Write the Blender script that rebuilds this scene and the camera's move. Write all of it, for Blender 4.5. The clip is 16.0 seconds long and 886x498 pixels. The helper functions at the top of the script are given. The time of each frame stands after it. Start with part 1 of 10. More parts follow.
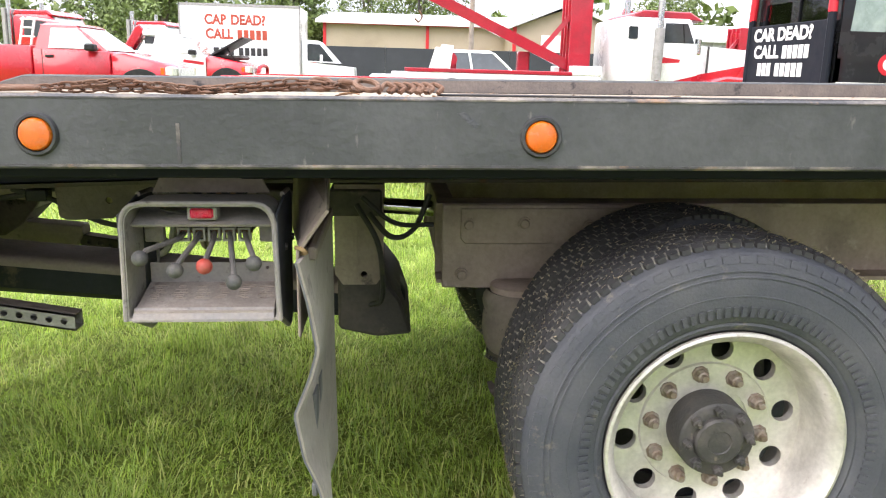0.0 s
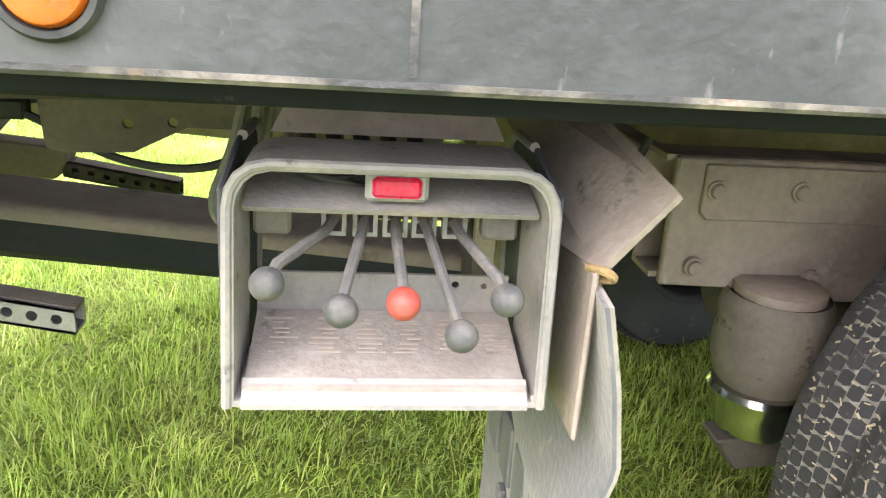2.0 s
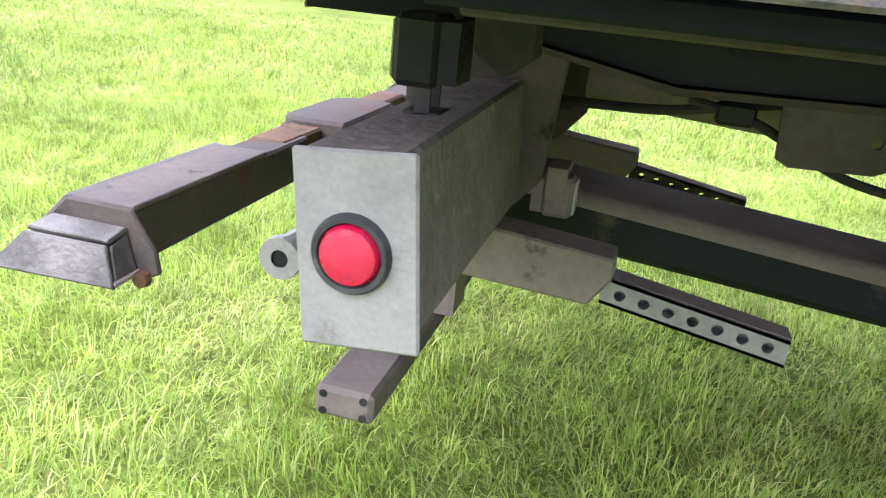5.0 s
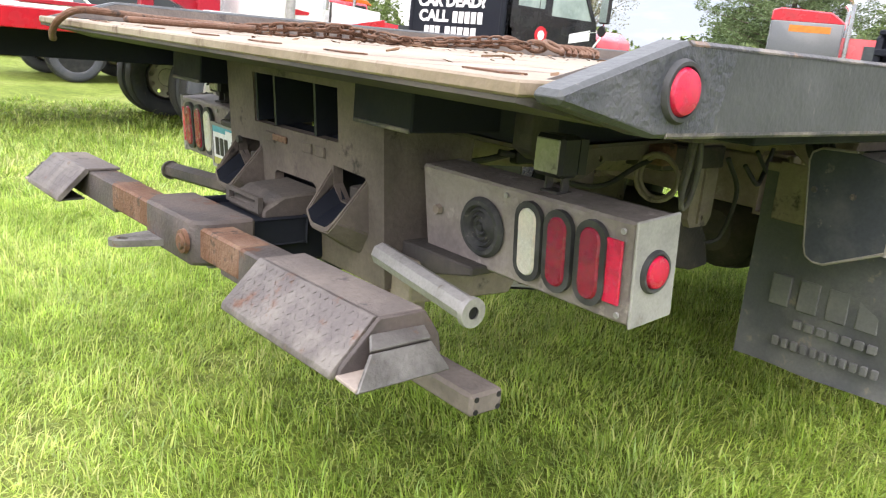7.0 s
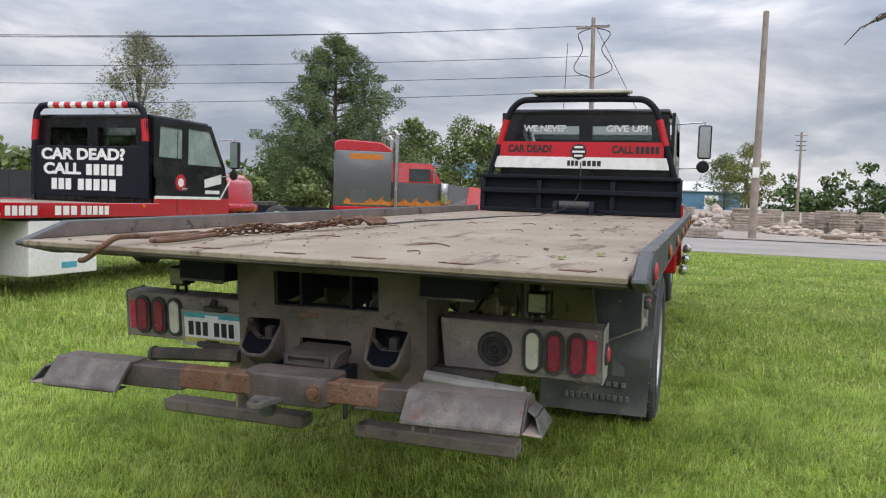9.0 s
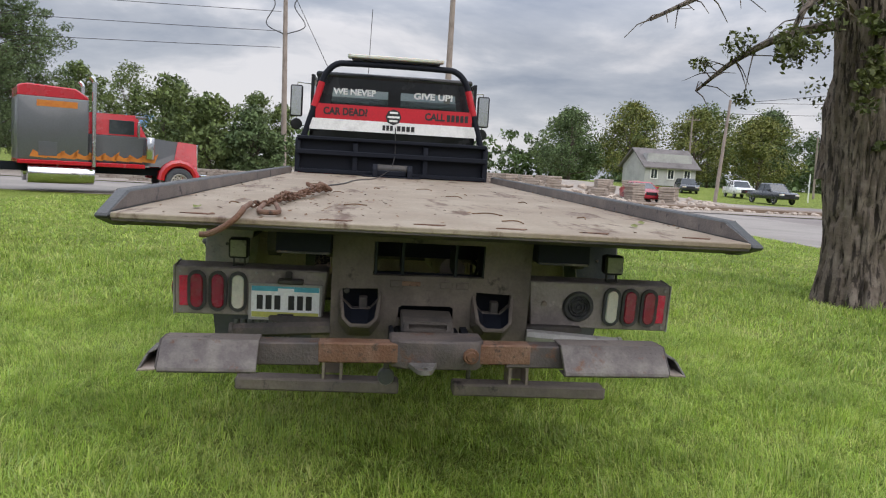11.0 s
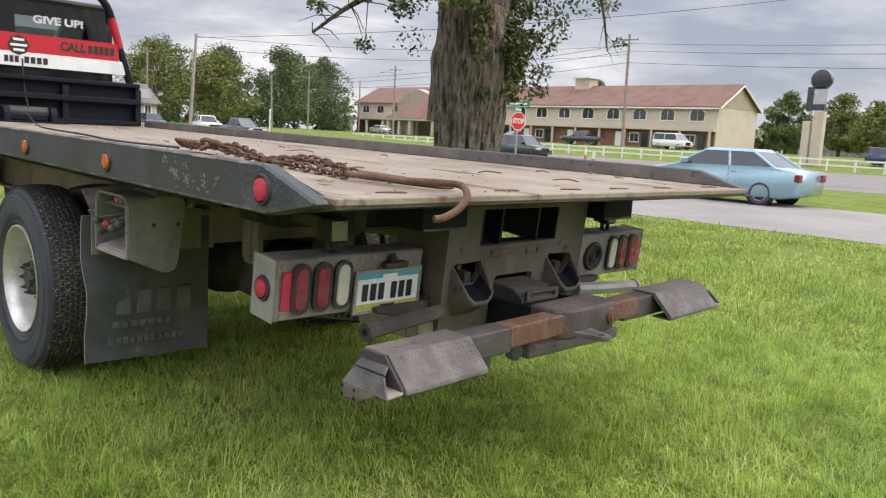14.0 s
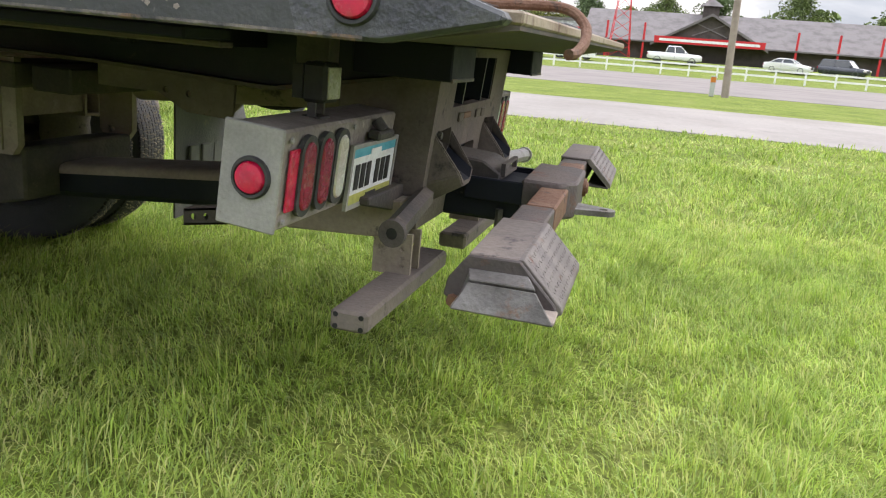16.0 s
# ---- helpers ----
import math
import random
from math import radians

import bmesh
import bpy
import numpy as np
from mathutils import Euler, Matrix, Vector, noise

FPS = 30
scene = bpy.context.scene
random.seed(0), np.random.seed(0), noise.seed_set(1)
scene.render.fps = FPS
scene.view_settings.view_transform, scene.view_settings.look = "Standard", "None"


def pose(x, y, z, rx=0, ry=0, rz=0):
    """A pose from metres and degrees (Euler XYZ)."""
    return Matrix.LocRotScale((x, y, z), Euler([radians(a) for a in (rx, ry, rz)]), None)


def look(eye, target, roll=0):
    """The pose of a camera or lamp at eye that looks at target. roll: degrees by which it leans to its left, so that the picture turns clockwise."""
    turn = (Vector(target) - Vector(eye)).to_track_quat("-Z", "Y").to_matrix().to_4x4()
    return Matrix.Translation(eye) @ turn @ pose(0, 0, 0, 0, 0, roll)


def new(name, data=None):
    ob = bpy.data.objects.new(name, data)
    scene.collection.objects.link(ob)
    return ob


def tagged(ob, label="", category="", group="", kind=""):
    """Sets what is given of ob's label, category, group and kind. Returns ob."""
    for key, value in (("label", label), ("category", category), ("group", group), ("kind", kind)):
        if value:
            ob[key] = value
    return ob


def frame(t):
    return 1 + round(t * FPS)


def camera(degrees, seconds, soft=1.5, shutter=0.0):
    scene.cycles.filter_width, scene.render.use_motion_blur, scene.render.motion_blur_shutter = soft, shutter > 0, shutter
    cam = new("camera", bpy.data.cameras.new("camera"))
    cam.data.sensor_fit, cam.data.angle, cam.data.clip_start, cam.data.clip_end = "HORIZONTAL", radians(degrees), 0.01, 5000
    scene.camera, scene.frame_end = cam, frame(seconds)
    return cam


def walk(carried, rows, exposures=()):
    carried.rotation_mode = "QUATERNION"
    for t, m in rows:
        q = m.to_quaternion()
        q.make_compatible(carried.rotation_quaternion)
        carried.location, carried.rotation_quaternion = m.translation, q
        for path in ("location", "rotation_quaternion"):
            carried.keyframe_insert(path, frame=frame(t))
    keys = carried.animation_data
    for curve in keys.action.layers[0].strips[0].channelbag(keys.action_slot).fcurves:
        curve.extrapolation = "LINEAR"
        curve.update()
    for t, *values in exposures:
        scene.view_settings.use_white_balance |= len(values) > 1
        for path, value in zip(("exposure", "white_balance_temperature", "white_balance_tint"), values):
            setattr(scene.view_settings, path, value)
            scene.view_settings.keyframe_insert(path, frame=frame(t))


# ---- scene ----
cam = camera(58.8, 16.0, soft=1.15, shutter=0.1)
PATH = [
    (0, (-0.752, -2.857, 1.373), (-0.619, -0.913, 0.923), 0.7),
    (0.5, (-1.016, -2.648, 1.361), (-0.804, -0.716, 0.888), 0.4),
    (1, (-1.131, -2.427, 1.333), (-0.906, -0.504, 0.832), 0.5),
    (1.5, (-1.196, -2.148, 1.291), (-0.885, -0.244, 0.763), 2.3),
    (2, (-1.208, -1.913, 1.264), (-0.967, -0.04, 0.604), 4.0),
    (2.5, (-1.232, -1.754, 1.226), (-1.112, 0.104, 0.495), 6.0),
    (3, (-1.4, -1.591, 1.193), (-1.779, 0.22, 0.434), 5.0),
    (3.5, (-1.489, -1.502, 1.172), (-2.172, 0.208, 0.392), 4.1),
    (4, (-1.558, -1.508, 1.165), (-2.331, 0.156, 0.37), 4.2),
    (4.2, (-1.6, -1.565, 1.151), (-2.402, 0.102, 0.396), 5.0),
    (6.3, (-3.056, -2.014, 1.246), (-2.236, -0.297, 0.629), 6.2),
    (6.5, (-3.201, -1.974, 1.242), (-2.241, -0.323, 0.65), 6.0),
    (7, (-3.568, -1.975, 1.287), (-2.311, -0.506, 0.773), 5.1),
    (7.5, (-4.036, -2.064, 1.409), (-2.534, -0.814, 0.984), 3.2),
    (8, (-4.481, -1.931, 1.471), (-2.796, -0.897, 1.166), 2.4),
    (8.5, (-4.984, -1.748, 1.507), (-3.178, -0.916, 1.297), 1.9),
    (9, (-5.368, -1.462, 1.514), (-3.477, -0.83, 1.358), 1.7),
    (9.5, (-5.611, -1.039, 1.539), (-3.664, -0.61, 1.388), 1.6),
    (10, (-5.831, -0.626, 1.559), (-3.851, -0.408, 1.382), 1.8),
    (10.2, (-5.867, -0.452, 1.541), (-3.88, -0.319, 1.349), 2.2),
    (12.3, (-5.599, 1.51, 1.495), (-3.738, 0.819, 1.249), 2.7),
    (12.5, (-5.563, 1.679, 1.51), (-3.731, 0.916, 1.259), 2.4),
    (13, (-5.341, 2.047, 1.488), (-3.605, 1.09, 1.223), 2.6),
    (13.5, (-4.941, 2.306, 1.483), (-3.341, 1.14, 1.2), 3.0),
    (14, (-4.536, 2.505, 1.454), (-3.13, 1.116, 1.147), 3.6),
    (14.5, (-4.139, 2.529, 1.41), (-2.961, 0.955, 1.045), 4.0),
    (15, (-3.771, 2.507, 1.344), (-2.828, 0.794, 0.922), 5.1),
    (15.5, (-3.45, 2.603, 1.267), (-2.729, 0.792, 0.822), 5.2),
    (16, (-3.08, 2.531, 1.188), (-2.58, 0.663, 0.676), 5.4),
]
EXPOSURES = [(t, e, 6150 if 2.8 < t < 6.8 else 6600 if 8.2 < t < 11 else 6850, 15 if 8.2 < t < 11 else 17 if t > 8 else 24 if 2.8 < t < 6.8 else 18) for t, e in ((0.0, 1.62), (0.5, 1.75), (1.0, 1.95), (1.5, 2.3), (2.0, 2.7), (3.0, 2.7), (3.5, 2.42), (4.2, 2.2), (5.2, 1.85), (6.5, 1.75), (7.0, 1.55), (7.5, 1.25), (8.0, 0.85), (8.5, 0.6), (9.0, 0.25), (10.2, 0.2), (13.0, 0.35), (14.0, 0.58), (14.5, 0.7), (16.0, 0.92))]
# the truck stands a little tail-down on the lawn; the path is given in the truck's own axes
STANCE = Matrix.Rotation(radians(-0.9), 4, "Y")
walk(cam, [(t, STANCE @ look(eye, target, roll)) for t, eye, target, roll in PATH], EXPOSURES)

# ---- sky and light: a bright overcast day ----
SUN_EL, SUN_AZ = 40.0, 232.0
world = bpy.data.worlds.new("overcast_sky")
scene.world = world
world.use_nodes = True
wn, wl = world.node_tree.nodes, world.node_tree.links
wn.clear()
w_out = wn.new("ShaderNodeOutputWorld")
w_bg = wn.new("ShaderNodeBackground")
w_sky = wn.new("ShaderNodeTexSky")
w_sky.sky_type, w_sky.sun_disc = "NISHITA", False
w_sky.sun_elevation, w_sky.sun_rotation = radians(SUN_EL), radians(SUN_AZ)
w_co = wn.new("ShaderNodeTexCoord")
w_map = wn.new("ShaderNodeMapping")
w_map.inputs["Scale"].default_value = (1.0, 1.0, 3.4)
w_noise = wn.new("ShaderNodeTexNoise")
w_noise.inputs["Scale"].default_value, w_noise.inputs["Detail"].default_value = 3.4, 10.0
w_noise.inputs["Roughness"].default_value, w_noise.inputs["Distortion"].default_value = 0.56, 0.25
w_ramp = wn.new("ShaderNodeValToRGB")
w_ramp.color_ramp.elements[0].position, w_ramp.color_ramp.elements[0].color = 0.38, (0.385, 0.45, 0.55, 1)
w_ramp.color_ramp.elements[1].position, w_ramp.color_ramp.elements[1].color = 0.64, (0.97, 1.0, 1.03, 1)
w_mid = w_ramp.color_ramp.elements.new(0.52)
w_mid.color = (0.60, 0.66, 0.735, 1)
w_gain = wn.new("ShaderNodeVectorMath")
w_gain.operation = "SCALE"
w_gain.inputs["Scale"].default_value = 9.0
w_mix = wn.new("ShaderNodeMix")
w_mix.data_type = "RGBA"
w_mix.inputs[0].default_value = 0.88
wl.new(w_co.outputs["Generated"], w_map.inputs["Vector"])
wl.new(w_map.outputs["Vector"], w_noise.inputs["Vector"])
wl.new(w_noise.outputs["Fac"], w_ramp.inputs["Fac"])
wl.new(w_ramp.outputs["Color"], w_gain.inputs[0])
wl.new(w_sky.outputs["Color"], w_mix.inputs[6])
wl.new(w_gain.outputs["Vector"], w_mix.inputs[7])
# an overcast sky is several times as bright overhead as at the horizon
w_sep = wn.new("ShaderNodeSeparateXYZ")
w_grad = wn.new("ShaderNodeMapRange")
w_grad.inputs["From Min"].default_value, w_grad.inputs["From Max"].default_value = 0.16, 0.75
w_grad.inputs["To Min"].default_value, w_grad.inputs["To Max"].default_value = 1.0, 3.7
w_over = wn.new("ShaderNodeVectorMath")
w_over.operation = "SCALE"
wl.new(w_co.outputs["Generated"], w_sep.inputs[0])
wl.new(w_sep.outputs["Z"], w_grad.inputs["Value"])
wl.new(w_mix.outputs[2], w_over.inputs[0])
wl.new(w_grad.outputs["Result"], w_over.inputs["Scale"])
wl.new(w_over.outputs["Vector"], w_bg.inputs["Color"])
w_bg.inputs["Strength"].default_value = 0.078
wl.new(w_bg.outputs["Background"], w_out.inputs["Surface"])

sun = new("sun", bpy.data.lights.new("sun", "SUN"))
sun.data.energy, sun.data.angle, sun.data.color = 1.0, radians(60), (1.0, 0.96, 0.9)
sun.matrix_world = look((0, 0, 60), Vector((0, 0, 60)) - Vector((math.cos(radians(SUN_EL)) * math.sin(radians(SUN_AZ)), math.cos(radians(SUN_EL)) * math.cos(radians(SUN_AZ)), math.sin(radians(SUN_EL)))))


# ---- materials ----
def material(name, base, second=None, amount=0.35, size=1.5, grain=40.0, rough=0.6, metal=0.0, bump=0.15, third=None, third_amount=0.2, third_size=8.0, coat=0.0, rough2=None, island=0.0, stretch=None):
    """A surface with fine grain, and stains of a second and a third colour at two scales (metres by object)."""
    m = bpy.data.materials.new(name)
    m.use_nodes = True
    n, l = m.node_tree.nodes, m.node_tree.links
    b = n["Principled BSDF"]
    co = n.new("ShaderNodeNewGeometry")
    big = n.new("ShaderNodeTexNoise")
    big.inputs["Scale"].default_value, big.inputs["Detail"].default_value, big.inputs["Roughness"].default_value = size, 7, 0.62
    fine = n.new("ShaderNodeTexNoise")
    fine.inputs["Scale"].default_value, fine.inputs["Detail"].default_value = grain, 4
    l.new(co.outputs["Position"], big.inputs["Vector"])
    l.new(co.outputs["Position"], fine.inputs["Vector"])
    second = second or tuple(c * 0.7 for c in base)
    ramp = n.new("ShaderNodeValToRGB")
    ramp.color_ramp.elements[0].position, ramp.color_ramp.elements[1].position = 0.62 - 0.35 * amount, 0.78 - 0.25 * amount
    l.new(big.outputs["Fac"], ramp.inputs["Fac"])
    mix = n.new("ShaderNodeMix")
    mix.data_type = "RGBA"
    mix.inputs[6].default_value, mix.inputs[7].default_value = (*base, 1), (*second, 1)
    l.new(ramp.outputs["Color"], mix.inputs[0])
    col = mix.outputs[2]
    if third:
        t = n.new("ShaderNodeTexNoise")
        t.inputs["Scale"].default_value, t.inputs["Detail"].default_value, t.inputs["Roughness"].default_value = third_size, 9, 0.68
        if stretch:
            mp = n.new("ShaderNodeMapping")
            mp.inputs["Scale"].default_value = stretch
            l.new(co.outputs["Position"], mp.inputs["Vector"])
            l.new(mp.outputs["Vector"], t.inputs["Vector"])
        else:
            l.new(co.outputs["Position"], t.inputs["Vector"])
        tr = n.new("ShaderNodeValToRGB")
        tr.color_ramp.elements[0].position, tr.color_ramp.elements[1].position = 0.70 - 0.35 * third_amount, 0.78 - 0.35 * third_amount
        l.new(t.outputs["Fac"], tr.inputs["Fac"])
        m3 = n.new("ShaderNodeMix")
        m3.data_type = "RGBA"
        m3.inputs[7].default_value = (*third, 1)
        l.new(col, m3.inputs[6])
        l.new(tr.outputs["Color"], m3.inputs[0])
        col = m3.outputs[2]
    hsv = n.new("ShaderNodeHueSaturation")
    val = n.new("ShaderNodeMapRange")
    val.inputs["To Min"].default_value, val.inputs["To Max"].default_value = 0.8, 1.2
    l.new(fine.outputs["Fac"], val.inputs["Value"])
    last = val.outputs["Result"]
    if island:
        k = n.new("ShaderNodeMapRange")
        k.inputs["To Min"].default_value, k.inputs["To Max"].default_value = 1 - island, 1 + island
        l.new(co.outputs["Random Per Island"], k.inputs["Value"])
        mul = n.new("ShaderNodeMath")
        mul.operation = "MULTIPLY"
        l.new(last, mul.inputs[0])
        l.new(k.outputs["Result"], mul.inputs[1])
        last = mul.outputs["Value"]
    l.new(last, hsv.inputs["Value"])
    l.new(col, hsv.inputs["Color"])
    l.new(hsv.outputs["Color"], b.inputs["Base Color"])
    rr = n.new("ShaderNodeMapRange")
    rr.inputs["To Min"].default_value, rr.inputs["To Max"].default_value = rough, rough2 if rough2 is not None else min(1, rough + 0.2)
    l.new(ramp.outputs["Color"], rr.inputs["Value"])
    l.new(rr.outputs["Result"], b.inputs["Roughness"])
    b.inputs["Metallic"].default_value, b.inputs["Coat Weight"].default_value = metal, coat
    if bump:
        bp = n.new("ShaderNodeBump")
        bp.inputs["Strength"].default_value, bp.inputs["Distance"].default_value = bump, 0.01
        l.new(fine.outputs["Fac"], bp.inputs["Height"])
        l.new(bp.outputs["Normal"], b.inputs["Normal"])
    return m


def glassy(name, colour, rough=0.03, alpha_see=0.75):
    """Thin tinted glass: part clear, part mirror."""
    m = bpy.data.materials.new(name)
    m.use_nodes = True
    n, l = m.node_tree.nodes, m.node_tree.links
    n.remove(n["Principled BSDF"])
    tr, gl, mx, fr = n.new("ShaderNodeBsdfTransparent"), n.new("ShaderNodeBsdfGlossy"), n.new("ShaderNodeMixShader"), n.new("ShaderNodeFresnel")
    tr.inputs["Color"].default_value = (*[c * alpha_see for c in colour], 1)
    gl.inputs["Roughness"].default_value = rough
    fr.inputs["IOR"].default_value = 1.5
    l.new(fr.outputs["Fac"], mx.inputs["Fac"])
    l.new(tr.outputs["BSDF"], mx.inputs[1])
    l.new(gl.outputs["BSDF"], mx.inputs[2])
    l.new(mx.outputs["Shader"], n["Material Output"].inputs["Surface"])
    return m


def lens_material(name, colour, rough=0.22):
    m = material(name, colour, tuple(c * 0.75 for c in colour), 0.4, 30, 160, rough, 0, 0.12, coat=0.25)
    n, l = m.node_tree.nodes, m.node_tree.links
    v = n.new("ShaderNodeTexVoronoi")
    v.inputs["Scale"].default_value = 220
    bp = n.new("ShaderNodeBump")
    bp.inputs["Strength"].default_value, bp.inputs["Distance"].default_value = 0.35, 0.004
    l.new(v.outputs["Distance"], bp.inputs["Height"])
    l.new(bp.outputs["Normal"], n["Principled BSDF"].inputs["Normal"])
    n["Principled BSDF"].inputs["Subsurface Weight"].default_value = 0.25
    n["Principled BSDF"].inputs["Subsurface Radius"].default_value = (0.02, 0.006, 0.004)
    return m


DUST = (0.20, 0.165, 0.135)
RUST = (0.22, 0.085, 0.035)
M_RAIL = material("worn_black_green_paint", (0.040, 0.043, 0.044), (0.066, 0.069, 0.070), 0.55, 5, 70, 0.5, 0, 0.2, (0.16, 0.15, 0.14), 0.22, 9, stretch=(3.0, 3.0, 0.8))
M_RAILRUST = material("rusty_scuffed_paint", (0.042, 0.045, 0.053), (0.085, 0.086, 0.092), 0.6, 11, 80, 0.5, 0, 0.5, (0.20, 0.125, 0.088), 0.36, 5.5)
M_DECK = material("dusty_worn_deck_steel", (0.218, 0.168, 0.116), (0.305, 0.258, 0.195), 0.55, 1.9, 45, 0.68, 0.05, 0.3, (0.095, 0.054, 0.033), 0.42, 2.4, stretch=(0.45, 1.7, 1.0))
M_TREADPLATE = material("scraped_tread_plate", (0.10, 0.085, 0.08), (0.19, 0.17, 0.155), 0.55, 11, 110, 0.55, 0.25, 0.3, (0.12, 0.06, 0.038), 0.38, 12)
M_CTRLDUST = material("dust_on_label_plate", (0.245, 0.21, 0.185), (0.33, 0.29, 0.26), 0.5, 14, 120, 0.85, 0, 0.2, (0.14, 0.115, 0.10), 0.3, 30)
M_DUSTTOP = material("settled_brown_dust", (0.27, 0.22, 0.19), (0.20, 0.16, 0.14), 0.5, 4, 70, 0.9, 0, 0.2, (0.12, 0.095, 0.08), 0.25, 8)
M_RAILEDGE = material("scraped_rail_edge", (0.05, 0.048, 0.05), (0.25, 0.215, 0.18), 0.45, 7, 80, 0.6, 0.05, 0.4, (0.19, 0.115, 0.07), 0.34, 9)
M_ROPE = material("frayed_tan_rope", (0.30, 0.20, 0.09), (0.22, 0.15, 0.08), 0.5, 40, 200, 0.9, 0, 0.3)
M_WORN = material("worn_rusty_brown_steel", (0.066, 0.055, 0.052), (0.115, 0.092, 0.082), 0.5, 7, 90, 0.7, 0.15, 0.35, (0.11, 0.052, 0.03), 0.34, 9)
M_BOARD = material("grimy_brown_board_steel", (0.096, 0.081, 0.072), (0.158, 0.132, 0.114), 0.55, 3.5, 80, 0.75, 0, 0.3, (0.032, 0.029, 0.030), 0.30, 6)
M_FLAPBAR = material("scuffed_raised_rubber", (0.115, 0.118, 0.12), (0.17, 0.168, 0.16), 0.5, 8, 90, 0.6, 0, 0.15)
M_SPRING = material("dusty_bellows_rubber", (0.15, 0.125, 0.108), (0.22, 0.185, 0.155), 0.55, 8, 90, 0.85, 0, 0.25, (0.06, 0.055, 0.052), 0.3, 16)
M_YARD = material("gravelly_yard", (0.30, 0.26, 0.22), (0.24, 0.205, 0.17), 0.55, 0.5, 22, 0.95, 0, 0.3, (0.17, 0.13, 0.10), 0.3, 0.9)
M_STRAW = material("dry_grass_bits", (0.50, 0.43, 0.30), (0.38, 0.31, 0.20), 0.5, 9, 90, 0.9, 0, 0, (0.22, 0.13, 0.06), 0.2, 24)
M_CHAFF = material("dust_and_chaff", (0.19, 0.18, 0.155), (0.33, 0.31, 0.26), 0.4, 30, 160, 0.95, 0, 0.2, (0.05, 0.05, 0.052), 0.52, 16)
M_LEVER = material("dusty_lever_steel", (0.13, 0.125, 0.12), (0.20, 0.18, 0.16), 0.5, 30, 140, 0.7, 0.1, 0.2)
M_FLAPEDGE = material("dusty_flap_rubber", (0.066, 0.071, 0.080), (0.115, 0.118, 0.120), 0.55, 5, 90, 0.7, 0, 0.2, (0.19, 0.165, 0.135), 0.28, 10)
M_NUT = material("rusty_lug_nut", (0.20, 0.15, 0.11), (0.30, 0.27, 0.23), 0.5, 40, 140, 0.5, 0.4, 0.2, (0.12, 0.06, 0.03), 0.3, 60)
M_LEAFGREY = material("pale_grey_green_leaves", (0.20, 0.20, 0.13), (0.14, 0.15, 0.09), 0.5, 0.6, 14, 0.7, 0, 0, (0.26, 0.20, 0.13), 0.3, 1.5, island=0.45)
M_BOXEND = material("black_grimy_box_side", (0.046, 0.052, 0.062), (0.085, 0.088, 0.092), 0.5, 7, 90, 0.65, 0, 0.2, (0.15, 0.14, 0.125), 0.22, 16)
M_LEG = material("dark_dusty_leg_steel", (0.125, 0.106, 0.096), (0.19, 0.160, 0.140), 0.5, 5, 70, 0.8, 0, 0.3, (0.045, 0.04, 0.042), 0.32, 9)
# work lamp glass: the pale olive of its reflection is put into the base colour
M_LAMPGLASS = material("dusty_lamp_glass", (0.26, 0.26, 0.20), (0.18, 0.17, 0.13), 0.5, 20, 120, 0.25, 0, 0.1, (0.10, 0.09, 0.07), 0.3, 40)
M_RUST = material("rust_brown_steel", (0.13, 0.062, 0.035), (0.21, 0.13, 0.09), 0.5, 9, 90, 0.75, 0.25, 0.5, (0.06, 0.04, 0.03), 0.4, 22)
M_BLACK = material("black_paint", (0.006, 0.008, 0.014), (0.012, 0.014, 0.021), 0.4, 4, 60, 0.6, 0, 0.08, (0.06, 0.053, 0.05), 0.12, 11)
M_DIRTY = material("road_dirt_on_black_steel", (0.052, 0.048, 0.046), (0.110, 0.094, 0.082), 0.55, 3.5, 80, 0.65, 0, 0.25, (0.12, 0.098, 0.085), 0.25, 9)
M_DUSTY = material("dust_brown_steel", (0.23, 0.188, 0.158), (0.31, 0.26, 0.22), 0.5, 5, 70, 0.85, 0, 0.3, (0.075, 0.063, 0.062), 0.3, 9)
M_FRAME = material("tan_dusty_frame_steel", (0.36, 0.285, 0.24), (0.25, 0.20, 0.175), 0.5, 5, 70, 0.85, 0, 0.3, (0.42, 0.345, 0.29), 0.3, 9)
M_BOOM = material("dark_blue_black_boom_paint", (0.011, 0.014, 0.021), (0.022, 0.025, 0.033), 0.5, 3, 60, 0.42, 0, 0.12, (0.085, 0.065, 0.055), 0.2, 6)
M_BARE = material("scraped_bare_steel", (0.16, 0.15, 0.14), (0.07, 0.065, 0.06), 0.5, 8, 90, 0.5, 0.4, 0.35, (0.13, 0.075, 0.045), 0.36, 14)
M_GALV = material("weathered_aluminium", (0.31, 0.30, 0.29), (0.24, 0.235, 0.225), 0.55, 9, 120, 0.5, 0.15, 0.2, (0.19, 0.165, 0.14), 0.25, 18)
M_PANEL = material("dusty_grey_lamp_panel", (0.27, 0.235, 0.22), (0.175, 0.15, 0.142), 0.55, 5, 60, 0.6, 0.05, 0.5, (0.35, 0.31, 0.285), 0.28, 11)
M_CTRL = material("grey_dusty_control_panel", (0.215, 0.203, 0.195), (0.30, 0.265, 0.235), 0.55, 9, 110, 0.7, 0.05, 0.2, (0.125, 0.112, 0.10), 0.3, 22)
M_CHROME = material("chrome", (0.62, 0.63, 0.64), (0.52, 0.52, 0.52), 0.3, 5, 60, 0.14, 1.0, 0.02)
M_ALU = material("polished_alloy_wheel", (0.66, 0.63, 0.59), (0.5, 0.47, 0.43), 0.5, 8, 90, 0.36, 0.6, 0.08, (0.36, 0.31, 0.25), 0.15, 14)
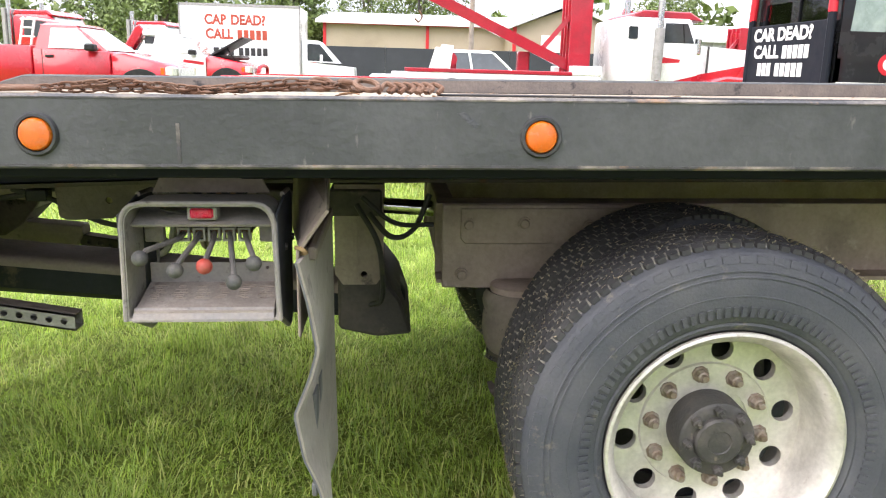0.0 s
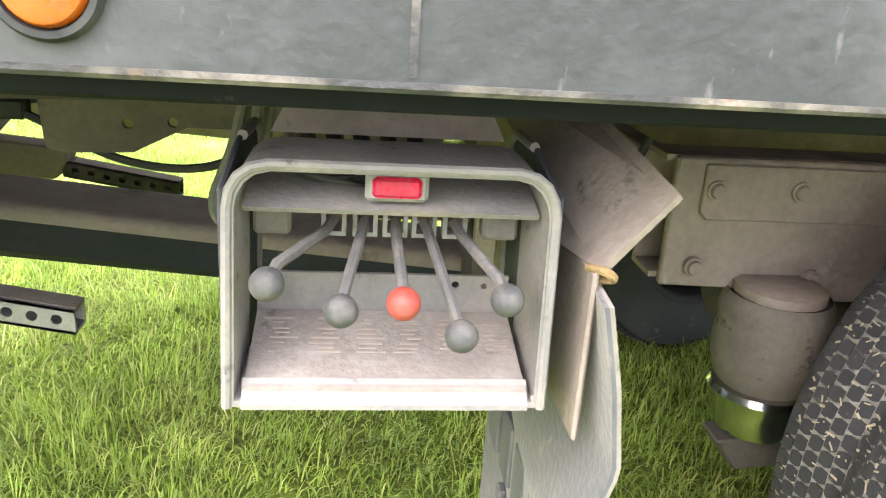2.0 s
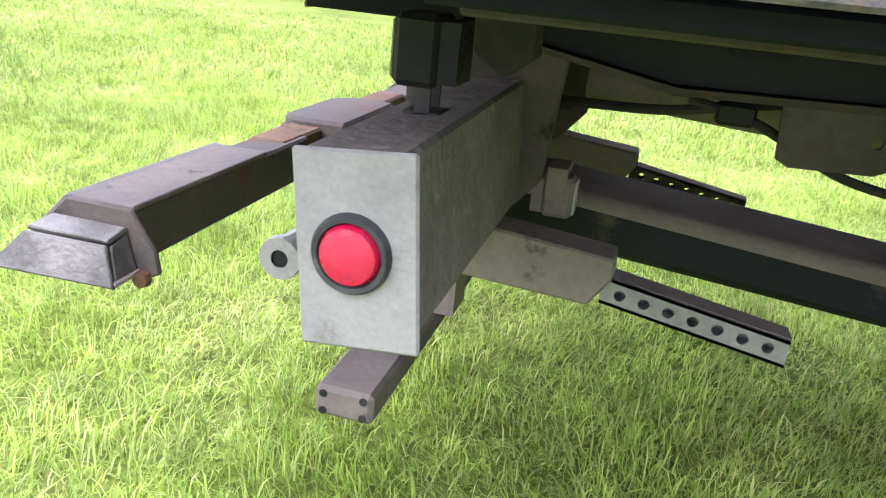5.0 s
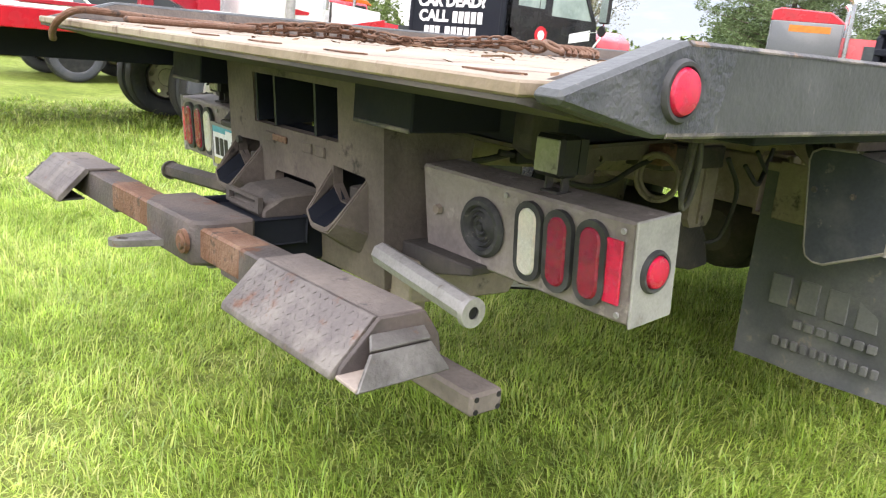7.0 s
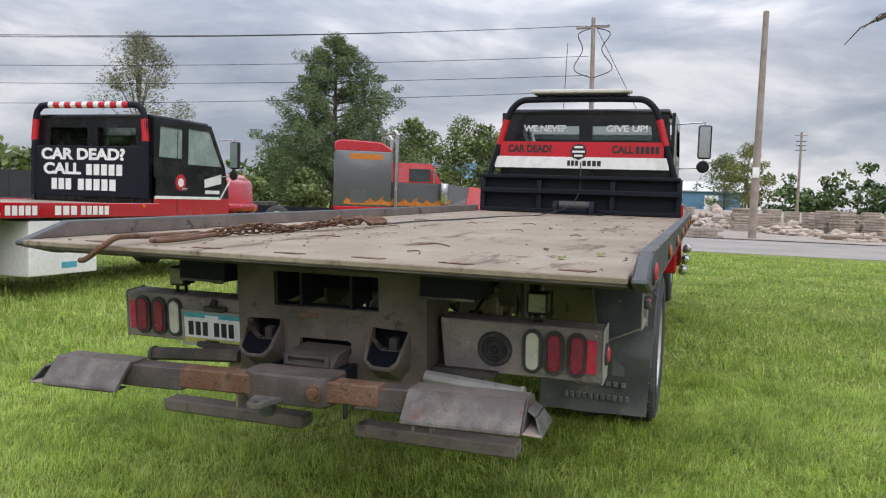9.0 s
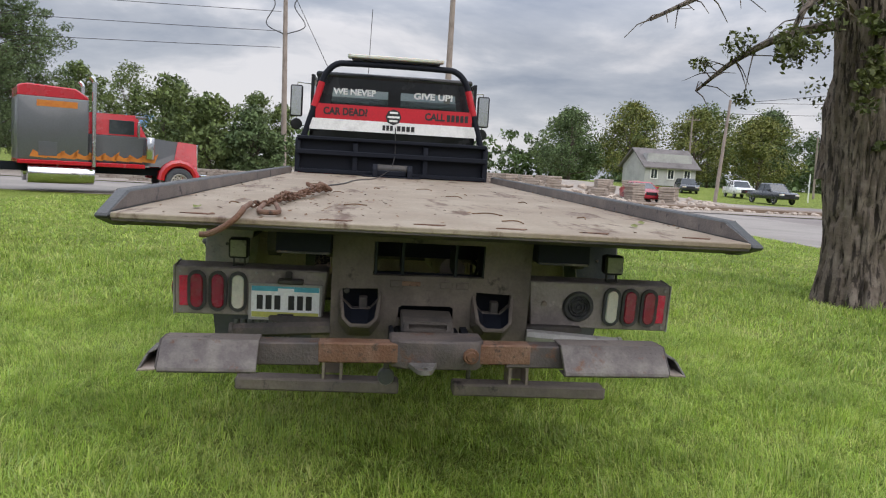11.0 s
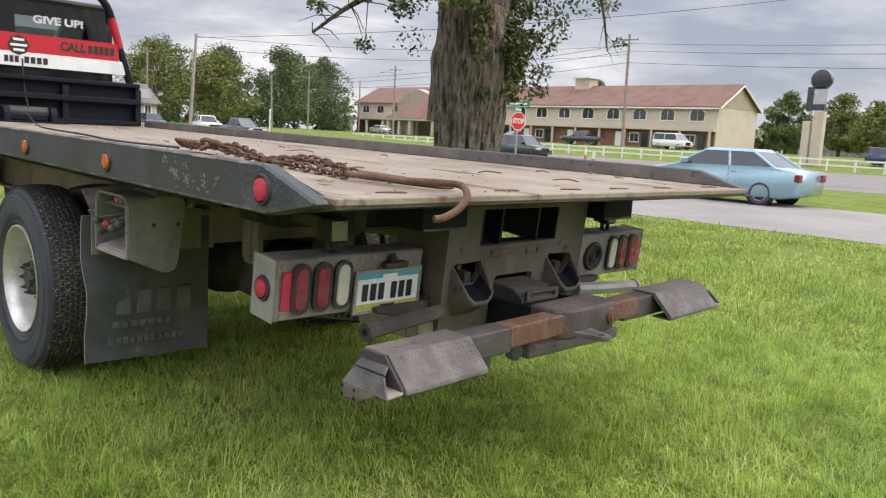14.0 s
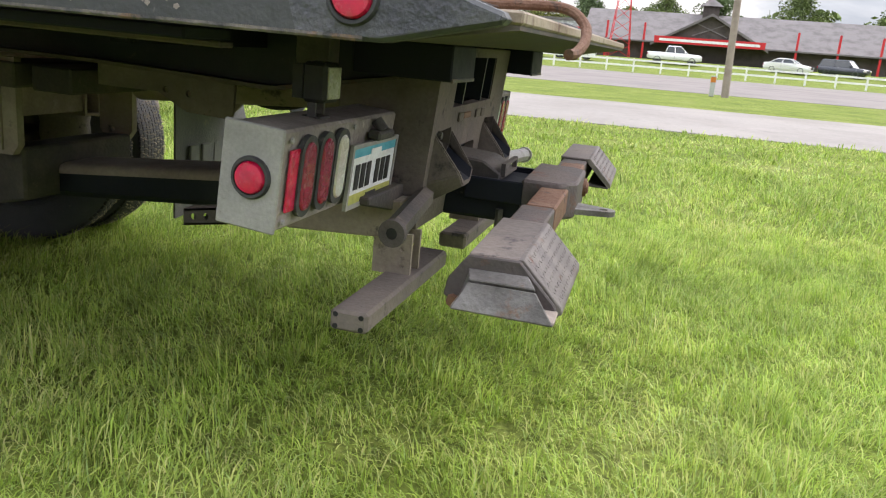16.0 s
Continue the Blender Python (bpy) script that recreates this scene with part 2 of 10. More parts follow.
M_STEELWHEEL = material("white_steel_wheel", (0.6, 0.6, 0.58), (0.45, 0.43, 0.4), 0.5, 6, 60, 0.5, 0.1, 0.1, (0.2, 0.15, 0.11), 0.2, 9)
M_HUB = material("greasy_hub", (0.05, 0.048, 0.046), (0.10, 0.09, 0.08), 0.5, 12, 120, 0.55, 0.3, 0.25, (0.17, 0.14, 0.11), 0.2, 25)
M_TYRE = material("tyre_rubber", (0.042, 0.046, 0.056), (0.072, 0.074, 0.080), 0.6, 5, 140, 0.62, 0, 0.2, (0.13, 0.118, 0.10), 0.25, 14)
M_TREAD = material("tread_rubber", (0.030, 0.030, 0.033), (0.055, 0.053, 0.052), 0.4, 8, 120, 0.6, 0, 0.2, (0.12, 0.105, 0.085), 0.2, 24)
M_RUBBER = material("flap_rubber", (0.046, 0.050, 0.058), (0.090, 0.092, 0.096), 0.55, 5, 90, 0.6, 0, 0.2, (0.15, 0.135, 0.115), 0.26, 10)
M_FLAPDUST = material("dried_mud_on_rubber", (0.165, 0.150, 0.124), (0.235, 0.215, 0.178), 0.5, 8, 60, 0.9, 0, 0.12, (0.085, 0.078, 0.07), 0.34, 14)
M_PLASTIC = material("black_plastic", (0.018, 0.018, 0.019), (0.035, 0.034, 0.033), 0.4, 10, 100, 0.45, 0, 0.06)
M_GROMMET = material("grommet_rubber", (0.025, 0.026, 0.028), (0.06, 0.06, 0.06), 0.5, 20, 140, 0.6, 0, 0.1, (0.13, 0.12, 0.11), 0.25, 40)
M_RED = material("red_truck_paint", (0.44, 0.008, 0.018), (0.34, 0.007, 0.014), 0.3, 1, 20, 0.22, 0, 0.02, coat=0.6)
M_DKRED = material("dark_red_boom_paint", (0.36, 0.012, 0.025), (0.27, 0.01, 0.02), 0.4, 2, 30, 0.3, 0, 0.04, coat=0.4)
M_WHITE = material("white_truck_paint", (0.78, 0.78, 0.77), (0.70, 0.69, 0.67), 0.4, 1.2, 25, 0.25, 0, 0.02, coat=0.5)
M_GREY = material("slate_grey_paint", (0.085, 0.09, 0.098), (0.075, 0.08, 0.085), 0.3, 1.5, 25, 0.3, 0, 0.02, coat=0.5)
M_CABBLACK = material("gloss_black_cab_paint", (0.012, 0.013, 0.015), (0.02, 0.021, 0.023), 0.3, 2, 30, 0.18, 0, 0.02, coat=0.8)
M_DECALRED = material("red_banner", (0.50, 0.008, 0.020), (0.42, 0.008, 0.016), 0.4, 3, 40, 0.45, 0, 0.03)
M_DECALWHITE = material("white_lettering", (0.78, 0.78, 0.76), (0.66, 0.66, 0.64), 0.4, 5, 60, 0.5, 0, 0.03)
M_DECALBLACK = material("black_lettering", (0.015, 0.015, 0.016), (0.03, 0.03, 0.03), 0.4, 5, 60, 0.5, 0, 0.03)
M_DECALORANGE = material("orange_decal", (0.50, 0.16, 0.015), (0.42, 0.11, 0.01), 0.4, 6, 60, 0.45, 0, 0.02)
M_DECALBROWN = material("weathered_red_lettering", (0.40, 0.055, 0.025), (0.33, 0.05, 0.025), 0.5, 3, 60, 0.5, 0, 0.02, (0.55, 0.30, 0.2), 0.15, 8)
M_GLASS = glassy("window_glass", (0.72, 0.78, 0.76))
M_INTERIOR = material("dark_cab_trim", (0.02, 0.02, 0.022), (0.035, 0.035, 0.036), 0.4, 4, 40, 0.8)
M_LRED = lens_material("red_lamp_lens", (0.25, 0.003, 0.026))
M_LREDSIDE = lens_material("bright_red_lamp_lens", (0.60, 0.008, 0.055))
M_LAMBER = lens_material("amber_lamp_lens", (0.62, 0.125, 0.004))
M_LCLEAR = lens_material("clear_lamp_lens", (0.62, 0.60, 0.52))
M_KNOBGREY = material("dusty_grey_knob", (0.066, 0.066, 0.066), (0.125, 0.115, 0.105), 0.5, 40, 150, 0.65, 0, 0.12)
M_KNOBRED = material("faded_red_knob", (0.40, 0.055, 0.04), (0.32, 0.08, 0.06), 0.5, 30, 150, 0.55, 0, 0.08)
M_CABLE = material("black_cable", (0.02, 0.02, 0.021), (0.06, 0.055, 0.05), 0.4, 10, 100, 0.6)
M_BRICK = material("brown_stone_block", (0.30, 0.26, 0.22), (0.22, 0.18, 0.15), 0.5, 3, 20, 0.9, 0, 0.3, (0.4, 0.36, 0.31), 0.3, 6, island=0.25)
M_PLATEWHITE = material("plate_white", (0.72, 0.74, 0.74), (0.62, 0.63, 0.62), 0.4, 20, 120, 0.4, 0, 0.03)
M_PLATEBLUE = material("plate_blue", (0.08, 0.36, 0.46), (0.06, 0.30, 0.40), 0.4, 20, 120, 0.4, 0, 0.03)
M_PLATEGREEN = material("plate_green_yellow", (0.42, 0.42, 0.10), (0.3, 0.34, 0.12), 0.4, 20, 120, 0.4, 0, 0.03)
M_CONCRETE = material("pale_road_concrete", (0.27, 0.245, 0.22), (0.22, 0.20, 0.18), 0.55, 0.35, 9, 0.9, 0, 0.2, (0.20, 0.18, 0.165), 0.25, 1.1)
M_ASPHALT = material("weathered_asphalt", (0.205, 0.178, 0.163), (0.165, 0.145, 0.135), 0.5, 0.3, 12, 0.9, 0, 0.2, (0.15, 0.135, 0.13), 0.2, 1.4)
M_SOIL = material("bare_soil", (0.16, 0.11, 0.075), (0.24, 0.18, 0.13), 0.5, 1, 14, 0.95, 0, 0.4)
M_BARK = material("grey_brown_bark", (0.125, 0.098, 0.076), (0.20, 0.165, 0.135), 0.5, 5, 34, 0.95, 0, 1.0, (0.028, 0.021, 0.016), 0.58, 9, stretch=(1.7, 1.7, 0.22))
M_LEAF = material("green_leaves", (0.115, 0.155, 0.04), (0.07, 0.11, 0.03), 0.5, 0.6, 14, 0.7, 0, 0, (0.19, 0.18, 0.055), 0.25, 1.4, island=0.45)
M_LEAFDARK = material("dark_green_leaves", (0.09, 0.135, 0.046), (0.06, 0.10, 0.034), 0.5, 0.5, 14, 0.7, 0, 0, (0.13, 0.16, 0.055), 0.3, 1.2, island=0.45)
M_LEAFOLIVE = material("olive_leaves", (0.085, 0.098, 0.022), (0.05, 0.068, 0.016), 0.5, 1.6, 14, 0.7, 0, 0, (0.15, 0.13, 0.03), 0.3, 3.0, island=0.5)
M_LEAFYELLOW = material("yellowing_leaves", (0.16, 0.17, 0.035), (0.09, 0.12, 0.028), 0.5, 0.6, 14, 0.7, 0, 0, (0.24, 0.19, 0.04), 0.3, 1.5, island=0.45)
M_PINE = material("conifer_needles", (0.105, 0.15, 0.058), (0.07, 0.11, 0.042), 0.5, 0.8, 14, 0.8, 0, 0, (0.15, 0.18, 0.07), 0.3, 1.6, island=0.4)
M_POLE = material("weathered_timber_pole", (0.30, 0.25, 0.21), (0.22, 0.18, 0.15), 0.5, 2, 30, 0.9, 0, 0.3)
M_PALESIDING = material("weathered_pale_siding", (0.40, 0.40, 0.385), (0.33, 0.33, 0.32), 0.5, 0.8, 12, 0.8)
M_STUCCO = material("cream_stucco", (0.56, 0.48, 0.385), (0.50, 0.425, 0.34), 0.5, 0.5, 10, 0.9, 0, 0.1)
M_ROOFRED = material("red_brown_shingles", (0.205, 0.115, 0.085), (0.165, 0.092, 0.068), 0.5, 0.6, 6, 0.9, 0, 0.3)
M_ROOFGREY = material("grey_shingles", (0.17, 0.155, 0.15), (0.12, 0.11, 0.105), 0.5, 0.8, 8, 0.9, 0, 0.3)
M_TRIMWHITE = material("white_trim_paint", (0.78, 0.78, 0.76), (0.68, 0.67, 0.64), 0.4, 2, 20, 0.6)
M_BRICKRED = material("red_brown_brick", (0.24, 0.115, 0.085), (0.19, 0.09, 0.07), 0.5, 1, 14, 0.9, 0, 0.2)
M_DKSIDING = material("dark_brown_siding", (0.085, 0.07, 0.062), (0.06, 0.05, 0.045), 0.5, 1, 14, 0.85)
M_TANMETAL = material("tan_metal_siding", (0.40, 0.325, 0.24), (0.35, 0.285, 0.21), 0.4, 0.6, 20, 0.6)
M_METALROOF = material("pale_metal_roof", (0.62, 0.63, 0.62), (0.52, 0.53, 0.52), 0.5, 0.5, 15, 0.5, 0.2)
M_BLUE = material("blue_siding", (0.10, 0.22, 0.36), (0.08, 0.18, 0.30), 0.4, 0.7, 15, 0.6)
M_NETTING = material("black_fence_netting", (0.03, 0.034, 0.04), (0.045, 0.048, 0.055), 0.5, 1, 60, 0.85)
M_SIGNRED = material("sign_red", (0.55, 0.02, 0.025), (0.48, 0.02, 0.02), 0.3, 5, 50, 0.4)
M_SIGNGREEN = material("sign_green", (0.02, 0.22, 0.12), (0.02, 0.18, 0.1), 0.3, 5, 50, 0.4)
M_SIGNBLUE = material("sign_blue", (0.05, 0.10, 0.30), (0.05, 0.08, 0.24), 0.3, 5, 50, 0.4)
M_CARBLUE = material("pale_blue_car_paint", (0.26, 0.42, 0.48), (0.23, 0.38, 0.44), 0.3, 1, 20, 0.2, 0.2, 0.02, coat=0.7)
M_CARSILVER = material("silver_car_paint", (0.50, 0.51, 0.52), (0.45, 0.46, 0.47), 0.3, 1, 20, 0.25, 0.4, 0.02, coat=0.6)
M_CARDARK = material("dark_car_paint", (0.03, 0.035, 0.045), (0.025, 0.03, 0.035), 0.3, 1, 20, 0.2, 0.2, 0.02, coat=0.7)
M_CARNAVY = material("navy_car_paint", (0.03, 0.06, 0.13), (0.025, 0.05, 0.11), 0.3, 1, 20, 0.2, 0.2, 0.02, coat=0.7)
M_STONE = material("tan_quarry_stone", (0.33, 0.275, 0.225), (0.24, 0.195, 0.16), 0.5, 2, 14, 0.9, 0, 0.4, (0.42, 0.37, 0.32), 0.3, 5, island=0.4)
M_DRYLEAF = material("dry_fallen_leaf", (0.16, 0.085, 0.04), (0.09, 0.05, 0.025), 0.5, 20, 80, 0.9, island=0.4)


def grass_material(name, blades, near=False):
    m = bpy.data.materials.new(name)
    m.use_nodes = True
    n, l = m.node_tree.nodes, m.node_tree.links
    b = n["Principled BSDF"]
    g = n.new("ShaderNodeNewGeometry")
    patch = n.new("ShaderNodeTexNoise")
    patch.inputs["Scale"].default_value, patch.inputs["Detail"].default_value, patch.inputs["Roughness"].default_value = 0.75, 8, 0.6
    fine = n.new("ShaderNodeTexNoise")
    fine.inputs["Scale"].default_value, fine.inputs["Detail"].default_value = 38, 5
    l.new(g.outputs["Position"], patch.inputs["Vector"])
    l.new(g.outputs["Position"], fine.inputs["Vector"])
    r1 = n.new("ShaderNodeValToRGB")
    e = r1.color_ramp.elements
    e[0].position, e[0].color = 0.34, (0.238, 0.310, 0.066, 1)
    e[1].position, e[1].color = 0.70, (0.425, 0.470, 0.145, 1)
    k = e.new(0.5)
    k.color = (0.328, 0.412, 0.088, 1)
    l.new(patch.outputs["Fac"], r1.inputs["Fac"])
    r2 = n.new("ShaderNodeValToRGB")
    f = r2.color_ramp.elements
    if blades:
        f[0].position, f[0].color = 0.0, (0.40, 0.48, 0.36, 1)
        f[1].position, f[1].color = 1.0, (1.5, 1.22, 2.3, 1)
        for p, c in ((0.3, (0.78, 0.92, 0.70, 1)), (0.55, (1.05, 1.14, 0.92, 1)), (0.68, (0.95, 1.06, 1.7, 1)), (0.74, (1.25, 1.22, 1.2, 1)), (0.86, (1.4, 1.28, 1.8, 1))):
            f.new(p).color = c
        if not near:
            for q in f:
                q.color = (1.02 * q.color[0], 1.03 * q.color[1], 0.95 * q.color[2], 1)
        # near copy: colours lifted to offset the shade among dense blades
        if near:
            for q in f:
                q.color = (min(2.6, 0.08 + 1.08 * q.color[0]), min(2.6, 0.09 + 1.07 * q.color[1]), min(2.6, 0.08 + 1.0 * q.color[2]), 1)
        l.new(g.outputs["Random Per Island"], r2.inputs["Fac"])
    else:
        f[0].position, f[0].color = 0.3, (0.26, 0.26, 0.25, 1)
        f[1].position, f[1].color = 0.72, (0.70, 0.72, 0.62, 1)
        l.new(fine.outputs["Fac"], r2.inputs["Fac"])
    clump = n.new("ShaderNodeTexNoise")
    clump.inputs["Scale"].default_value, clump.inputs["Detail"].default_value, clump.inputs["Roughness"].default_value = 7.0, 5, 0.65
    l.new(g.outputs["Position"], clump.inputs["Vector"])
    cr = n.new("ShaderNodeMapRange")
    cr.inputs["From Min"].default_value, cr.inputs["From Max"].default_value = 0.3, 0.7
    cr.inputs["To Min"].default_value, cr.inputs["To Max"].default_value = 0.66, 1.36
    l.new(clump.outputs["Fac"], cr.inputs["Value"])
    tuft = n.new("ShaderNodeVectorMath")
    tuft.operation = "SCALE"
    l.new(r1.outputs["Color"], tuft.inputs[0])
    l.new(cr.outputs["Result"], tuft.inputs["Scale"])
    mul = n.new("ShaderNodeMix")
    mul.data_type, mul.blend_type = "RGBA", "MULTIPLY"
    mul.inputs[0].default_value = 1.0
    l.new(tuft.outputs["Vector"], mul.inputs[6])
    l.new(r2.outputs["Color"], mul.inputs[7])
    l.new(mul.outputs[2], b.inputs["Base Color"])
    b.inputs["Roughness"].default_value = 0.55 if blades else 0.9
    b.inputs["Specular IOR Level"].default_value = 0.35 if blades else 0.1
    if blades:
        tl, add = n.new("ShaderNodeBsdfTranslucent"), n.new("ShaderNodeMixShader")
        add.inputs[0].default_value = 0.45
        l.new(mul.outputs[2], tl.inputs["Color"])
        l.new(b.outputs["BSDF"], add.inputs[1])
        l.new(tl.outputs["BSDF"], add.inputs[2])
        l.new(add.outputs["Shader"], n["Material Output"].inputs["Surface"])
    else:
        bp = n.new("ShaderNodeBump")
        bp.inputs["Strength"].default_value, bp.inputs["Distance"].default_value = 0.8, 0.03
        l.new(fine.outputs["Fac"], bp.inputs["Height"])
        l.new(bp.outputs["Normal"], b.inputs["Normal"])
    return m


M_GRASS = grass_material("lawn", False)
M_BLADE = grass_material("grass_blades", True)
# brightened copy of the blade colours for the patch round the truck
M_BLADENEAR = grass_material("young_grass_blades", True, True)

for dusty in (M_RUBBER, M_FLAPEDGE, M_FLAPDUST):
    surf = dusty.node_tree.nodes["Principled BSDF"]
    surf.inputs["Sheen Weight"].default_value, surf.inputs["Sheen Roughness"].default_value = 0.35, 0.5
    surf.inputs["Sheen Tint"].default_value = (1.0, 0.92, 0.82, 1)

for dull in (M_BLACK, M_BOARD, M_DIRTY, M_BOXEND, M_BOOM, M_PLASTIC, M_CABBLACK):
    dull.node_tree.nodes["Principled BSDF"].inputs["Specular IOR Level"].default_value = 0.22
M_CABBLACK.node_tree.nodes["Principled BSDF"].inputs["Coat Weight"].default_value = 0.35


# ---- building helpers ----
def thing(name, m=None, label="", category="", group="", kind=""):
    ob = new(name)
    ob.empty_display_size = 0.2
    ob.matrix_world = m or Matrix()
    return tagged(ob, label, category, group, kind)


def finish(name, bm, mat, smooth=None):
    bmesh.ops.recalc_face_normals(bm, faces=bm.faces)
    me = bpy.data.meshes.new(name)
    bm.to_mesh(me)
    bm.free()
    me.materials.append(mat)
    if smooth:
        me.shade_smooth()
        me.set_sharp_from_angle(angle=radians(smooth))
    return me


def part(name, bm, mat, parent, label="", smooth=35, m=None):
    ob = new(name, finish(name, bm, mat, smooth))
    ob.parent = parent
    if m is not None:
        ob.matrix_basis = m
    return tagged(ob, label)


def solid(name, bm, mat, label="", category="", kind="", group="", smooth=35, m=None):
    ob = new(name, finish(name, bm, mat, smooth))
    if m is not None:
        ob.matrix_world = m
    return tagged(ob, label, category, group, kind)


def add_box(bm, x0, x1, y0, y1, z0, z1, bevel=0.0, m=None, seg=1):
    b = bmesh.new()
    bmesh.ops.create_cube(b, size=1.0)
    for v in b.verts:
        v.co = Vector((x0 + (v.co.x + 0.5) * (x1 - x0), y0 + (v.co.y + 0.5) * (y1 - y0), z0 + (v.co.z + 0.5) * (z1 - z0)))
    if bevel:
        bmesh.ops.bevel(b, geom=b.edges[:], offset=bevel, segments=seg, affect="EDGES", profile=0.5)
    return merge(bm, b, m)


def merge(bm, b, m=None):
    if m is not None:
        bmesh.ops.transform(b, matrix=m, verts=b.verts)
    tmp = bpy.data.meshes.new("tmp")
    b.to_mesh(tmp)
    b.free()
    bm.from_mesh(tmp)
    bpy.data.meshes.remove(tmp)
    return bm


def box(x0, x1, y0, y1, z0, z1, bevel=0.0, m=None, seg=1):
    return add_box(bmesh.new(), x0, x1, y0, y1, z0, z1, bevel, m, seg)


def add_cyl(bm, a, b, r, r2=None, seg=20, bevel=0.0, caps=True):
    a, b = Vector(a), Vector(b)
    d = b - a
    c = bmesh.new()
    bmesh.ops.create_cone(c, cap_ends=caps, segments=seg, radius1=r, radius2=r if r2 is None else r2, depth=d.length)
    if bevel:
        rim = [e for e in c.edges if abs(e.verts[0].co.z - e.verts[1].co.z) < 1e-6]
        bmesh.ops.bevel(c, geom=rim, offset=bevel, segments=2, affect="EDGES", profile=0.5)
    return merge(bm, c, Matrix.Translation((a + b) / 2) @ d.to_track_quat("Z", "Y").to_matrix().to_4x4())


def cyl(a, b, r, r2=None, seg=20, bevel=0.0, caps=True):
    return add_cyl(bmesh.new(), a, b, r, r2, seg, bevel, caps)


def add_prism(bm, pts, axis, a, b, bevel=0.0, m=None):
    """A polygon of two coordinates, drawn out along an axis from a to b. x: (y, z); y: (x, z); z: (x, y)."""
    c = bmesh.new()
    put = {"x": lambda p, t: (t, p[0], p[1]), "y": lambda p, t: (p[0], t, p[1]), "z": lambda p, t: (p[0], p[1], t)}[axis]
    lo, hi = [c.verts.new(put(p, a)) for p in pts], [c.verts.new(put(p, b)) for p in pts]
    c.faces.new(lo), c.faces.new(hi[::-1])
    for k in range(len(pts)):
        c.faces.new((lo[k], hi[k], hi[(k + 1) % len(pts)], lo[(k + 1) % len(pts)]))
    if bevel:
        bmesh.ops.bevel(c, geom=c.edges[:], offset=bevel, segments=1, affect="EDGES", profile=0.5)
    return merge(bm, c, m)


def prism(pts, axis, a, b, bevel=0.0, m=None):
    return add_prism(bmesh.new(), pts, axis, a, b, bevel, m)


def add_lathe(bm, profile, m=None, seg=40, close=False):
    """Turns (radius, height) points round z."""
    c = bmesh.new()
    rings = [[c.verts.new((r * math.cos(2 * math.pi * k / seg), r * math.sin(2 * math.pi * k / seg), h)) for k in range(seg)] for r, h in profile]
    for p, q in zip(rings, rings[1:] + (rings[:1] if close else [])):
        for k in range(seg):
            c.faces.new((p[k], p[(k + 1) % seg], q[(k + 1) % seg], q[k]))
    if not close:
        for ring, (r, h) in ((rings[0], profile[0]), (rings[-1], profile[-1])):
            if r < 1e-4:
                bmesh.ops.pointmerge(c, verts=ring, merge_co=(0, 0, h))
    return merge(bm, c, m)


def lathe(profile, m=None, seg=40, close=False):
    return add_lathe(bmesh.new(), profile, m, seg, close)


def add_tube(bm, pts, r, seg=8, closed=False):
    """A round rod along points; r is one radius or one for each point."""
    pts = [Vector(p) for p in pts]
    n = len(pts)
    rr = r if isinstance(r, (list, tuple)) else [r] * n
    rings, up = [], None
    for k, p in enumerate(pts):
        d = (pts[(k + 1) % n] - pts[k - 1]) if closed else (pts[min(k + 1, n - 1)] - pts[max(k - 1, 0)])
        d.normalize()
        if up is None:
            up = d.orthogonal().normalized()
        up = (up - d * up.dot(d)).normalized()
        side = d.cross(up)
        rings.append([bm.verts.new(p + rr[k] * (math.cos(2 * math.pi * j / seg) * up + math.sin(2 * math.pi * j / seg) * side)) for j in range(seg)])
    for a, b in list(zip(rings, rings[1:])) + ([(rings[-1], rings[0])] if closed else []):
        for j in range(seg):
            bm.faces.new((a[j], a[(j + 1) % seg], b[(j + 1) % seg], b[j]))
    if not closed:
        bm.faces.new(rings[0][::-1]), bm.faces.new(rings[-1])
    return bm


def tube(pts, r, seg=8, closed=False):
    return add_tube(bmesh.new(), pts, r, seg, closed)


def curve_pts(pts, steps=6):
    """A smooth line through points (Catmull-Rom)."""
    p = [Vector(q) for q in pts]
    p = [2 * p[0] - p[1]] + p + [2 * p[-1] - p[-2]]
    out = []
    for k in range(1, len(p) - 2):
        for s in range(steps):
            t = s / steps
            out.append(0.5 * (2 * p[k] + (p[k + 1] - p[k - 1]) * t + (2 * p[k - 1] - 5 * p[k] + 4 * p[k + 1] - p[k + 2]) * t * t + (3 * p[k] - p[k - 1] - 3 * p[k + 1] + p[k + 2]) * t ** 3))
    return out + [p[-2]]


def add_slab_with_holes(bm, outline, holes, axis, a, b):
    """A plate with holes cut through it, drawn out along an axis."""
    c = bmesh.new()
    put = {"x": lambda p, t: (t, p[0], p[1]), "y": lambda p, t: (p[0], t, p[1]), "z": lambda p, t: (p[0], p[1], t)}[axis]
    edges, loops = [], []
    for pts in [outline] + holes:
        vs = [c.verts.new(put(p, a)) for p in pts]
        loops.append(vs)
        edges += [c.edges.new((vs[k], vs[(k + 1) % len(vs)])) for k in range(len(vs))]
    bmesh.ops.triangle_fill(c, edges=edges, use_beauty=True)
    faces = c.faces[:]
    got = bmesh.ops.extrude_face_region(c, geom=faces)
    for v in [g for g in got["geom"] if isinstance(g, bmesh.types.BMVert)]:
        off = Vector(put((0, 0), b)) - Vector(put((0, 0), a))
        v.co += off
    return merge(bm, c)


def ring_pts(cx, cy, r, n=24, r2=None):
    return [(cx + r * math.cos(2 * math.pi * k / n), cy + (r2 or r) * math.sin(2 * math.pi * k / n)) for k in range(n)]


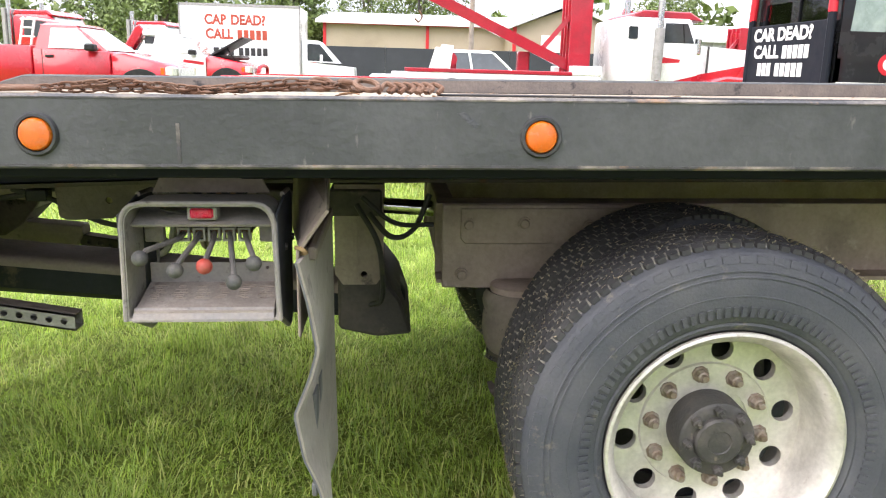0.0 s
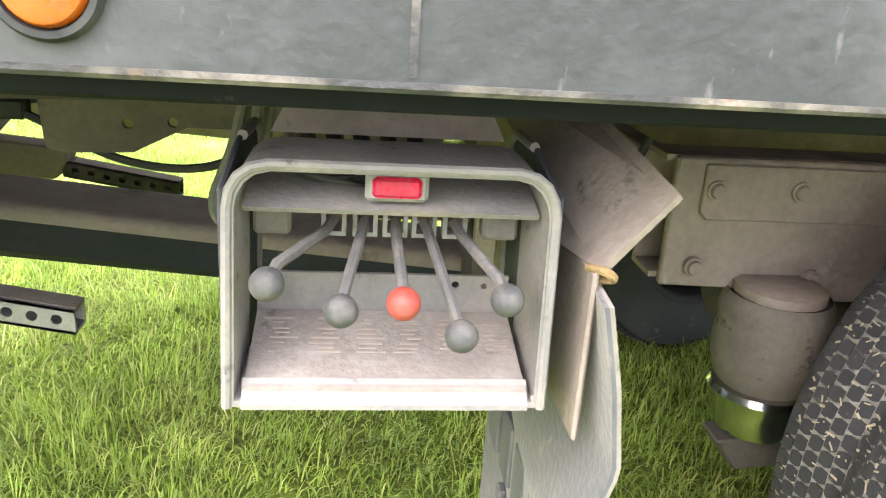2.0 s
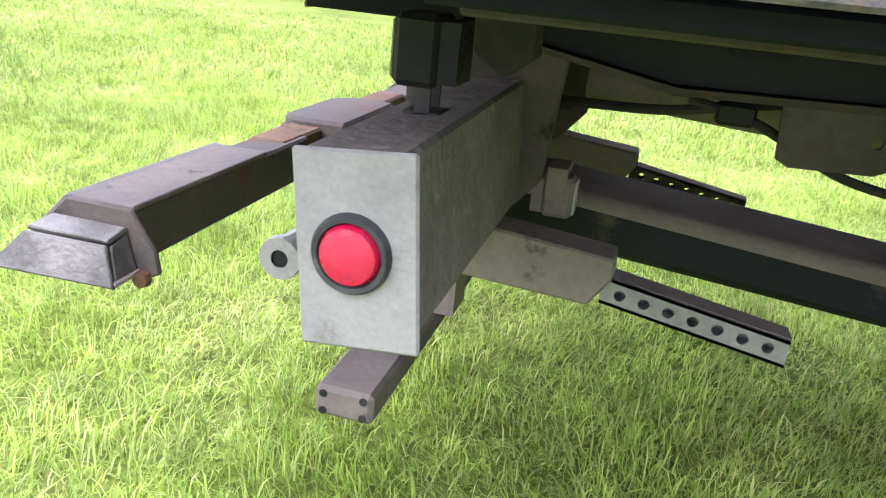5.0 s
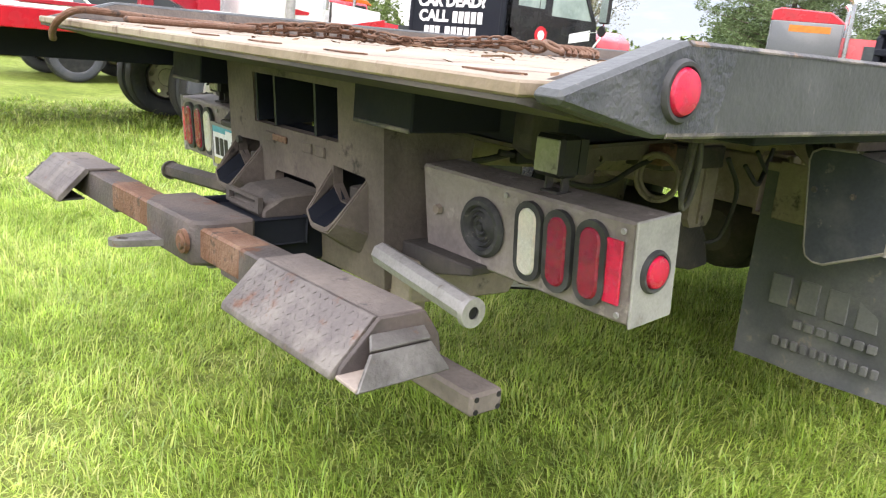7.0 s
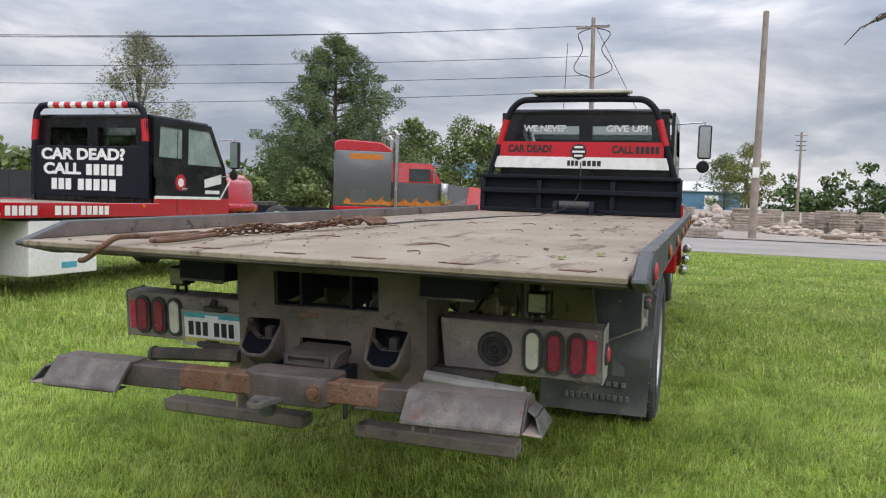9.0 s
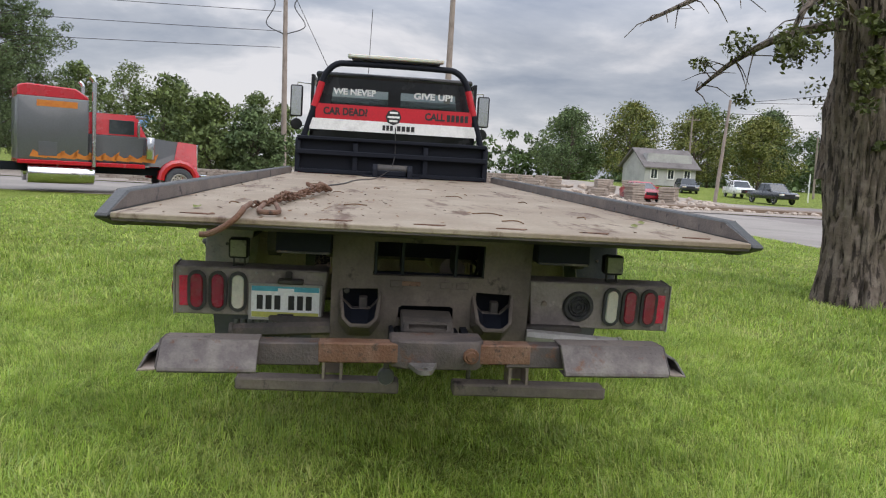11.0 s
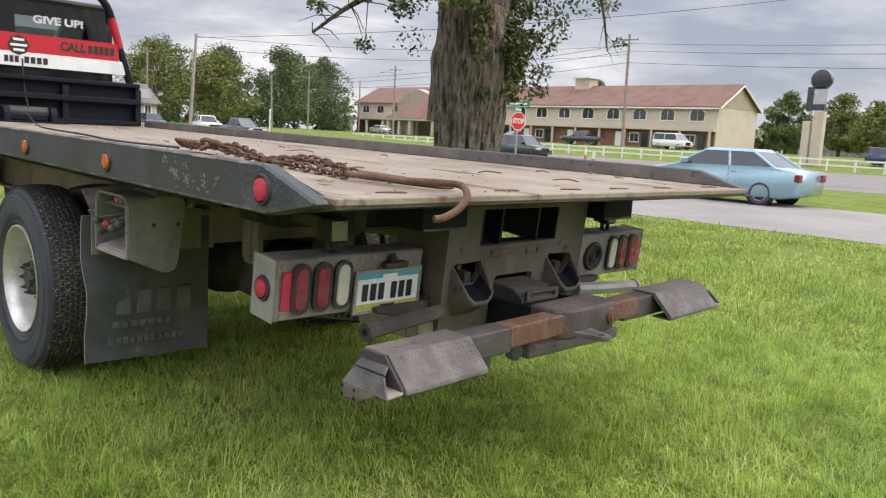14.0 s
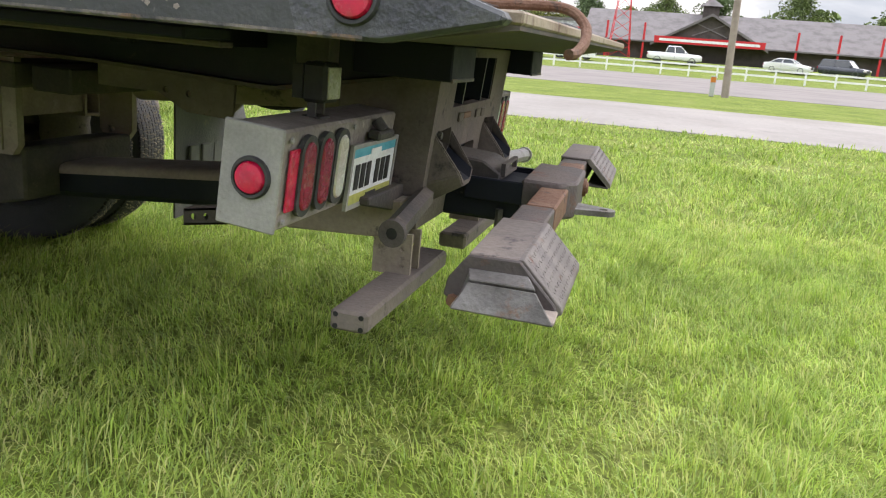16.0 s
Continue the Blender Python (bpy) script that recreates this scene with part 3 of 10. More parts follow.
def oval_pts(cx, cy, w, h, n=8):
    """An upright slot with round ends."""
    r = w / 2
    top = [(cx + r * math.cos(math.pi * k / n), cy + h / 2 - r + r * math.sin(math.pi * k / n)) for k in range(n + 1)]
    return top + [(2 * cx - x, 2 * cy - y) for x, y in top]


def lettering(name, text, size, mat, parent, m, label="", depth=0.001, width=None, bold=0.0):
    """Words in the built-in font, turned into a mesh; text runs along +x and stands up along +y of m."""
    cu = bpy.data.curves.new(name, "FONT")
    cu.body, cu.size, cu.extrude, cu.align_x, cu.align_y, cu.offset = text, size, depth, "CENTER", "CENTER", bold
    tmp = bpy.data.objects.new("tmp", cu)
    scene.collection.objects.link(tmp)
    dg = bpy.context.evaluated_depsgraph_get()
    me = bpy.data.meshes.new_from_object(tmp.evaluated_get(dg))
    bpy.data.objects.remove(tmp)
    bpy.data.curves.remove(cu)
    me.name = name
    me.materials.clear()
    me.materials.append(mat)
    if width and len(me.vertices):
        xs = [v.co.x for v in me.vertices]
        k = width / max(1e-6, max(xs) - min(xs))
        for v in me.vertices:
            v.co.x *= k
    ob = new(name, me)
    if parent:
        ob.parent = parent
        ob.matrix_basis = m
    else:
        ob.matrix_world = m
    return tagged(ob, label)


def facing(x, y, z, direction):
    """The pose of writing at a place that is read by someone who looks along direction: '+x', '-x', '+y' or '-y'."""
    rz = {"+y": 0, "-x": 90, "-y": 180, "+x": -90}[direction]
    return pose(x, y, z, 90, 0, rz)


# ---- ground, roads, lawn ----
def flat(name, pts, z0, z1, mat, label, category):
    return solid(name, prism(pts, "z", z0, z1), mat, label, category, "structure", smooth=None)


def lie(x, y):
    """The land: level by the truck, rising a little beyond the highway and far ahead."""
    def ramp(v, a, b):
        t = min(1.0, max(0.0, (v - a) / (b - a)))
        return t * t * (3 - 2 * t)
    return max(1.25 * ramp(-y, 74, 96), 1.2 * ramp(x, 60, 110), 0.9 * ramp(y, 30, 60))


gx = [-1400, -500, -200, -100, -60, -30, 0, 30, 60, 70, 80, 90, 100, 110, 130, 200, 500, 1400]
gy = [-1400, -500, -200, -120, -96, -92, -88, -84, -80, -77, -74, -66, -31, 0, 30, 40, 50, 60, 100, 300, 1400]
gb = bmesh.new()
grid = [[gb.verts.new((x, y, lie(x, y))) for x in gx] for y in gy]
for r0, r1 in zip(grid, grid[1:]):
    for k in range(len(gx) - 1):
        gb.faces.new((r0[k], r0[k + 1], r1[k + 1], r1[k]))
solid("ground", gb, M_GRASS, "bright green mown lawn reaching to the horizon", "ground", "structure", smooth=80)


def grass(name, x0, x1, y0, y1, density, h0, h1, wide, seed, keep=None, per=6, mat=M_BLADE):
    """Blades of grass in tufts, some upright, more of them bent over and matted, each blade of two faces."""
    rng = np.random.default_rng(seed)
    k = int((x1 - x0) * (y1 - y0) * density / per)
    c = np.stack([rng.uniform(x0, x1, k), rng.uniform(y0, y1, k)], 1)
    swirl = 2.0 * np.sin(c[:, 0] * 1.9 + 0.8 * c[:, 1]) + 1.6 * np.sin(c[:, 1] * 2.3 - c[:, 0])
    heap = np.sin(c[:, 0] * 7.3 + 1.7 * np.sin(c[:, 1] * 5.1)) * np.sin(c[:, 1] * 6.7 + 1.3 * np.sin(c[:, 0] * 4.3))
    tall, turn = np.exp(rng.normal(0, 0.28, k)) * (1 + 0.22 * heap), swirl + rng.normal(0, 1.1, k)
    bend = np.clip(1.5 - 0.6 * heap + rng.normal(0, 0.45, k), 0.15, 2.2)
    idx = np.repeat(np.arange(k), per)
    n = k * per
    off = rng.normal(0, 0.022 if wide < 0.004 else 0.05, (n, 2))
    p = c[idx] + off
    if keep is not None:
        ok = keep(p[:, 0], p[:, 1])
        p, idx, off, n = p[ok], idx[ok], off[ok], int(ok.sum())
    h = rng.uniform(h0, h1, n) * tall[idx] * rng.choice([0.7, 1, 1, 1.35], n)
    lay = np.clip(bend[idx] * rng.uniform(0.3, 1.5, n), 0.05, 2.2)
    up_h, ld = h / np.sqrt(1 + lay ** 2) * 1.15, h * lay / np.sqrt(1 + lay ** 2) * 1.25
    la = turn[idx] + rng.normal(0, 1.0, n)
    lean = np.stack([np.cos(la), np.sin(la)], 1) + off / 0.03 * 0.5
    lean /= np.linalg.norm(lean, axis=1)[:, None]
    a = np.arctan2(lean[:, 1], lean[:, 0]) + np.pi / 2 + rng.normal(0, 0.5, n)
    w = wide * rng.uniform(0.55, 1.4, n)
    side = np.stack([np.cos(a), np.sin(a)], 1)
    co = np.zeros((n, 5, 3), np.float32)
    for j, (f, up, ww) in enumerate(((0, 0, 1), (0, 0, -1), (0.36, 0.72, 0.85), (0.36, 0.72, -0.85), (1.0, 1.0, 0))):
        co[:, j, :2] = p + lean * (ld * f)[:, None] + side * (w * ww)[:, None]
        co[:, j, 2] = up_h * up - (0.006 if up == 0 else 0)
    me = bpy.data.meshes.new(name)
    me.vertices.add(5 * n)
    me.vertices.foreach_set("co", co.ravel())
    base = (np.arange(n) * 5)[:, None]
    loops = np.concatenate([base + [0, 1, 3, 2], base + [2, 3, 4]], 1).ravel()
    me.loops.add(7 * n)
    me.loops.foreach_set("vertex_index", loops.astype(np.int32))
    me.polygons.add(2 * n)
    starts = (np.arange(n) * 7)[:, None] + [0, 4]
    me.polygons.foreach_set("loop_start", starts.ravel().astype(np.int32))
    me.update(calc_edges=True)
    me.materials.append(mat)
    return tagged(new(name, me), "long green grass blades with yellowed tips on the lawn", "grass", kind="stuff")


grass("lawn_grass", -5.6, 1.6, -3.4, 3.6, 7000, 0.026, 0.060, 0.0021, 1, mat=M_BLADENEAR)
inner = lambda x, y: ~((x > -5.6) & (x < 1.6) & (y > -3.4) & (y < 3.6))  # noqa: E731
grass("lawn_grass", -8.5, 6.0, -7.0, 7.5, 1100, 0.035, 0.08, 0.0044, 2, inner)
outer = lambda x, y: ~((x > -8.5) & (x < 6.0) & (y > -7.0) & (y < 7.5))  # noqa: E731
grass("lawn_grass", -14.0, 20.0, -11.3, 10.0, 300, 0.03, 0.06, 0.0075, 3, outer)

# the lane beside the lawn, the verge, the highway behind it, and the cross street ahead
flat("road", [(-120, -19.0), (-120, -11.35), (140, -11.35), (140, -19.0)], -0.05, 0.012, M_CONCRETE, "pale worn concrete side road with cracks", "road")
flat("road", [(-160, -66), (-160, -31), (21.5, -31), (21.5, -19.05), (34, -19.05), (34, -31), (300, -31), (300, -66)], -0.05, 0.010, M_ASPHALT, "wide pale asphalt highway beyond the verge", "road")
flat("road", [(21.8, -11.3), (34.0, -11.3), (34.0, 60), (21.8, 60)], -0.05, 0.014, M_CONCRETE, "pale concrete driveway crossing ahead of the truck", "road")


# ---- the flatbed tow truck ----
truck = thing("tow_truck", STANCE, "black flatbed tow truck with a dusty tan deck, parked on grass", "tow truck")


# the lift's tail assembly leans back with its boom
LEAN = Matrix.Translation((-2.35, 0, 0.88)) @ Matrix.Rotation(radians(-5.0), 4, "Y") @ Matrix.Translation((2.35, 0, -0.88))


def round_lamp(name, parent, x, y, z, side, r, mat, ring=True):
    """A round marker lamp in its rubber ring on a side face (side: -1 right, 1 left)."""
    m = Matrix.Translation((x, y, z)) @ pose(0, 0, 0, -90 * side, 0, 0)
    lamp = part(name, lathe([(0.0, 0.017), (r * 0.55, 0.0165), (r * 0.9, 0.013), (r, 0.006), (r, -0.004), (0.0, -0.004)], None, 28), mat, parent, m=m)
    if ring:
        part("rubber_ring", lathe([(r * 1.0, 0.002), (r * 1.06, 0.009), (r * 1.22, 0.009), (r * 1.32, 0.003), (r * 1.34, -0.004), (r, -0.004)], None, 28), M_GROMMET, lamp)
    return lamp


# deck and rails
part("deck", box(-2.83, 4.06, -1.232, 1.232, 1.222, 1.245, 0.004), M_DECK, truck, "tan, dusty and rust-stained steel deck")
part("deck_tail", prism([(-2.825, 1.2215), (-2.825, 1.214), (-2.62, 1.180), (-2.2, 1.180), (-2.2, 1.2215)], "y", -1.228, 1.228), M_DIRTY, truck)
rails = {}
for s in (-1, 1):
    side_pts = [(-2.815, 1.220), (-2.815, 1.236), (-2.56, 1.315), (4.06, 1.315), (4.06, 1.174), (-2.61, 1.174)]
    y0, y1 = sorted((s * 1.242, s * 1.295))
    rail = part("side_rail", prism(side_pts, "y", y0, y1, 0.007), M_RAIL, truck, "scuffed dark green-black side rail with sloping tail end", smooth=30)
    rails[s] = rail
    part("scraped_edge", prism([(s * 1.2935, 1.1735), (s * 1.2965, 1.1775), (s * 1.2965, 1.1825), (s * 1.294, 1.1825)], "x", -2.58, 4.06), M_RAILEDGE, rail, "scraped pale lower edge")
    part("scraped_edge", prism([(s * 1.2885, 1.3085), (s * 1.2965, 1.3085), (s * 1.2965, 1.3115), (s * 1.2905, 1.3165), (s * 1.2885, 1.3155)], "x", -2.55, 4.06), M_RAILEDGE, rail)
    part("dust_film", prism([(-2.79, 1.2475), (-2.55, 1.307), (4.05, 1.307), (4.05, 1.2475)], "y", *sorted((s * 1.2405, s * 1.2425))), M_LEG, rail, "brown dust on the inner face")
    part("rust_patch", prism([(-2.805, 1.2245), (-2.805, 1.2325), (-2.56, 1.308), (-2.42, 1.308), (-2.46, 1.182), (-2.60, 1.182)], "y", *sorted((s * 1.294, s * 1.2956))), M_RAILRUST, rail, "rust patch on the tail end")
    if s > 0:
        chip = random.Random(9)
        for cx, cz, spread_x, spread_z, n in ((-2.00, 1.246, 0.020, 0.020, 26), (-2.09, 1.238, 0.020, 0.018, 26), (-2.20, 1.226, 0.014, 0.016, 18), (-2.285, 1.252, 0.008, 0.009, 9), (-1.93, 1.285, 0.012, 0.008, 7)):
            for k in range(n):
                x, z, w, h = chip.gauss(cx, spread_x), max(1.185, min(1.298, chip.gauss(cz, spread_z))), chip.uniform(0.0015, 0.0065), chip.uniform(0.0015, 0.006)
                part("paint_chip", prism([(x - w, z), (x - w * 0.3, z + h), (x + w * 0.8, z + h * 0.6), (x + w, z - h * 0.4), (x, z - h)], "y", 1.2945, 1.2958), M_CTRLDUST, rail)
    if s < 0:
        part("scratch", box(-1.165, -1.158, -1.2962, -1.2945, 1.186, 1.262), M_RAILEDGE, rail, "pale upright scratch")
        part("scratch", prism([(-0.62, 1.285), (-0.605, 1.288), (-0.575, 1.262), (-0.585, 1.255)], "y", -1.2962, -1.2945), M_RAILRUST, rail, "rusty scratch")
    y0, y1 = sorted((s * 1.06, s * 1.225))
    part("rail_flange", box(-2.2, 4.06, y0, y1, 1.146, 1.171, 0.004), M_BLACK, truck)
    part("flange_lip", box(-2.2, 4.06, *sorted((s * 1.05, s * 1.10)), 1.132, 1.145, 0.003), M_WORN, truck, "brown dusty lip under the rail")
    for k in range(6):
        round_lamp("marker_lamp", rail, -1.427 + 0.975 * k, s * 1.295, 1.240, s, 0.032, M_LAMBER)
    round_lamp("rear_marker_lamp", rail, -2.560, s * 1.295, 1.243, s, 0.036, M_LREDSIDE)
    # long sills under the deck
    y0, y1 = sorted((s * 0.36, s * 0.45))
    part("deck_sill", prism([(-2.45, 1.10), (-1.98, 1.016), (-1.37, 1.038), (4.0, 1.06), (4.0, 1.221), (-2.45, 1.221)], "y", y0, y1, 0.004), M_BOOM, truck)
    part("sill_flange", prism([(-2.36, 1.074), (-1.98, 1.004), (-1.37, 1.026), (4.0, 1.048), (4.0, 1.058), (-1.37, 1.037), (-1.98, 1.015), (-2.36, 1.084)], "y", *sorted((s * 0.345, s * 0.475)), 0.002), M_WORN, truck, "dusty bottom flange of the sill")
for k in range(14):
    x = -1.95 + 0.43 * k
    part("crossmember", prism([(x, 1.12), (x + 0.05, 1.12), (x + 0.05, 1.128), (x + 0.008, 1.128), (x + 0.008, 1.213), (x + 0.05, 1.213), (x + 0.05, 1.221), (x, 1.221)], "y", -1.05, 1.05), M_BLACK, truck)

# subframe plate with round holes, hydraulic cylinder and hinge plates
for s in (-1, 1):
    y0, y1 = sorted((s * 0.345, s * 0.357))
    bm = bmesh.new()
    add_slab_with_holes(bm, [(-1.80, 1.06), (-1.788, 0.903), (-1.765, 0.891), (-1.626, 0.897), (-1.523, 0.950), (-1.30, 0.950), (-1.30, 1.06)], [ring_pts(-1.633, 0.954, 0.011, 14), ring_pts(-1.549, 0.959, 0.010, 14)], "y", y0, y1)
    part("hinge_plate", bm, M_BOARD, truck)
part("lift_cylinder", cyl((-2.15, -0.12, 0.99), (-1.1, -0.12, 0.92), 0.062, None, 24, 0.008), M_DUSTY, truck)
part("cylinder_rod", cyl((-1.12, -0.12, 0.921), (-0.5, -0.12, 0.88), 0.028, None, 16), M_CHROME, truck)
for a, b in (((-1.18, -0.34, 1.0), (-1.02, 0.34, 1.0)), ((-0.95, -0.34, 1.0), (-0.78, 0.34, 1.0))):
    part("cross_tube", box(a[0], b[0], a[1], b[1], 0.90, 0.985, 0.006), M_DIRTY, truck)

# wheel-lift boom, sloping down ahead
bm = bmesh.new()
add_prism(bm, [(-2.38, 0.750), (-2.38, 0.611), (-0.70, 0.469), (-0.70, 0.592)], "y", -0.125, 0.125, 0.022)
part("lift_boom", bm, M_BOOM, truck, "dark green lift boom with dusty top")
cap = [(-0.1265, -0.036), (-0.1265, -0.020), (-0.121, -0.007), (-0.108, 0.0), (-0.09, 0.003), (0.09, 0.003), (0.108, 0.0), (0.121, -0.007), (0.1265, -0.020), (0.1265, -0.036)]
part("boom_dust", prism(cap, "x", 0.01, 1.66, 0, Matrix.Translation((-2.38, 0, 0.750)) @ Matrix.Rotation(radians(5.37), 4, "Y")), M_DUSTTOP, truck, "brown dust settled on the boom", smooth=60)
part("boom_hinge", prism([(-0.93, 0.69), (-0.93, 0.50), (-0.80, 0.47), (-0.68, 0.48), (-0.72, 0.60), (-0.78, 0.68)], "y", -0.29, 0.29, 0.01), M_DIRTY, truck)
for s in (-1, 1):
    y0, y1 = sorted((s * 0.29, s * 0.32))
    bm = bmesh.new()
    add_slab_with_holes(bm, [(-0.935, 1.0), (-0.935, 0.70), (-0.91, 0.665), (-0.80, 0.665), (-0.775, 0.70), (-0.775, 1.0)], [ring_pts(-0.84, 0.70, 0.011, 12)], "y", y0, y1)
    add_box(bm, -0.875, -0.86, *sorted((s * 0.32, s * 0.33)), 0.68, 0.98)
    part("hanger_plate", bm, M_DUSTY, truck)

# tail board with hexagonal sockets
hexL = [(0.385, 0.938), (0.232, 0.944), (0.230, 0.892), (0.262, 0.855), (0.340, 0.852), (0.380, 0.890)]
hexR = [(-y + 0.035, z) for y, z in hexL]
window = [(-0.225, 1.008), (0.255, 1.003), (0.255, 1.150), (-0.225, 1.150)]
slot = [(-0.10, 0.815), (0.14, 0.812), (0.14, 0.862), (0.125, 0.873), (-0.085, 0.875), (-0.10, 0.865)]
bm = bmesh.new()
add_slab_with_holes(bm, [(0.431, 0.66), (0.431, 1.178), (-0.431, 1.178), (-0.431, 0.66)], [hexL, hexR, window, slot], "x", -2.405, -2.375)
board = part("tail_board", bm, M_BOARD, truck, "dirty steel tail board with two hexagonal sockets", smooth=None, m=Matrix.Translation((-0.045, 0, 0)) @ LEAN)
for pts in (hexL, hexR):
    c = sum(p[0] for p in pts) / 6
    bm = bmesh.new()
    at = {}
    for key, x, y, z in (("a0", -2.406, -0.078, 0.932), ("a1", -2.406, -0.076, 0.892), ("a2", -2.406, -0.040, 0.855), ("b1", -2.492, -0.062, 0.838), ("b2", -2.498, -0.034, 0.812),
                         ("k0", -2.406, -0.092, 0.932), ("e1", -2.494, -0.076, 0.834), ("e2", -2.500, -0.042, 0.798), ("g2", -2.404, -0.092, 0.790), ("g3", -2.404, -0.050, 0.728)):
        for d in (-1, 1):
            at[key, d] = bm.verts.new((x, c + d * -y, z))
    for d in (-1, 1):
        for loop in (("a0", "a1", "b1"), ("b1", "b2", "e2", "e1"), ("a0", "b1", "e1", "k0"), ("k0", "e1", "g2"), ("e1", "e2", "g3", "g2")):
            bm.faces.new([at[k, d] for k in loop])
    for p, q in (("b2", "e2"), ("e2", "g3")):
        bm.faces.new((at[p, -1], at[q, -1], at[q, 1], at[p, 1]))
    bmesh.ops.recalc_face_normals(bm, faces=bm.faces)
    bmesh.ops.bevel(bm, geom=[e for e in bm.edges if not e.is_boundary], offset=0.004, segments=2, affect="EDGES")
    part("socket_funnel", bm, M_BOARD, board, "worn steel funnel below the socket")
    # inner faces of the funnel, coloured black from lip to root
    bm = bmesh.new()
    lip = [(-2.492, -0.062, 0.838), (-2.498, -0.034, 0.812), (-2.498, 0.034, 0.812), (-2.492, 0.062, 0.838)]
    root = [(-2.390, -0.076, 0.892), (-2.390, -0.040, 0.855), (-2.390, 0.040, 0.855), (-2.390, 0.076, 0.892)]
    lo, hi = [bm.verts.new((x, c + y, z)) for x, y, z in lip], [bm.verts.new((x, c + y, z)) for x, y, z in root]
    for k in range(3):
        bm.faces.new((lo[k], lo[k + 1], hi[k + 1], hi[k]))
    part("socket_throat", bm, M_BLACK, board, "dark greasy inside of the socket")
    part("socket_tongue", box(-2.40, -2.36, c - 0.030, c + 0.006, 0.850, 0.900, 0.004), M_DIRTY, board)
part("red_reflector", box(-2.414, -2.406, 0.05, 0.13, 0.963, 0.982, 0.002), M_RUST, board, "faded red reflector")
for y in (0.155, -0.06, -0.13):
    part("clasp", box(-2.412, -2.4055, y - 0.03, y + 0.025, 0.955, 0.985, 0.003), M_BOARD, board)
part("tow_bolt", lathe([(0.0, 0.012), (0.011, 0.012), (0.013, 0.0)], pose(-2.405, 0.365, 0.93, 0, -90, 0), 10), M_HUB, board)
for y in (-0.225, -0.10, 0.13, 0.245):
    part("rib", box(-2.40, -2.20, y - 0.006, y + 0.006, 1.006, 1.178), M_BOOM, board)
part("socket_back", box(-2.345, -2.335, -0.40, 0.40, 0.79, 1.0, 0.002), M_BLACK, truck)
# black sheet added behind the board's window to stand in for the shade inside
part("inner_wall", box(-2.17, -2.15, -0.40, 0.40, 1.045, 1.17), M_BLACK, truck)
for s in (-1, 1):
    y0, y1 = sorted((s * 0.405, s * 0.428))
    part("side_cheek", prism([(-2.412, 0.68), (-2.456, 1.176), (-2.152, 1.178), (-2.186, 0.812), (-2.250, 0.734), (-2.33, 0.68)], "y", y0, y1, 0.003), M_BOARD, truck, "grimy brown steel side plate")
    # short black beam stub above the panel, its lower edge scraped
    stub = part("tail_stub", box(-2.56, -2.30, *sorted((s * 0.435, s * 0.66)), 1.09, 1.178, 0.004), M_BLACK, truck, "black beam stub below the deck")
    part("scraped_edge", box(-2.563, -2.556, *sorted((s * 0.44, s * 0.655)), 1.088, 1.098, 0.002), M_RAILEDGE, stub)
    # tapering bracket below the lamp panel
    y0, y1 = sorted((s * 0.43, s * 0.66))
    part("gusset", prism([(s * 0.43, 0.785), (s * 0.43, 0.70), (s * 0.70, 0.765), (s * 0.70, 0.785)], "x", -2.385, -2.25, 0.004), M_DIRTY, truck)

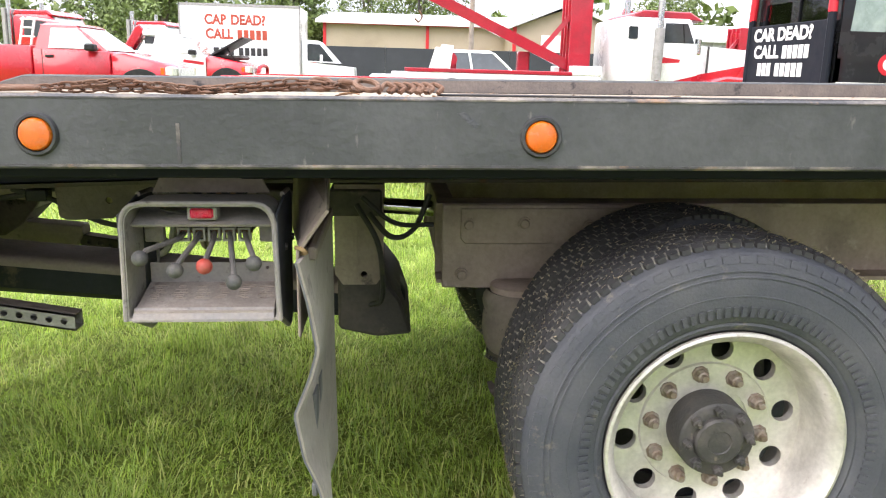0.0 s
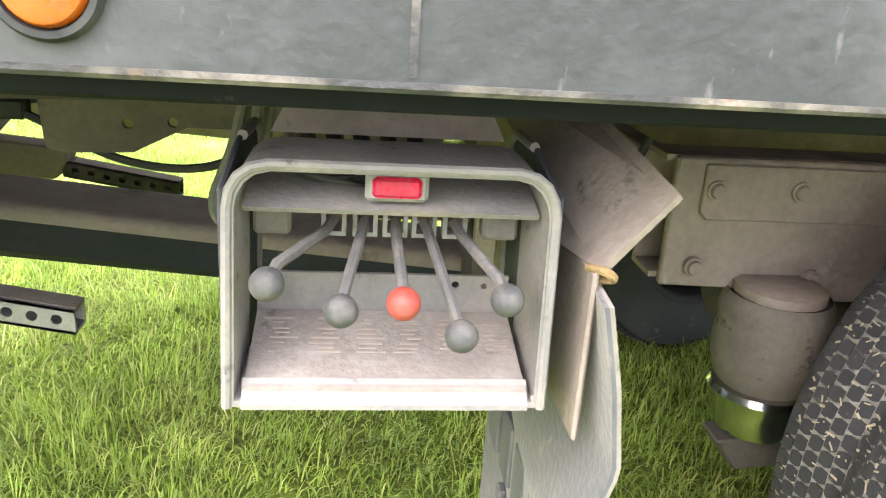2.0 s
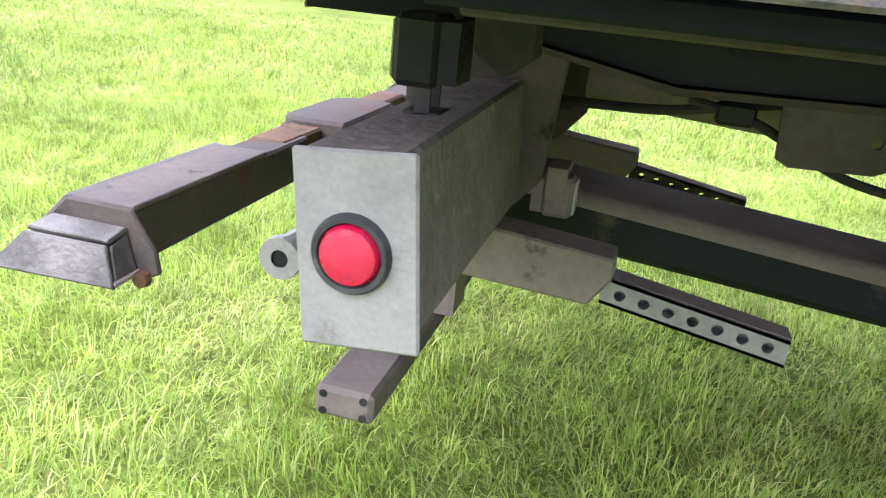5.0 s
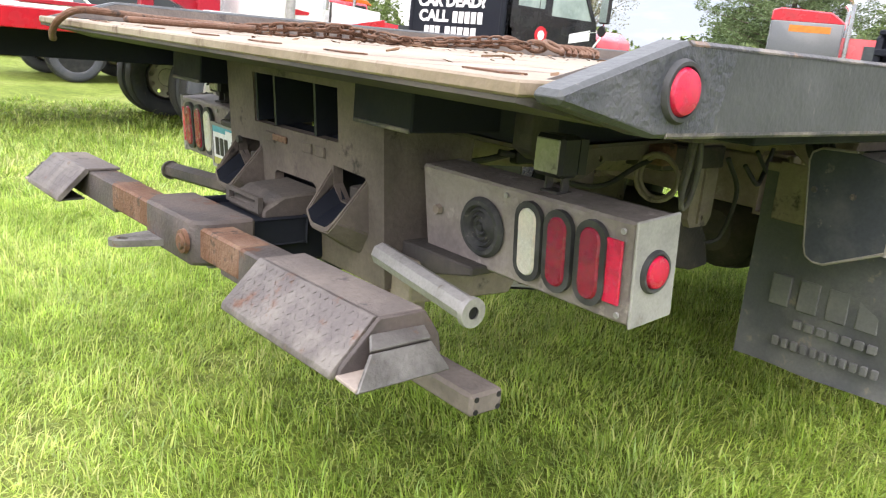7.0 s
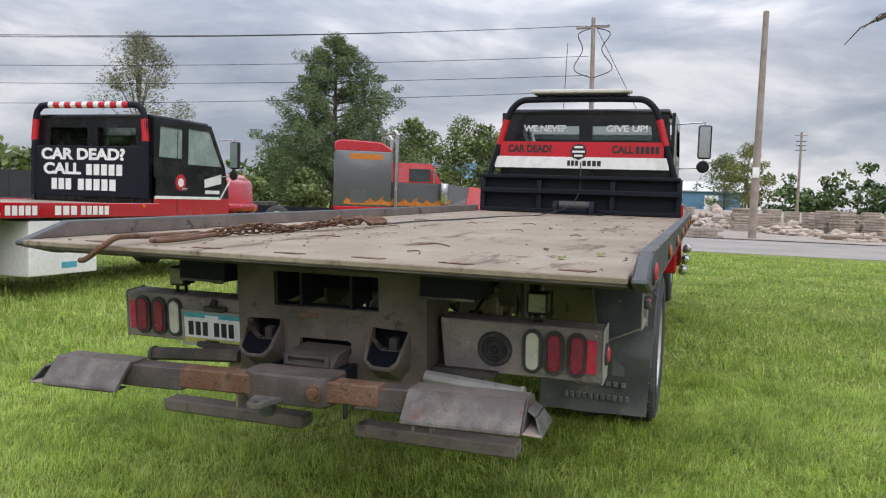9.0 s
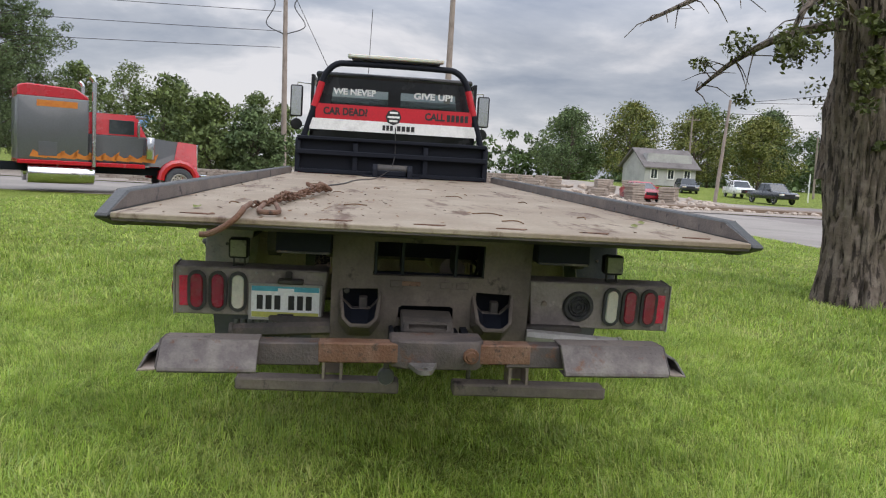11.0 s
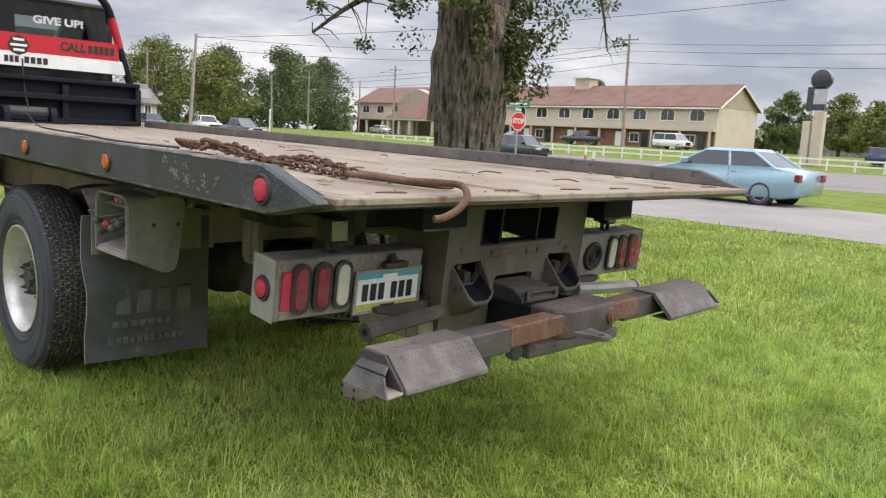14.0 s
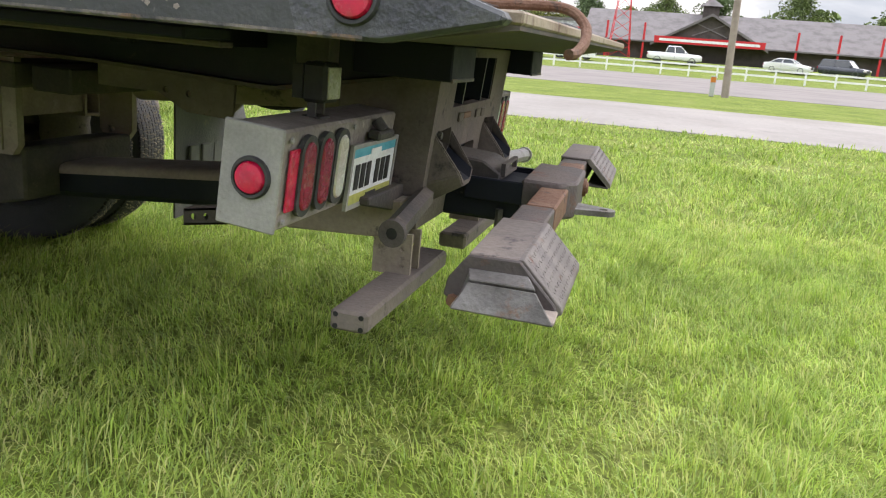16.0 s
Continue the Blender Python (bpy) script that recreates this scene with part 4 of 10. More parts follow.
# lamp panels
for s in (-1, 1):
    ya, yb = s * 0.43, s * 1.110
    bm = bmesh.new()
    pts = [(s * y, z) for y, z in ((0.45, 0.985), (1.110, 0.985), (1.110, 0.772), (0.47, 0.772))]
    add_prism(bm, pts, "x", -2.345, -2.225, 0.006)
    panel = part("lamp_panel", bm, M_PANEL, truck, "dusty grey steel lamp panel with oval tail lamps", m=LEAN)
    part("end_cap", box(-2.348, -2.212, *sorted((s * 1.108, s * 1.116)), 0.768, 0.988, 0.003), M_GALV, panel, "bright aluminium end cap")
    round_lamp("side_marker", panel, -2.285, s * 1.116, 0.878, s, 0.034, M_LREDSIDE)
    for y, mat, w in ((0.838, M_LCLEAR, 0.046), (0.924, M_LRED, 0.050), (1.013, M_LRED, 0.050)):
        zc = 0.882
        ring = bmesh.new()
        add_slab_with_holes(ring, oval_pts(s * y, zc, 0.078, 0.180), [oval_pts(s * y, zc, 0.052, 0.152)], "x", -2.361, -2.349)
        r = part("lamp_ring", ring, M_GROMMET, panel)
        part("oval_lens", prism(oval_pts(s * y, zc, 0.052, 0.152), "x", -2.366, -2.352, 0.004), mat, r, "ribbed clear oval lens" if mat is M_LCLEAR else "deep red oval lens")
    part("reflector", box(-2.356, -2.349, *sorted((s * 1.047, s * 1.088)), 0.812, 0.945, 0.002), M_LREDSIDE, panel, "red reflector strip")
    for y, z in ((1.085, 0.965), (1.085, 0.792), (0.76, 0.968)):
        part("screw", lathe([(0.0, 0.004), (0.006, 0.004), (0.007, 0.0)], pose(-2.350, s * y, z, 0, -90, 0), 8), M_GALV, panel)
    if s < 0:
        ring = bmesh.new()
        add_lathe(ring, [(0.028 + 0.0, 0.004), (0.03, 0.012), (0.036, 0.004), (0.042, 0.012), (0.048, 0.004), (0.054, 0.013), (0.064, 0.013), (0.070, 0.006), (0.072, 0.0)], pose(-2.350, -0.684, 0.876, 0, -90, 0), 32)
        add_lathe(ring, [(0.0, 0.010), (0.008, 0.010), (0.010, 0.004), (0.016, 0.010), (0.022, 0.004), (0.028, 0.004)], pose(-2.350, -0.684, 0.876, 0, -90, 0), 24)
        part("round_grommet", ring, M_GROMMET, panel, "black ribbed rubber grommet")
        part("bolt", lathe([(0.0, 0.012), (0.012, 0.012), (0.014, 0.0)], pose(-2.350, -0.525, 0.885, 0, -90, 0), 6), M_DUSTY, panel)
    else:
        plate = part("licence_plate", box(-2.366, -2.361, 0.480, 0.783, 0.770, 0.922, 0.002), M_PLATEWHITE, panel, "white and blue licence plate in a metal frame, characters as bars")
        part("plate_band", box(-2.3675, -2.366, 0.486, 0.777, 0.894, 0.916), M_PLATEBLUE, plate)
        part("plate_band", box(-2.3675, -2.366, 0.486, 0.777, 0.776, 0.800), M_PLATEGREEN, plate)
        for y in (0.742, 0.704, 0.666, 0.606, 0.568, 0.530):
            part("plate_bar", box(-2.369, -2.3675, y - 0.013, y + 0.013, 0.812, 0.876), M_DECALBLACK, plate)
        part("plate_bar", box(-2.369, -2.3675, 0.595, 0.665, 0.894, 0.908), M_PLATEWHITE, plate)
        part("plate_bar", box(-2.369, -2.3675, 0.595, 0.665, 0.781, 0.793), M_DECALBLACK, plate)
        bm = bmesh.new()
        add_slab_with_holes(bm, [(0.473, 0.764), (0.790, 0.764), (0.790, 0.928), (0.473, 0.928)], [[(0.484, 0.775), (0.779, 0.775), (0.779, 0.917), (0.484, 0.917)]], "x", -2.3695, -2.360)
        part("plate_frame", bm, M_GALV, plate)
        lamp = part("plate_lamp", box(-2.385, -2.350, 0.555, 0.665, 0.930, 0.952, 0.005), M_HUB, panel)
        add = bmesh.new()
        add_cyl(add, (-2.375, 0.62, 0.952), (-2.352, 0.62, 0.975), 0.016, None, 12)
        part("lamp_socket", add, M_HUB, lamp)
    # square work lamp on top of the panel, its finned back ahead
    y = s * 0.845
    lamp = part("work_lamp", box(-2.335, -2.275, y - 0.042, y + 0.042, 1.025, 1.115, 0.008), M_PLASTIC, truck, "small square work lamp with cooling fins")
    part("lamp_glass", box(-2.339, -2.334, y - 0.034, y + 0.034, 1.034, 1.106, 0.002), M_LAMPGLASS, lamp, "dusty grey lamp glass")
    for k in range(7):
        part("fin", box(-2.275, -2.250, y - 0.038 + 0.0115 * k, y - 0.033 + 0.0115 * k, 1.032, 1.108), M_PLASTIC, lamp)
    bm = bmesh.new()
    add_box(bm, -2.32, -2.27, y - 0.026, y + 0.026, 0.987, 0.994, 0.002)
    add_box(bm, -2.305, -2.285, y - 0.026, y - 0.020, 0.987, 1.026)
    add_box(bm, -2.305, -2.285, y + 0.020, y + 0.026, 0.987, 1.026)
    part("lamp_bracket", bm, M_HUB, lamp)
    # hanging strap bracket behind the panel
    part("strap", prism([(-2.27, 1.178), (-2.27, 1.06), (-2.22, 1.03), (-2.18, 1.06), (-2.18, 1.178)], "y", s * 0.70 - 0.03, s * 0.70 + 0.03, 0.003), M_DIRTY, truck)

# lower work lamp that looks ahead beside the boom
lamp = part("work_lamp", box(-2.197, -2.137, -0.385, -0.325, 0.744, 0.824, 0.008), M_DUSTY, truck, "small dusty work lamp below the tail board", m=Matrix.Translation((0.012, 0, -0.010)))
part("lamp_glass", box(-2.138, -2.133, -0.379, -0.331, 0.752, 0.816, 0.002), M_LCLEAR, lamp)
for k in range(6):
    part("fin", box(-2.217, -2.196, -0.383 + 0.0108 * k, -0.378 + 0.0108 * k, 0.751, 0.817), M_DUSTY, lamp)
bm = bmesh.new()
add_box(bm, -2.192, -2.152, -0.395, -0.388, 0.779, 0.842, 0.002)
add_box(bm, -2.192, -2.152, -0.322, -0.315, 0.779, 0.842, 0.002)
add_box(bm, -2.192, -2.152, -0.395, -0.315, 0.837, 0.845, 0.002)
part("lamp_bracket", bm, M_DUSTY, lamp)

# crossbar of the wheel lift
XB = Matrix.Translation((-2.775, 0.05, 0.748)) @ pose(0, 0, 0, -0.8, 0, 1.2)
cross = part("crossbar", box(-0.042, 0.042, -0.43, 0.41, -0.040, 0.040, 0.006), M_RUST, truck, "rust-brown square crossbar of the wheel lift", m=XB)
part("pivot_block", prism([(-0.065, -0.21), (-0.065, 0.07), (-0.02, 0.13), (0.10, 0.13), (0.10, -0.24), (-0.02, -0.24)], "z", -0.058, 0.056, 0.008), M_WORN, cross)
bm = bmesh.new()
ear = [(-0.03, -0.06), (-0.03, 0.07)] + [(-0.155 + 0.032 * math.cos(a), 0.005 + 0.032 * math.sin(a)) for a in (1.6, 2.1, 2.6, 3.14, 3.7, 4.2, 4.7)]
add_slab_with_holes(bm, ear, [ring_pts(-0.15, 0.005, 0.014, 12)], "z", -0.045, -0.028)
part("towing_ear", bm, M_BARE, cross)
part("pivot_bolt", lathe([(0.0, 0.016), (0.018, 0.016), (0.022, 0.010), (0.030, 0.010), (0.032, 0.0)], pose(-0.065, -0.185, 0.0, 0, -90, 0), 16), M_RUST, cross)
for s, y0, y1 in ((1, 0.40, 0.985), (-1, -0.33, -0.965)):
    a, b = sorted((y0, y1))
    part("outer_sleeve", box(-0.040, 0.052, a, b, -0.052, 0.037, 0.005), M_WORN, cross)
    r0, r1 = sorted((s * 0.63, s * 0.985)) if s > 0 else sorted((-0.545, -0.965))
    part("ramp_top", box(-0.046, 0.060, r0, r1, 0.0375, 0.046, 0.002), M_LEG, cross, "dusty flat top of the ramp")
    ramp = part("ramp_plate", prism([(-0.040, 0.046), (-0.052, 0.048), (-0.138, -0.040), (-0.140, -0.054), (-0.130, -0.058), (-0.120, -0.046), (-0.040, 0.032)], "y", r0, r1, 0.002), M_TREADPLATE, cross, "scraped diamond-plate ramp")
    bm = bmesh.new()
    for i in range(6):
        for j in range(int((r1 - r0) / 0.021)):
            t = (i + 0.5) / 6
            p = Vector((-0.054 - 0.083 * t, r0 + 0.014 + 0.021 * j, 0.0462 - 0.0850 * t))
            add_box(bm, -0.0052, 0.0052, -0.0012, 0.0012, -0.001, 0.0007, 0, Matrix.Translation(p) @ Matrix.Rotation(radians(-45.7), 4, "Y") @ Matrix.Rotation(radians(45 if (i + j) % 2 else -45), 4, "Z"))
    tagged(part("tread_lug", bm, M_TREADPLATE, ramp), kind="stuff")
    part("ramp_foot", prism([(-0.050, -0.052), (-0.050, -0.058), (-0.132, -0.060), (-0.130, -0.053)], "y", r0 + 0.02, r1, 0.001), M_DIRTY, cross)

    def along(d0, d1):
        e = r1 if s > 0 else r0
        return sorted((e + s * d0, e + s * d1))
    e = r1 if s > 0 else r0
    part("end_plate", prism([(0.060, 0.043), (-0.046, 0.046), (-0.126, -0.036), (-0.128, -0.052), (0.078, -0.060), (0.105, -0.048), (0.098, -0.010)], "y", *along(0.0, 0.010), 0.003), M_WORN, cross, "scraped dark end plate")

    def plate(name, corners, mat, parent, label="", thick=0.009):
        """A bent steel plate of four corners given as (across, outward, up)."""
        q = [Vector((x, e + s * d, z)) for x, d, z in corners]
        nrm = (q[1] - q[0]).cross(q[3] - q[0]).normalized() * thick * s
        bm = bmesh.new()
        lo, hi = [bm.verts.new(v) for v in q], [bm.verts.new(v + nrm) for v in q]
        bm.faces.new(lo), bm.faces.new(hi[::-1])
        for k in range(4):
            bm.faces.new((lo[k], hi[k], hi[(k + 1) % 4], lo[(k + 1) % 4]))
        bmesh.ops.recalc_face_normals(bm, faces=bm.faces)
        bmesh.ops.bevel(bm, geom=bm.edges[:], offset=0.002, segments=1, affect="EDGES")
        return part(name, bm, mat, parent, label, smooth=None)
    nose = plate("end_pocket", [(-0.088, 0.040, -0.004), (0.046, 0.040, -0.004), (0.074, 0.066, -0.056), (-0.132, 0.066, -0.058)], M_BARE, cross, "worn bare-steel pocket, open at the back")
    plate("pocket_top", [(-0.066, 0.008, 0.012), (0.056, 0.008, 0.010), (0.047, 0.041, -0.003), (-0.087, 0.041, -0.003)], M_BARE, nose)
    plate("pocket_floor", [(-0.132, 0.067, -0.056), (0.074, 0.067, -0.054), (0.074, 0.006, -0.052), (-0.132, 0.006, -0.052)], M_DUSTY, nose, thick=-0.008)
    plate("pocket_side", [(0.050, 0.010, 0.006), (0.066, 0.010, -0.050), (0.066, 0.062, -0.052), (0.044, 0.040, -0.006)], M_BARE, nose, thick=0.006)
    part("bracket_bolt", lathe([(0.0, 0.012), (0.012, 0.012), (0.014, 0.0)], Matrix.Translation((0.082, along(0.0, 0.014)[1 if s > 0 else 0], -0.055)) @ pose(0, 0, 0, -90 * s, 0, 0), 8), M_RUST, cross)

# carriage between tail board and crossbar
part("carriage", box(-2.71, -2.36, -0.125, 0.155, 0.655, 0.775, 0.010), M_BLACK, truck)
part("carriage_top", prism([(-2.60, 0.775), (-2.60, 0.80), (-2.54, 0.835), (-2.41, 0.845), (-2.41, 0.775)], "y", -0.09, 0.13, 0.006), M_DIRTY, truck)
bm = bmesh.new()
add_slab_with_holes(bm, [(-0.08, 0.79), (0.12, 0.79), (0.12, 0.832), (-0.08, 0.834)], [[(-0.06, 0.80), (0.10, 0.80), (0.10, 0.822), (-0.06, 0.824)]], "x", -2.612, -2.598)
part("carriage_frame", bm, M_DIRTY, truck)
for s in (-1, 1):
    part("carriage_arm", box(-2.70, -2.50, 0.015 + s * 0.145, 0.015 + s * 0.165, 0.72, 0.79, 0.004), M_BLACK, truck)
part("lock_pin", tube([(-2.62, -0.16, 0.70), (-2.62, -0.16, 0.60)], 0.010), M_HUB, truck)
part("lock_pin", cyl((-2.64, 0.185, 0.60), (-2.60, 0.185, 0.60), 0.035, None, 16, 0.008), M_RUBBER, truck)
part("lock_pin", tube([(-2.62, 0.185, 0.60), (-2.62, 0.185, 0.70)], 0.012), M_HUB, truck)

# lower stinger legs, upper pegs, perforated slide tubes
for s in (-1, 1):
    o = 0.0 if s < 0 else 0.03
    a, b = sorted((s * 0.12, s * 0.812 + o * 0.5))
    leg = part("stinger_leg", box(-2.450, -2.350, a, b, 0.470, 0.525, 0.008), M_LEG, truck, "dusty square steel leg under the lift")
    for dx in (-0.034, 0.034):
        for dz in (0.482, 0.513):
            part("end_hole", cyl((-2.400 + dx, s * 0.8120 + o * 0.5, dz), (-2.400 + dx, s * 0.8135 + o * 0.5, dz), 0.007, None, 10), M_PLASTIC, leg)
    bm = bmesh.new()
    for y in (0.375, 0.452):
        add_slab_with_holes(bm, [(-2.432, 0.521), (-2.432, 0.645), (-2.316, 0.640), (-2.316, 0.521)], [ring_pts(-2.406, 0.550, 0.008, 10), ring_pts(-2.406, 0.598, 0.008, 10)], "y", *sorted((s * (y - 0.006), s * (y + 0.006))))
    add_box(bm, -2.322, -2.316, *sorted((s * 0.381, s * 0.446)), 0.523, 0.638)
    part("leg_hanger", bm, M_DUSTY, truck)
    part("peg", cyl((-2.45, s * 0.43, 0.757), (-2.50, s * 0.835, 0.742), 0.029, None, 8 if s < 0 else 6, 0.004), M_GALV if s < 0 else M_DIRTY, truck, "bright hexagonal steel peg" if s < 0 else "dark steel peg")
    end = lathe([(0.014, 0.003), (0.033, 0.003), (0.034, 0.0), (0.034, -0.012), (0.014, -0.012)], Matrix.Translation((-2.501, s * 0.842, 0.7415)) @ pose(0, 0, 0, -90 * s, 0, 0), 18)
    part("peg_washer", end, M_GALV if s < 0 else M_DIRTY, truck)
    part("peg_bore", cyl((-2.501, s * 0.834, 0.7415), (-2.501, s * 0.840, 0.7415), 0.015, None, 14), M_PLASTIC, truck)
    part("slide_sleeve", prism([(-2.41, 0.752), (-2.41, 0.640), (-2.062, 0.622), (-2.024, 0.680), (-2.026, 0.716)], "y", *sorted((s * 0.424, s * 0.512)), 0.005), M_DUSTY, truck, "dust-brown slide sleeve")
    bm = bmesh.new()
    L = -1.714
    holes = [ring_pts(-2.008 + 0.0435 * k, 0.647 - 0.0071 * k, 0.0105, 12) for k in range(7)]
    for y in (0.438, 0.494):
        add_slab_with_holes(bm, [(-2.043, 0.679), (-2.043, 0.628), (L, 0.573), (L, 0.624)], holes, "y", *sorted((s * y, s * (y + 0.006))))
    add_prism(bm, [(-2.043, 0.679), (-2.043, 0.673), (L, 0.618), (L, 0.624)], "y", *sorted((s * 0.438, s * 0.500)))
    add_prism(bm, [(-2.043, 0.634), (-2.043, 0.628), (L, 0.573), (L, 0.579)], "y", *sorted((s * 0.438, s * 0.500)))
    slide = part("slide_tube", bm, M_GALV if s < 0 else M_DIRTY, truck, "perforated square slide tube", smooth=None)
    part("dust_strip", prism([(-2.013, 0.6750), (-2.013, 0.6725), (L + 0.002, 0.6225), (L + 0.002, 0.6255)], "y", *sorted((s * 0.440, s * 0.492))), M_DUSTTOP, slide)


# frame rails, brackets, air springs, axle
for s in (-1, 1):
    y0, y1 = sorted((s * 0.40, s * 0.50))
    part("frame_rail", prism([(s * 0.40, 0.72), (s * 0.50, 0.72), (s * 0.50, 0.732), (s * 0.412, 0.732), (s * 0.412, 0.958), (s * 0.50, 0.958), (s * 0.50, 0.97), (s * 0.40, 0.97)], "x", -0.61, 7.8), M_FRAME, truck, "tan dusty frame rail")
    br = part("suspension_bracket", prism([(-0.61, 0.965), (-0.61, 0.705), (-0.36, 0.705), (-0.30, 0.675), (-0.16, 0.675), (-0.10, 0.78), (0.10, 0.84), (0.10, 0.965)], "y", *sorted((s * 0.502, s * 0.522)), 0.004), M_FRAME, truck, "dust-caked suspension bracket", m=Matrix.Translation((0.015, 0, 0.005)))
    part("bracket_doubler", prism([(-0.555, 0.955), (-0.555, 0.86), (-0.54, 0.845), (0.0, 0.845), (0.0, 0.955)], "y", *sorted((s * 0.522, s * 0.532)), 0.003), M_FRAME, br)
    for x, z in ((-0.53, 0.905), (-0.36, 0.908), (-0.55, 0.75), (-0.30, 0.73), (-0.16, 0.90), (-0.10, 0.87)):
        part("bolt", lathe([(0.0, 0.016), (0.013, 0.016), (0.016, 0.008), (0.020, 0.008), (0.021, 0.0)], Matrix.Translation((x, s * 0.53, z)) @ pose(0, 0, 0, -90 * s, 0, 0), 10), M_FRAME, br)
    part("height_valve", tube([(-0.16, s * 0.57, 0.80), (-0.08, s * 0.58, 0.86), (0.02, s * 0.58, 0.91)], 0.026, 10), M_FRAME, br)
    spring = part("air_spring", lathe([(0.098, 0.715), (0.108, 0.70), (0.112, 0.68), (0.106, 0.655), (0.110, 0.63), (0.112, 0.60), (0.108, 0.565), (0.098, 0.535), (0.085, 0.52)], Matrix.Translation((-0.36, s * 0.56, 0)), 28), M_SPRING, truck, "dust-covered rubber air spring")
    part("bead_ring", lathe([(0.0, 0.738), (0.075, 0.738), (0.088, 0.73), (0.088, 0.712), (0.0, 0.712)], Matrix.Translation((-0.36, s * 0.56, 0)), 28), M_FRAME, spring)
    part("spring_base", lathe([(0.0, 0.42), (0.080, 0.42), (0.088, 0.44), (0.092, 0.47), (0.100, 0.492), (0.104, 0.505), (0.098, 0.518), (0.085, 0.522), (0.0, 0.522)], Matrix.Translation((-0.36, s * 0.56, 0)), 32), M_CHROME, spring, "shiny metal base")
    part("spring_arm", prism([(-0.45, 0.40), (0.25, 0.47), (0.25, 0.40), (-0.40, 0.33)], "y", s * 0.56 - 0.04, s * 0.56 + 0.04, 0.005), M_DIRTY, truck)
part("rear_axle", cyl((0, -0.9, 0.52), (0, 0.9, 0.52), 0.075, None, 20), M_DIRTY, truck)
part("differential", lathe([(0.0, 0.24), (0.10, 0.22), (0.19, 0.12), (0.21, 0.0), (0.19, -0.12), (0.10, -0.2), (0.0, -0.2)], Matrix.Translation((0, 0, 0.52)) @ pose(0, 0, 0, 0, 90, 0), 24), M_DIRTY, truck)
part("tail_crossmember", box(-0.60, -0.54, -0.40, 0.40, 0.74, 0.95, 0.005), M_FRAME, truck)


def crown(R, half, y):
    """Radius of the rounded tread across its width."""
    return R - 0.012 * (abs(y) / half) ** 2 - 0.016 * (abs(y) / half) ** 6


def tyre_mesh(R, half, rim):
    side = [(rim, 0.70), (rim + 0.010, 0.84), (rim + 0.022, 0.90), (rim + 0.028, 0.885), (rim + 0.034, 0.93), (rim + (R - rim) * 0.36, 1.0), (rim + (R - rim) * 0.56, 1.0), (rim + (R - rim) * 0.72, 0.965), (R - 0.046, 0.92), (R - 0.034, 0.885), (R - 0.028, 0.82), (R - 0.0215, 0.73)]
    out = [(r, half * k) for r, k in side] + [(crown(R, half, half * k) - 0.007, half * k) for k in (0.6, 0.4, 0.0)]
    return lathe(out + [(r, -y) for r, y in reversed(out[:-1])], None, 72, True)


def tread_mesh(R, half, rows=8, count=108):
    """Rows of six-sided lugs round a tyre, with narrow grooves between."""
    bm = bmesh.new()
    w = 2 * half * 0.78 / rows
    rnd = random.Random(5)
    for i in range(rows):
        y = -half * 0.78 + w * (i + 0.5)
        for k in range(count):
            a = 2 * math.pi * (k + 0.5 * (i % 2) + rnd.uniform(-0.02, 0.02)) / count
            lug = 2 * math.pi * R / count * 0.45
            pts = [(-lug, -w * 0.10), (-lug * 0.72, -w * 0.44), (lug * 0.80, -w * 0.44), (lug, w * 0.10), (lug * 0.72, w * 0.44), (-lug * 0.80, w * 0.44)]
            lo, hi = [], []
            drop = rnd.uniform(0, 0.0012)
            for u, v in pts:
                top = crown(R, half, y + v) - drop
                for arr, r in ((lo, top - 0.012), (hi, top)):
                    t = a + u / R
                    arr.append(bm.verts.new((r * math.cos(t), r * math.sin(t), y + v)))
            bm.faces.new(hi)
            for j in range(6):
                bm.faces.new((lo[j], lo[(j + 1) % 6], hi[(j + 1) % 6], hi[j]))
    return bm


def straw_mesh(R, half, count, seed):
    """Bits of dry grass stuck in the grooves and on the lugs."""
    bm = bmesh.new()
    rnd = random.Random(seed)
    for k in range(count):
        a, y = rnd.uniform(0, 2 * math.pi), half * rnd.uniform(-0.74, 0.74)
        if rnd.random() < 0.5:
            y = round(y / (half * 0.22)) * half * 0.22
        d, ln, wd = rnd.uniform(-0.9, 0.9), rnd.uniform(0.006, 0.022), rnd.uniform(0.0009, 0.0021)
        r0, r1 = crown(R, half, y) - 0.002, crown(R, half, y) + rnd.uniform(0.001, 0.007)
        tu, tv = math.cos(d), math.sin(d)
        quad = [(-tv * wd, tu * wd, r0), (tv * wd, -tu * wd, r0), (tu * ln + tv * wd, tv * ln - tu * wd, r1), (tu * ln - tv * wd, tv * ln + tu * wd, r1)]
        tip = []
        for v, u, r in quad:
            t = a + u / R
            tip.append(bm.verts.new((r * math.cos(t), r * math.sin(t), y + v)))
        bm.faces.new(tip)
    return bm


def groove_dust(parent, R, half):
    """Pale dust and chaff packed in the grooves between the lugs."""
    prof = [(crown(R, half, half * k) - d, half * k) for k, d in ((0.72, 0.014), (0.69, 0.0045), (0.5, 0.003), (0.25, 0.003), (0.0, 0.003), (-0.25, 0.003), (-0.5, 0.003), (-0.69, 0.0045), (-0.72, 0.014))]
    part("groove_dust", lathe(prof, None, 72), M_CHAFF, parent, "pale dust packed in the grooves")


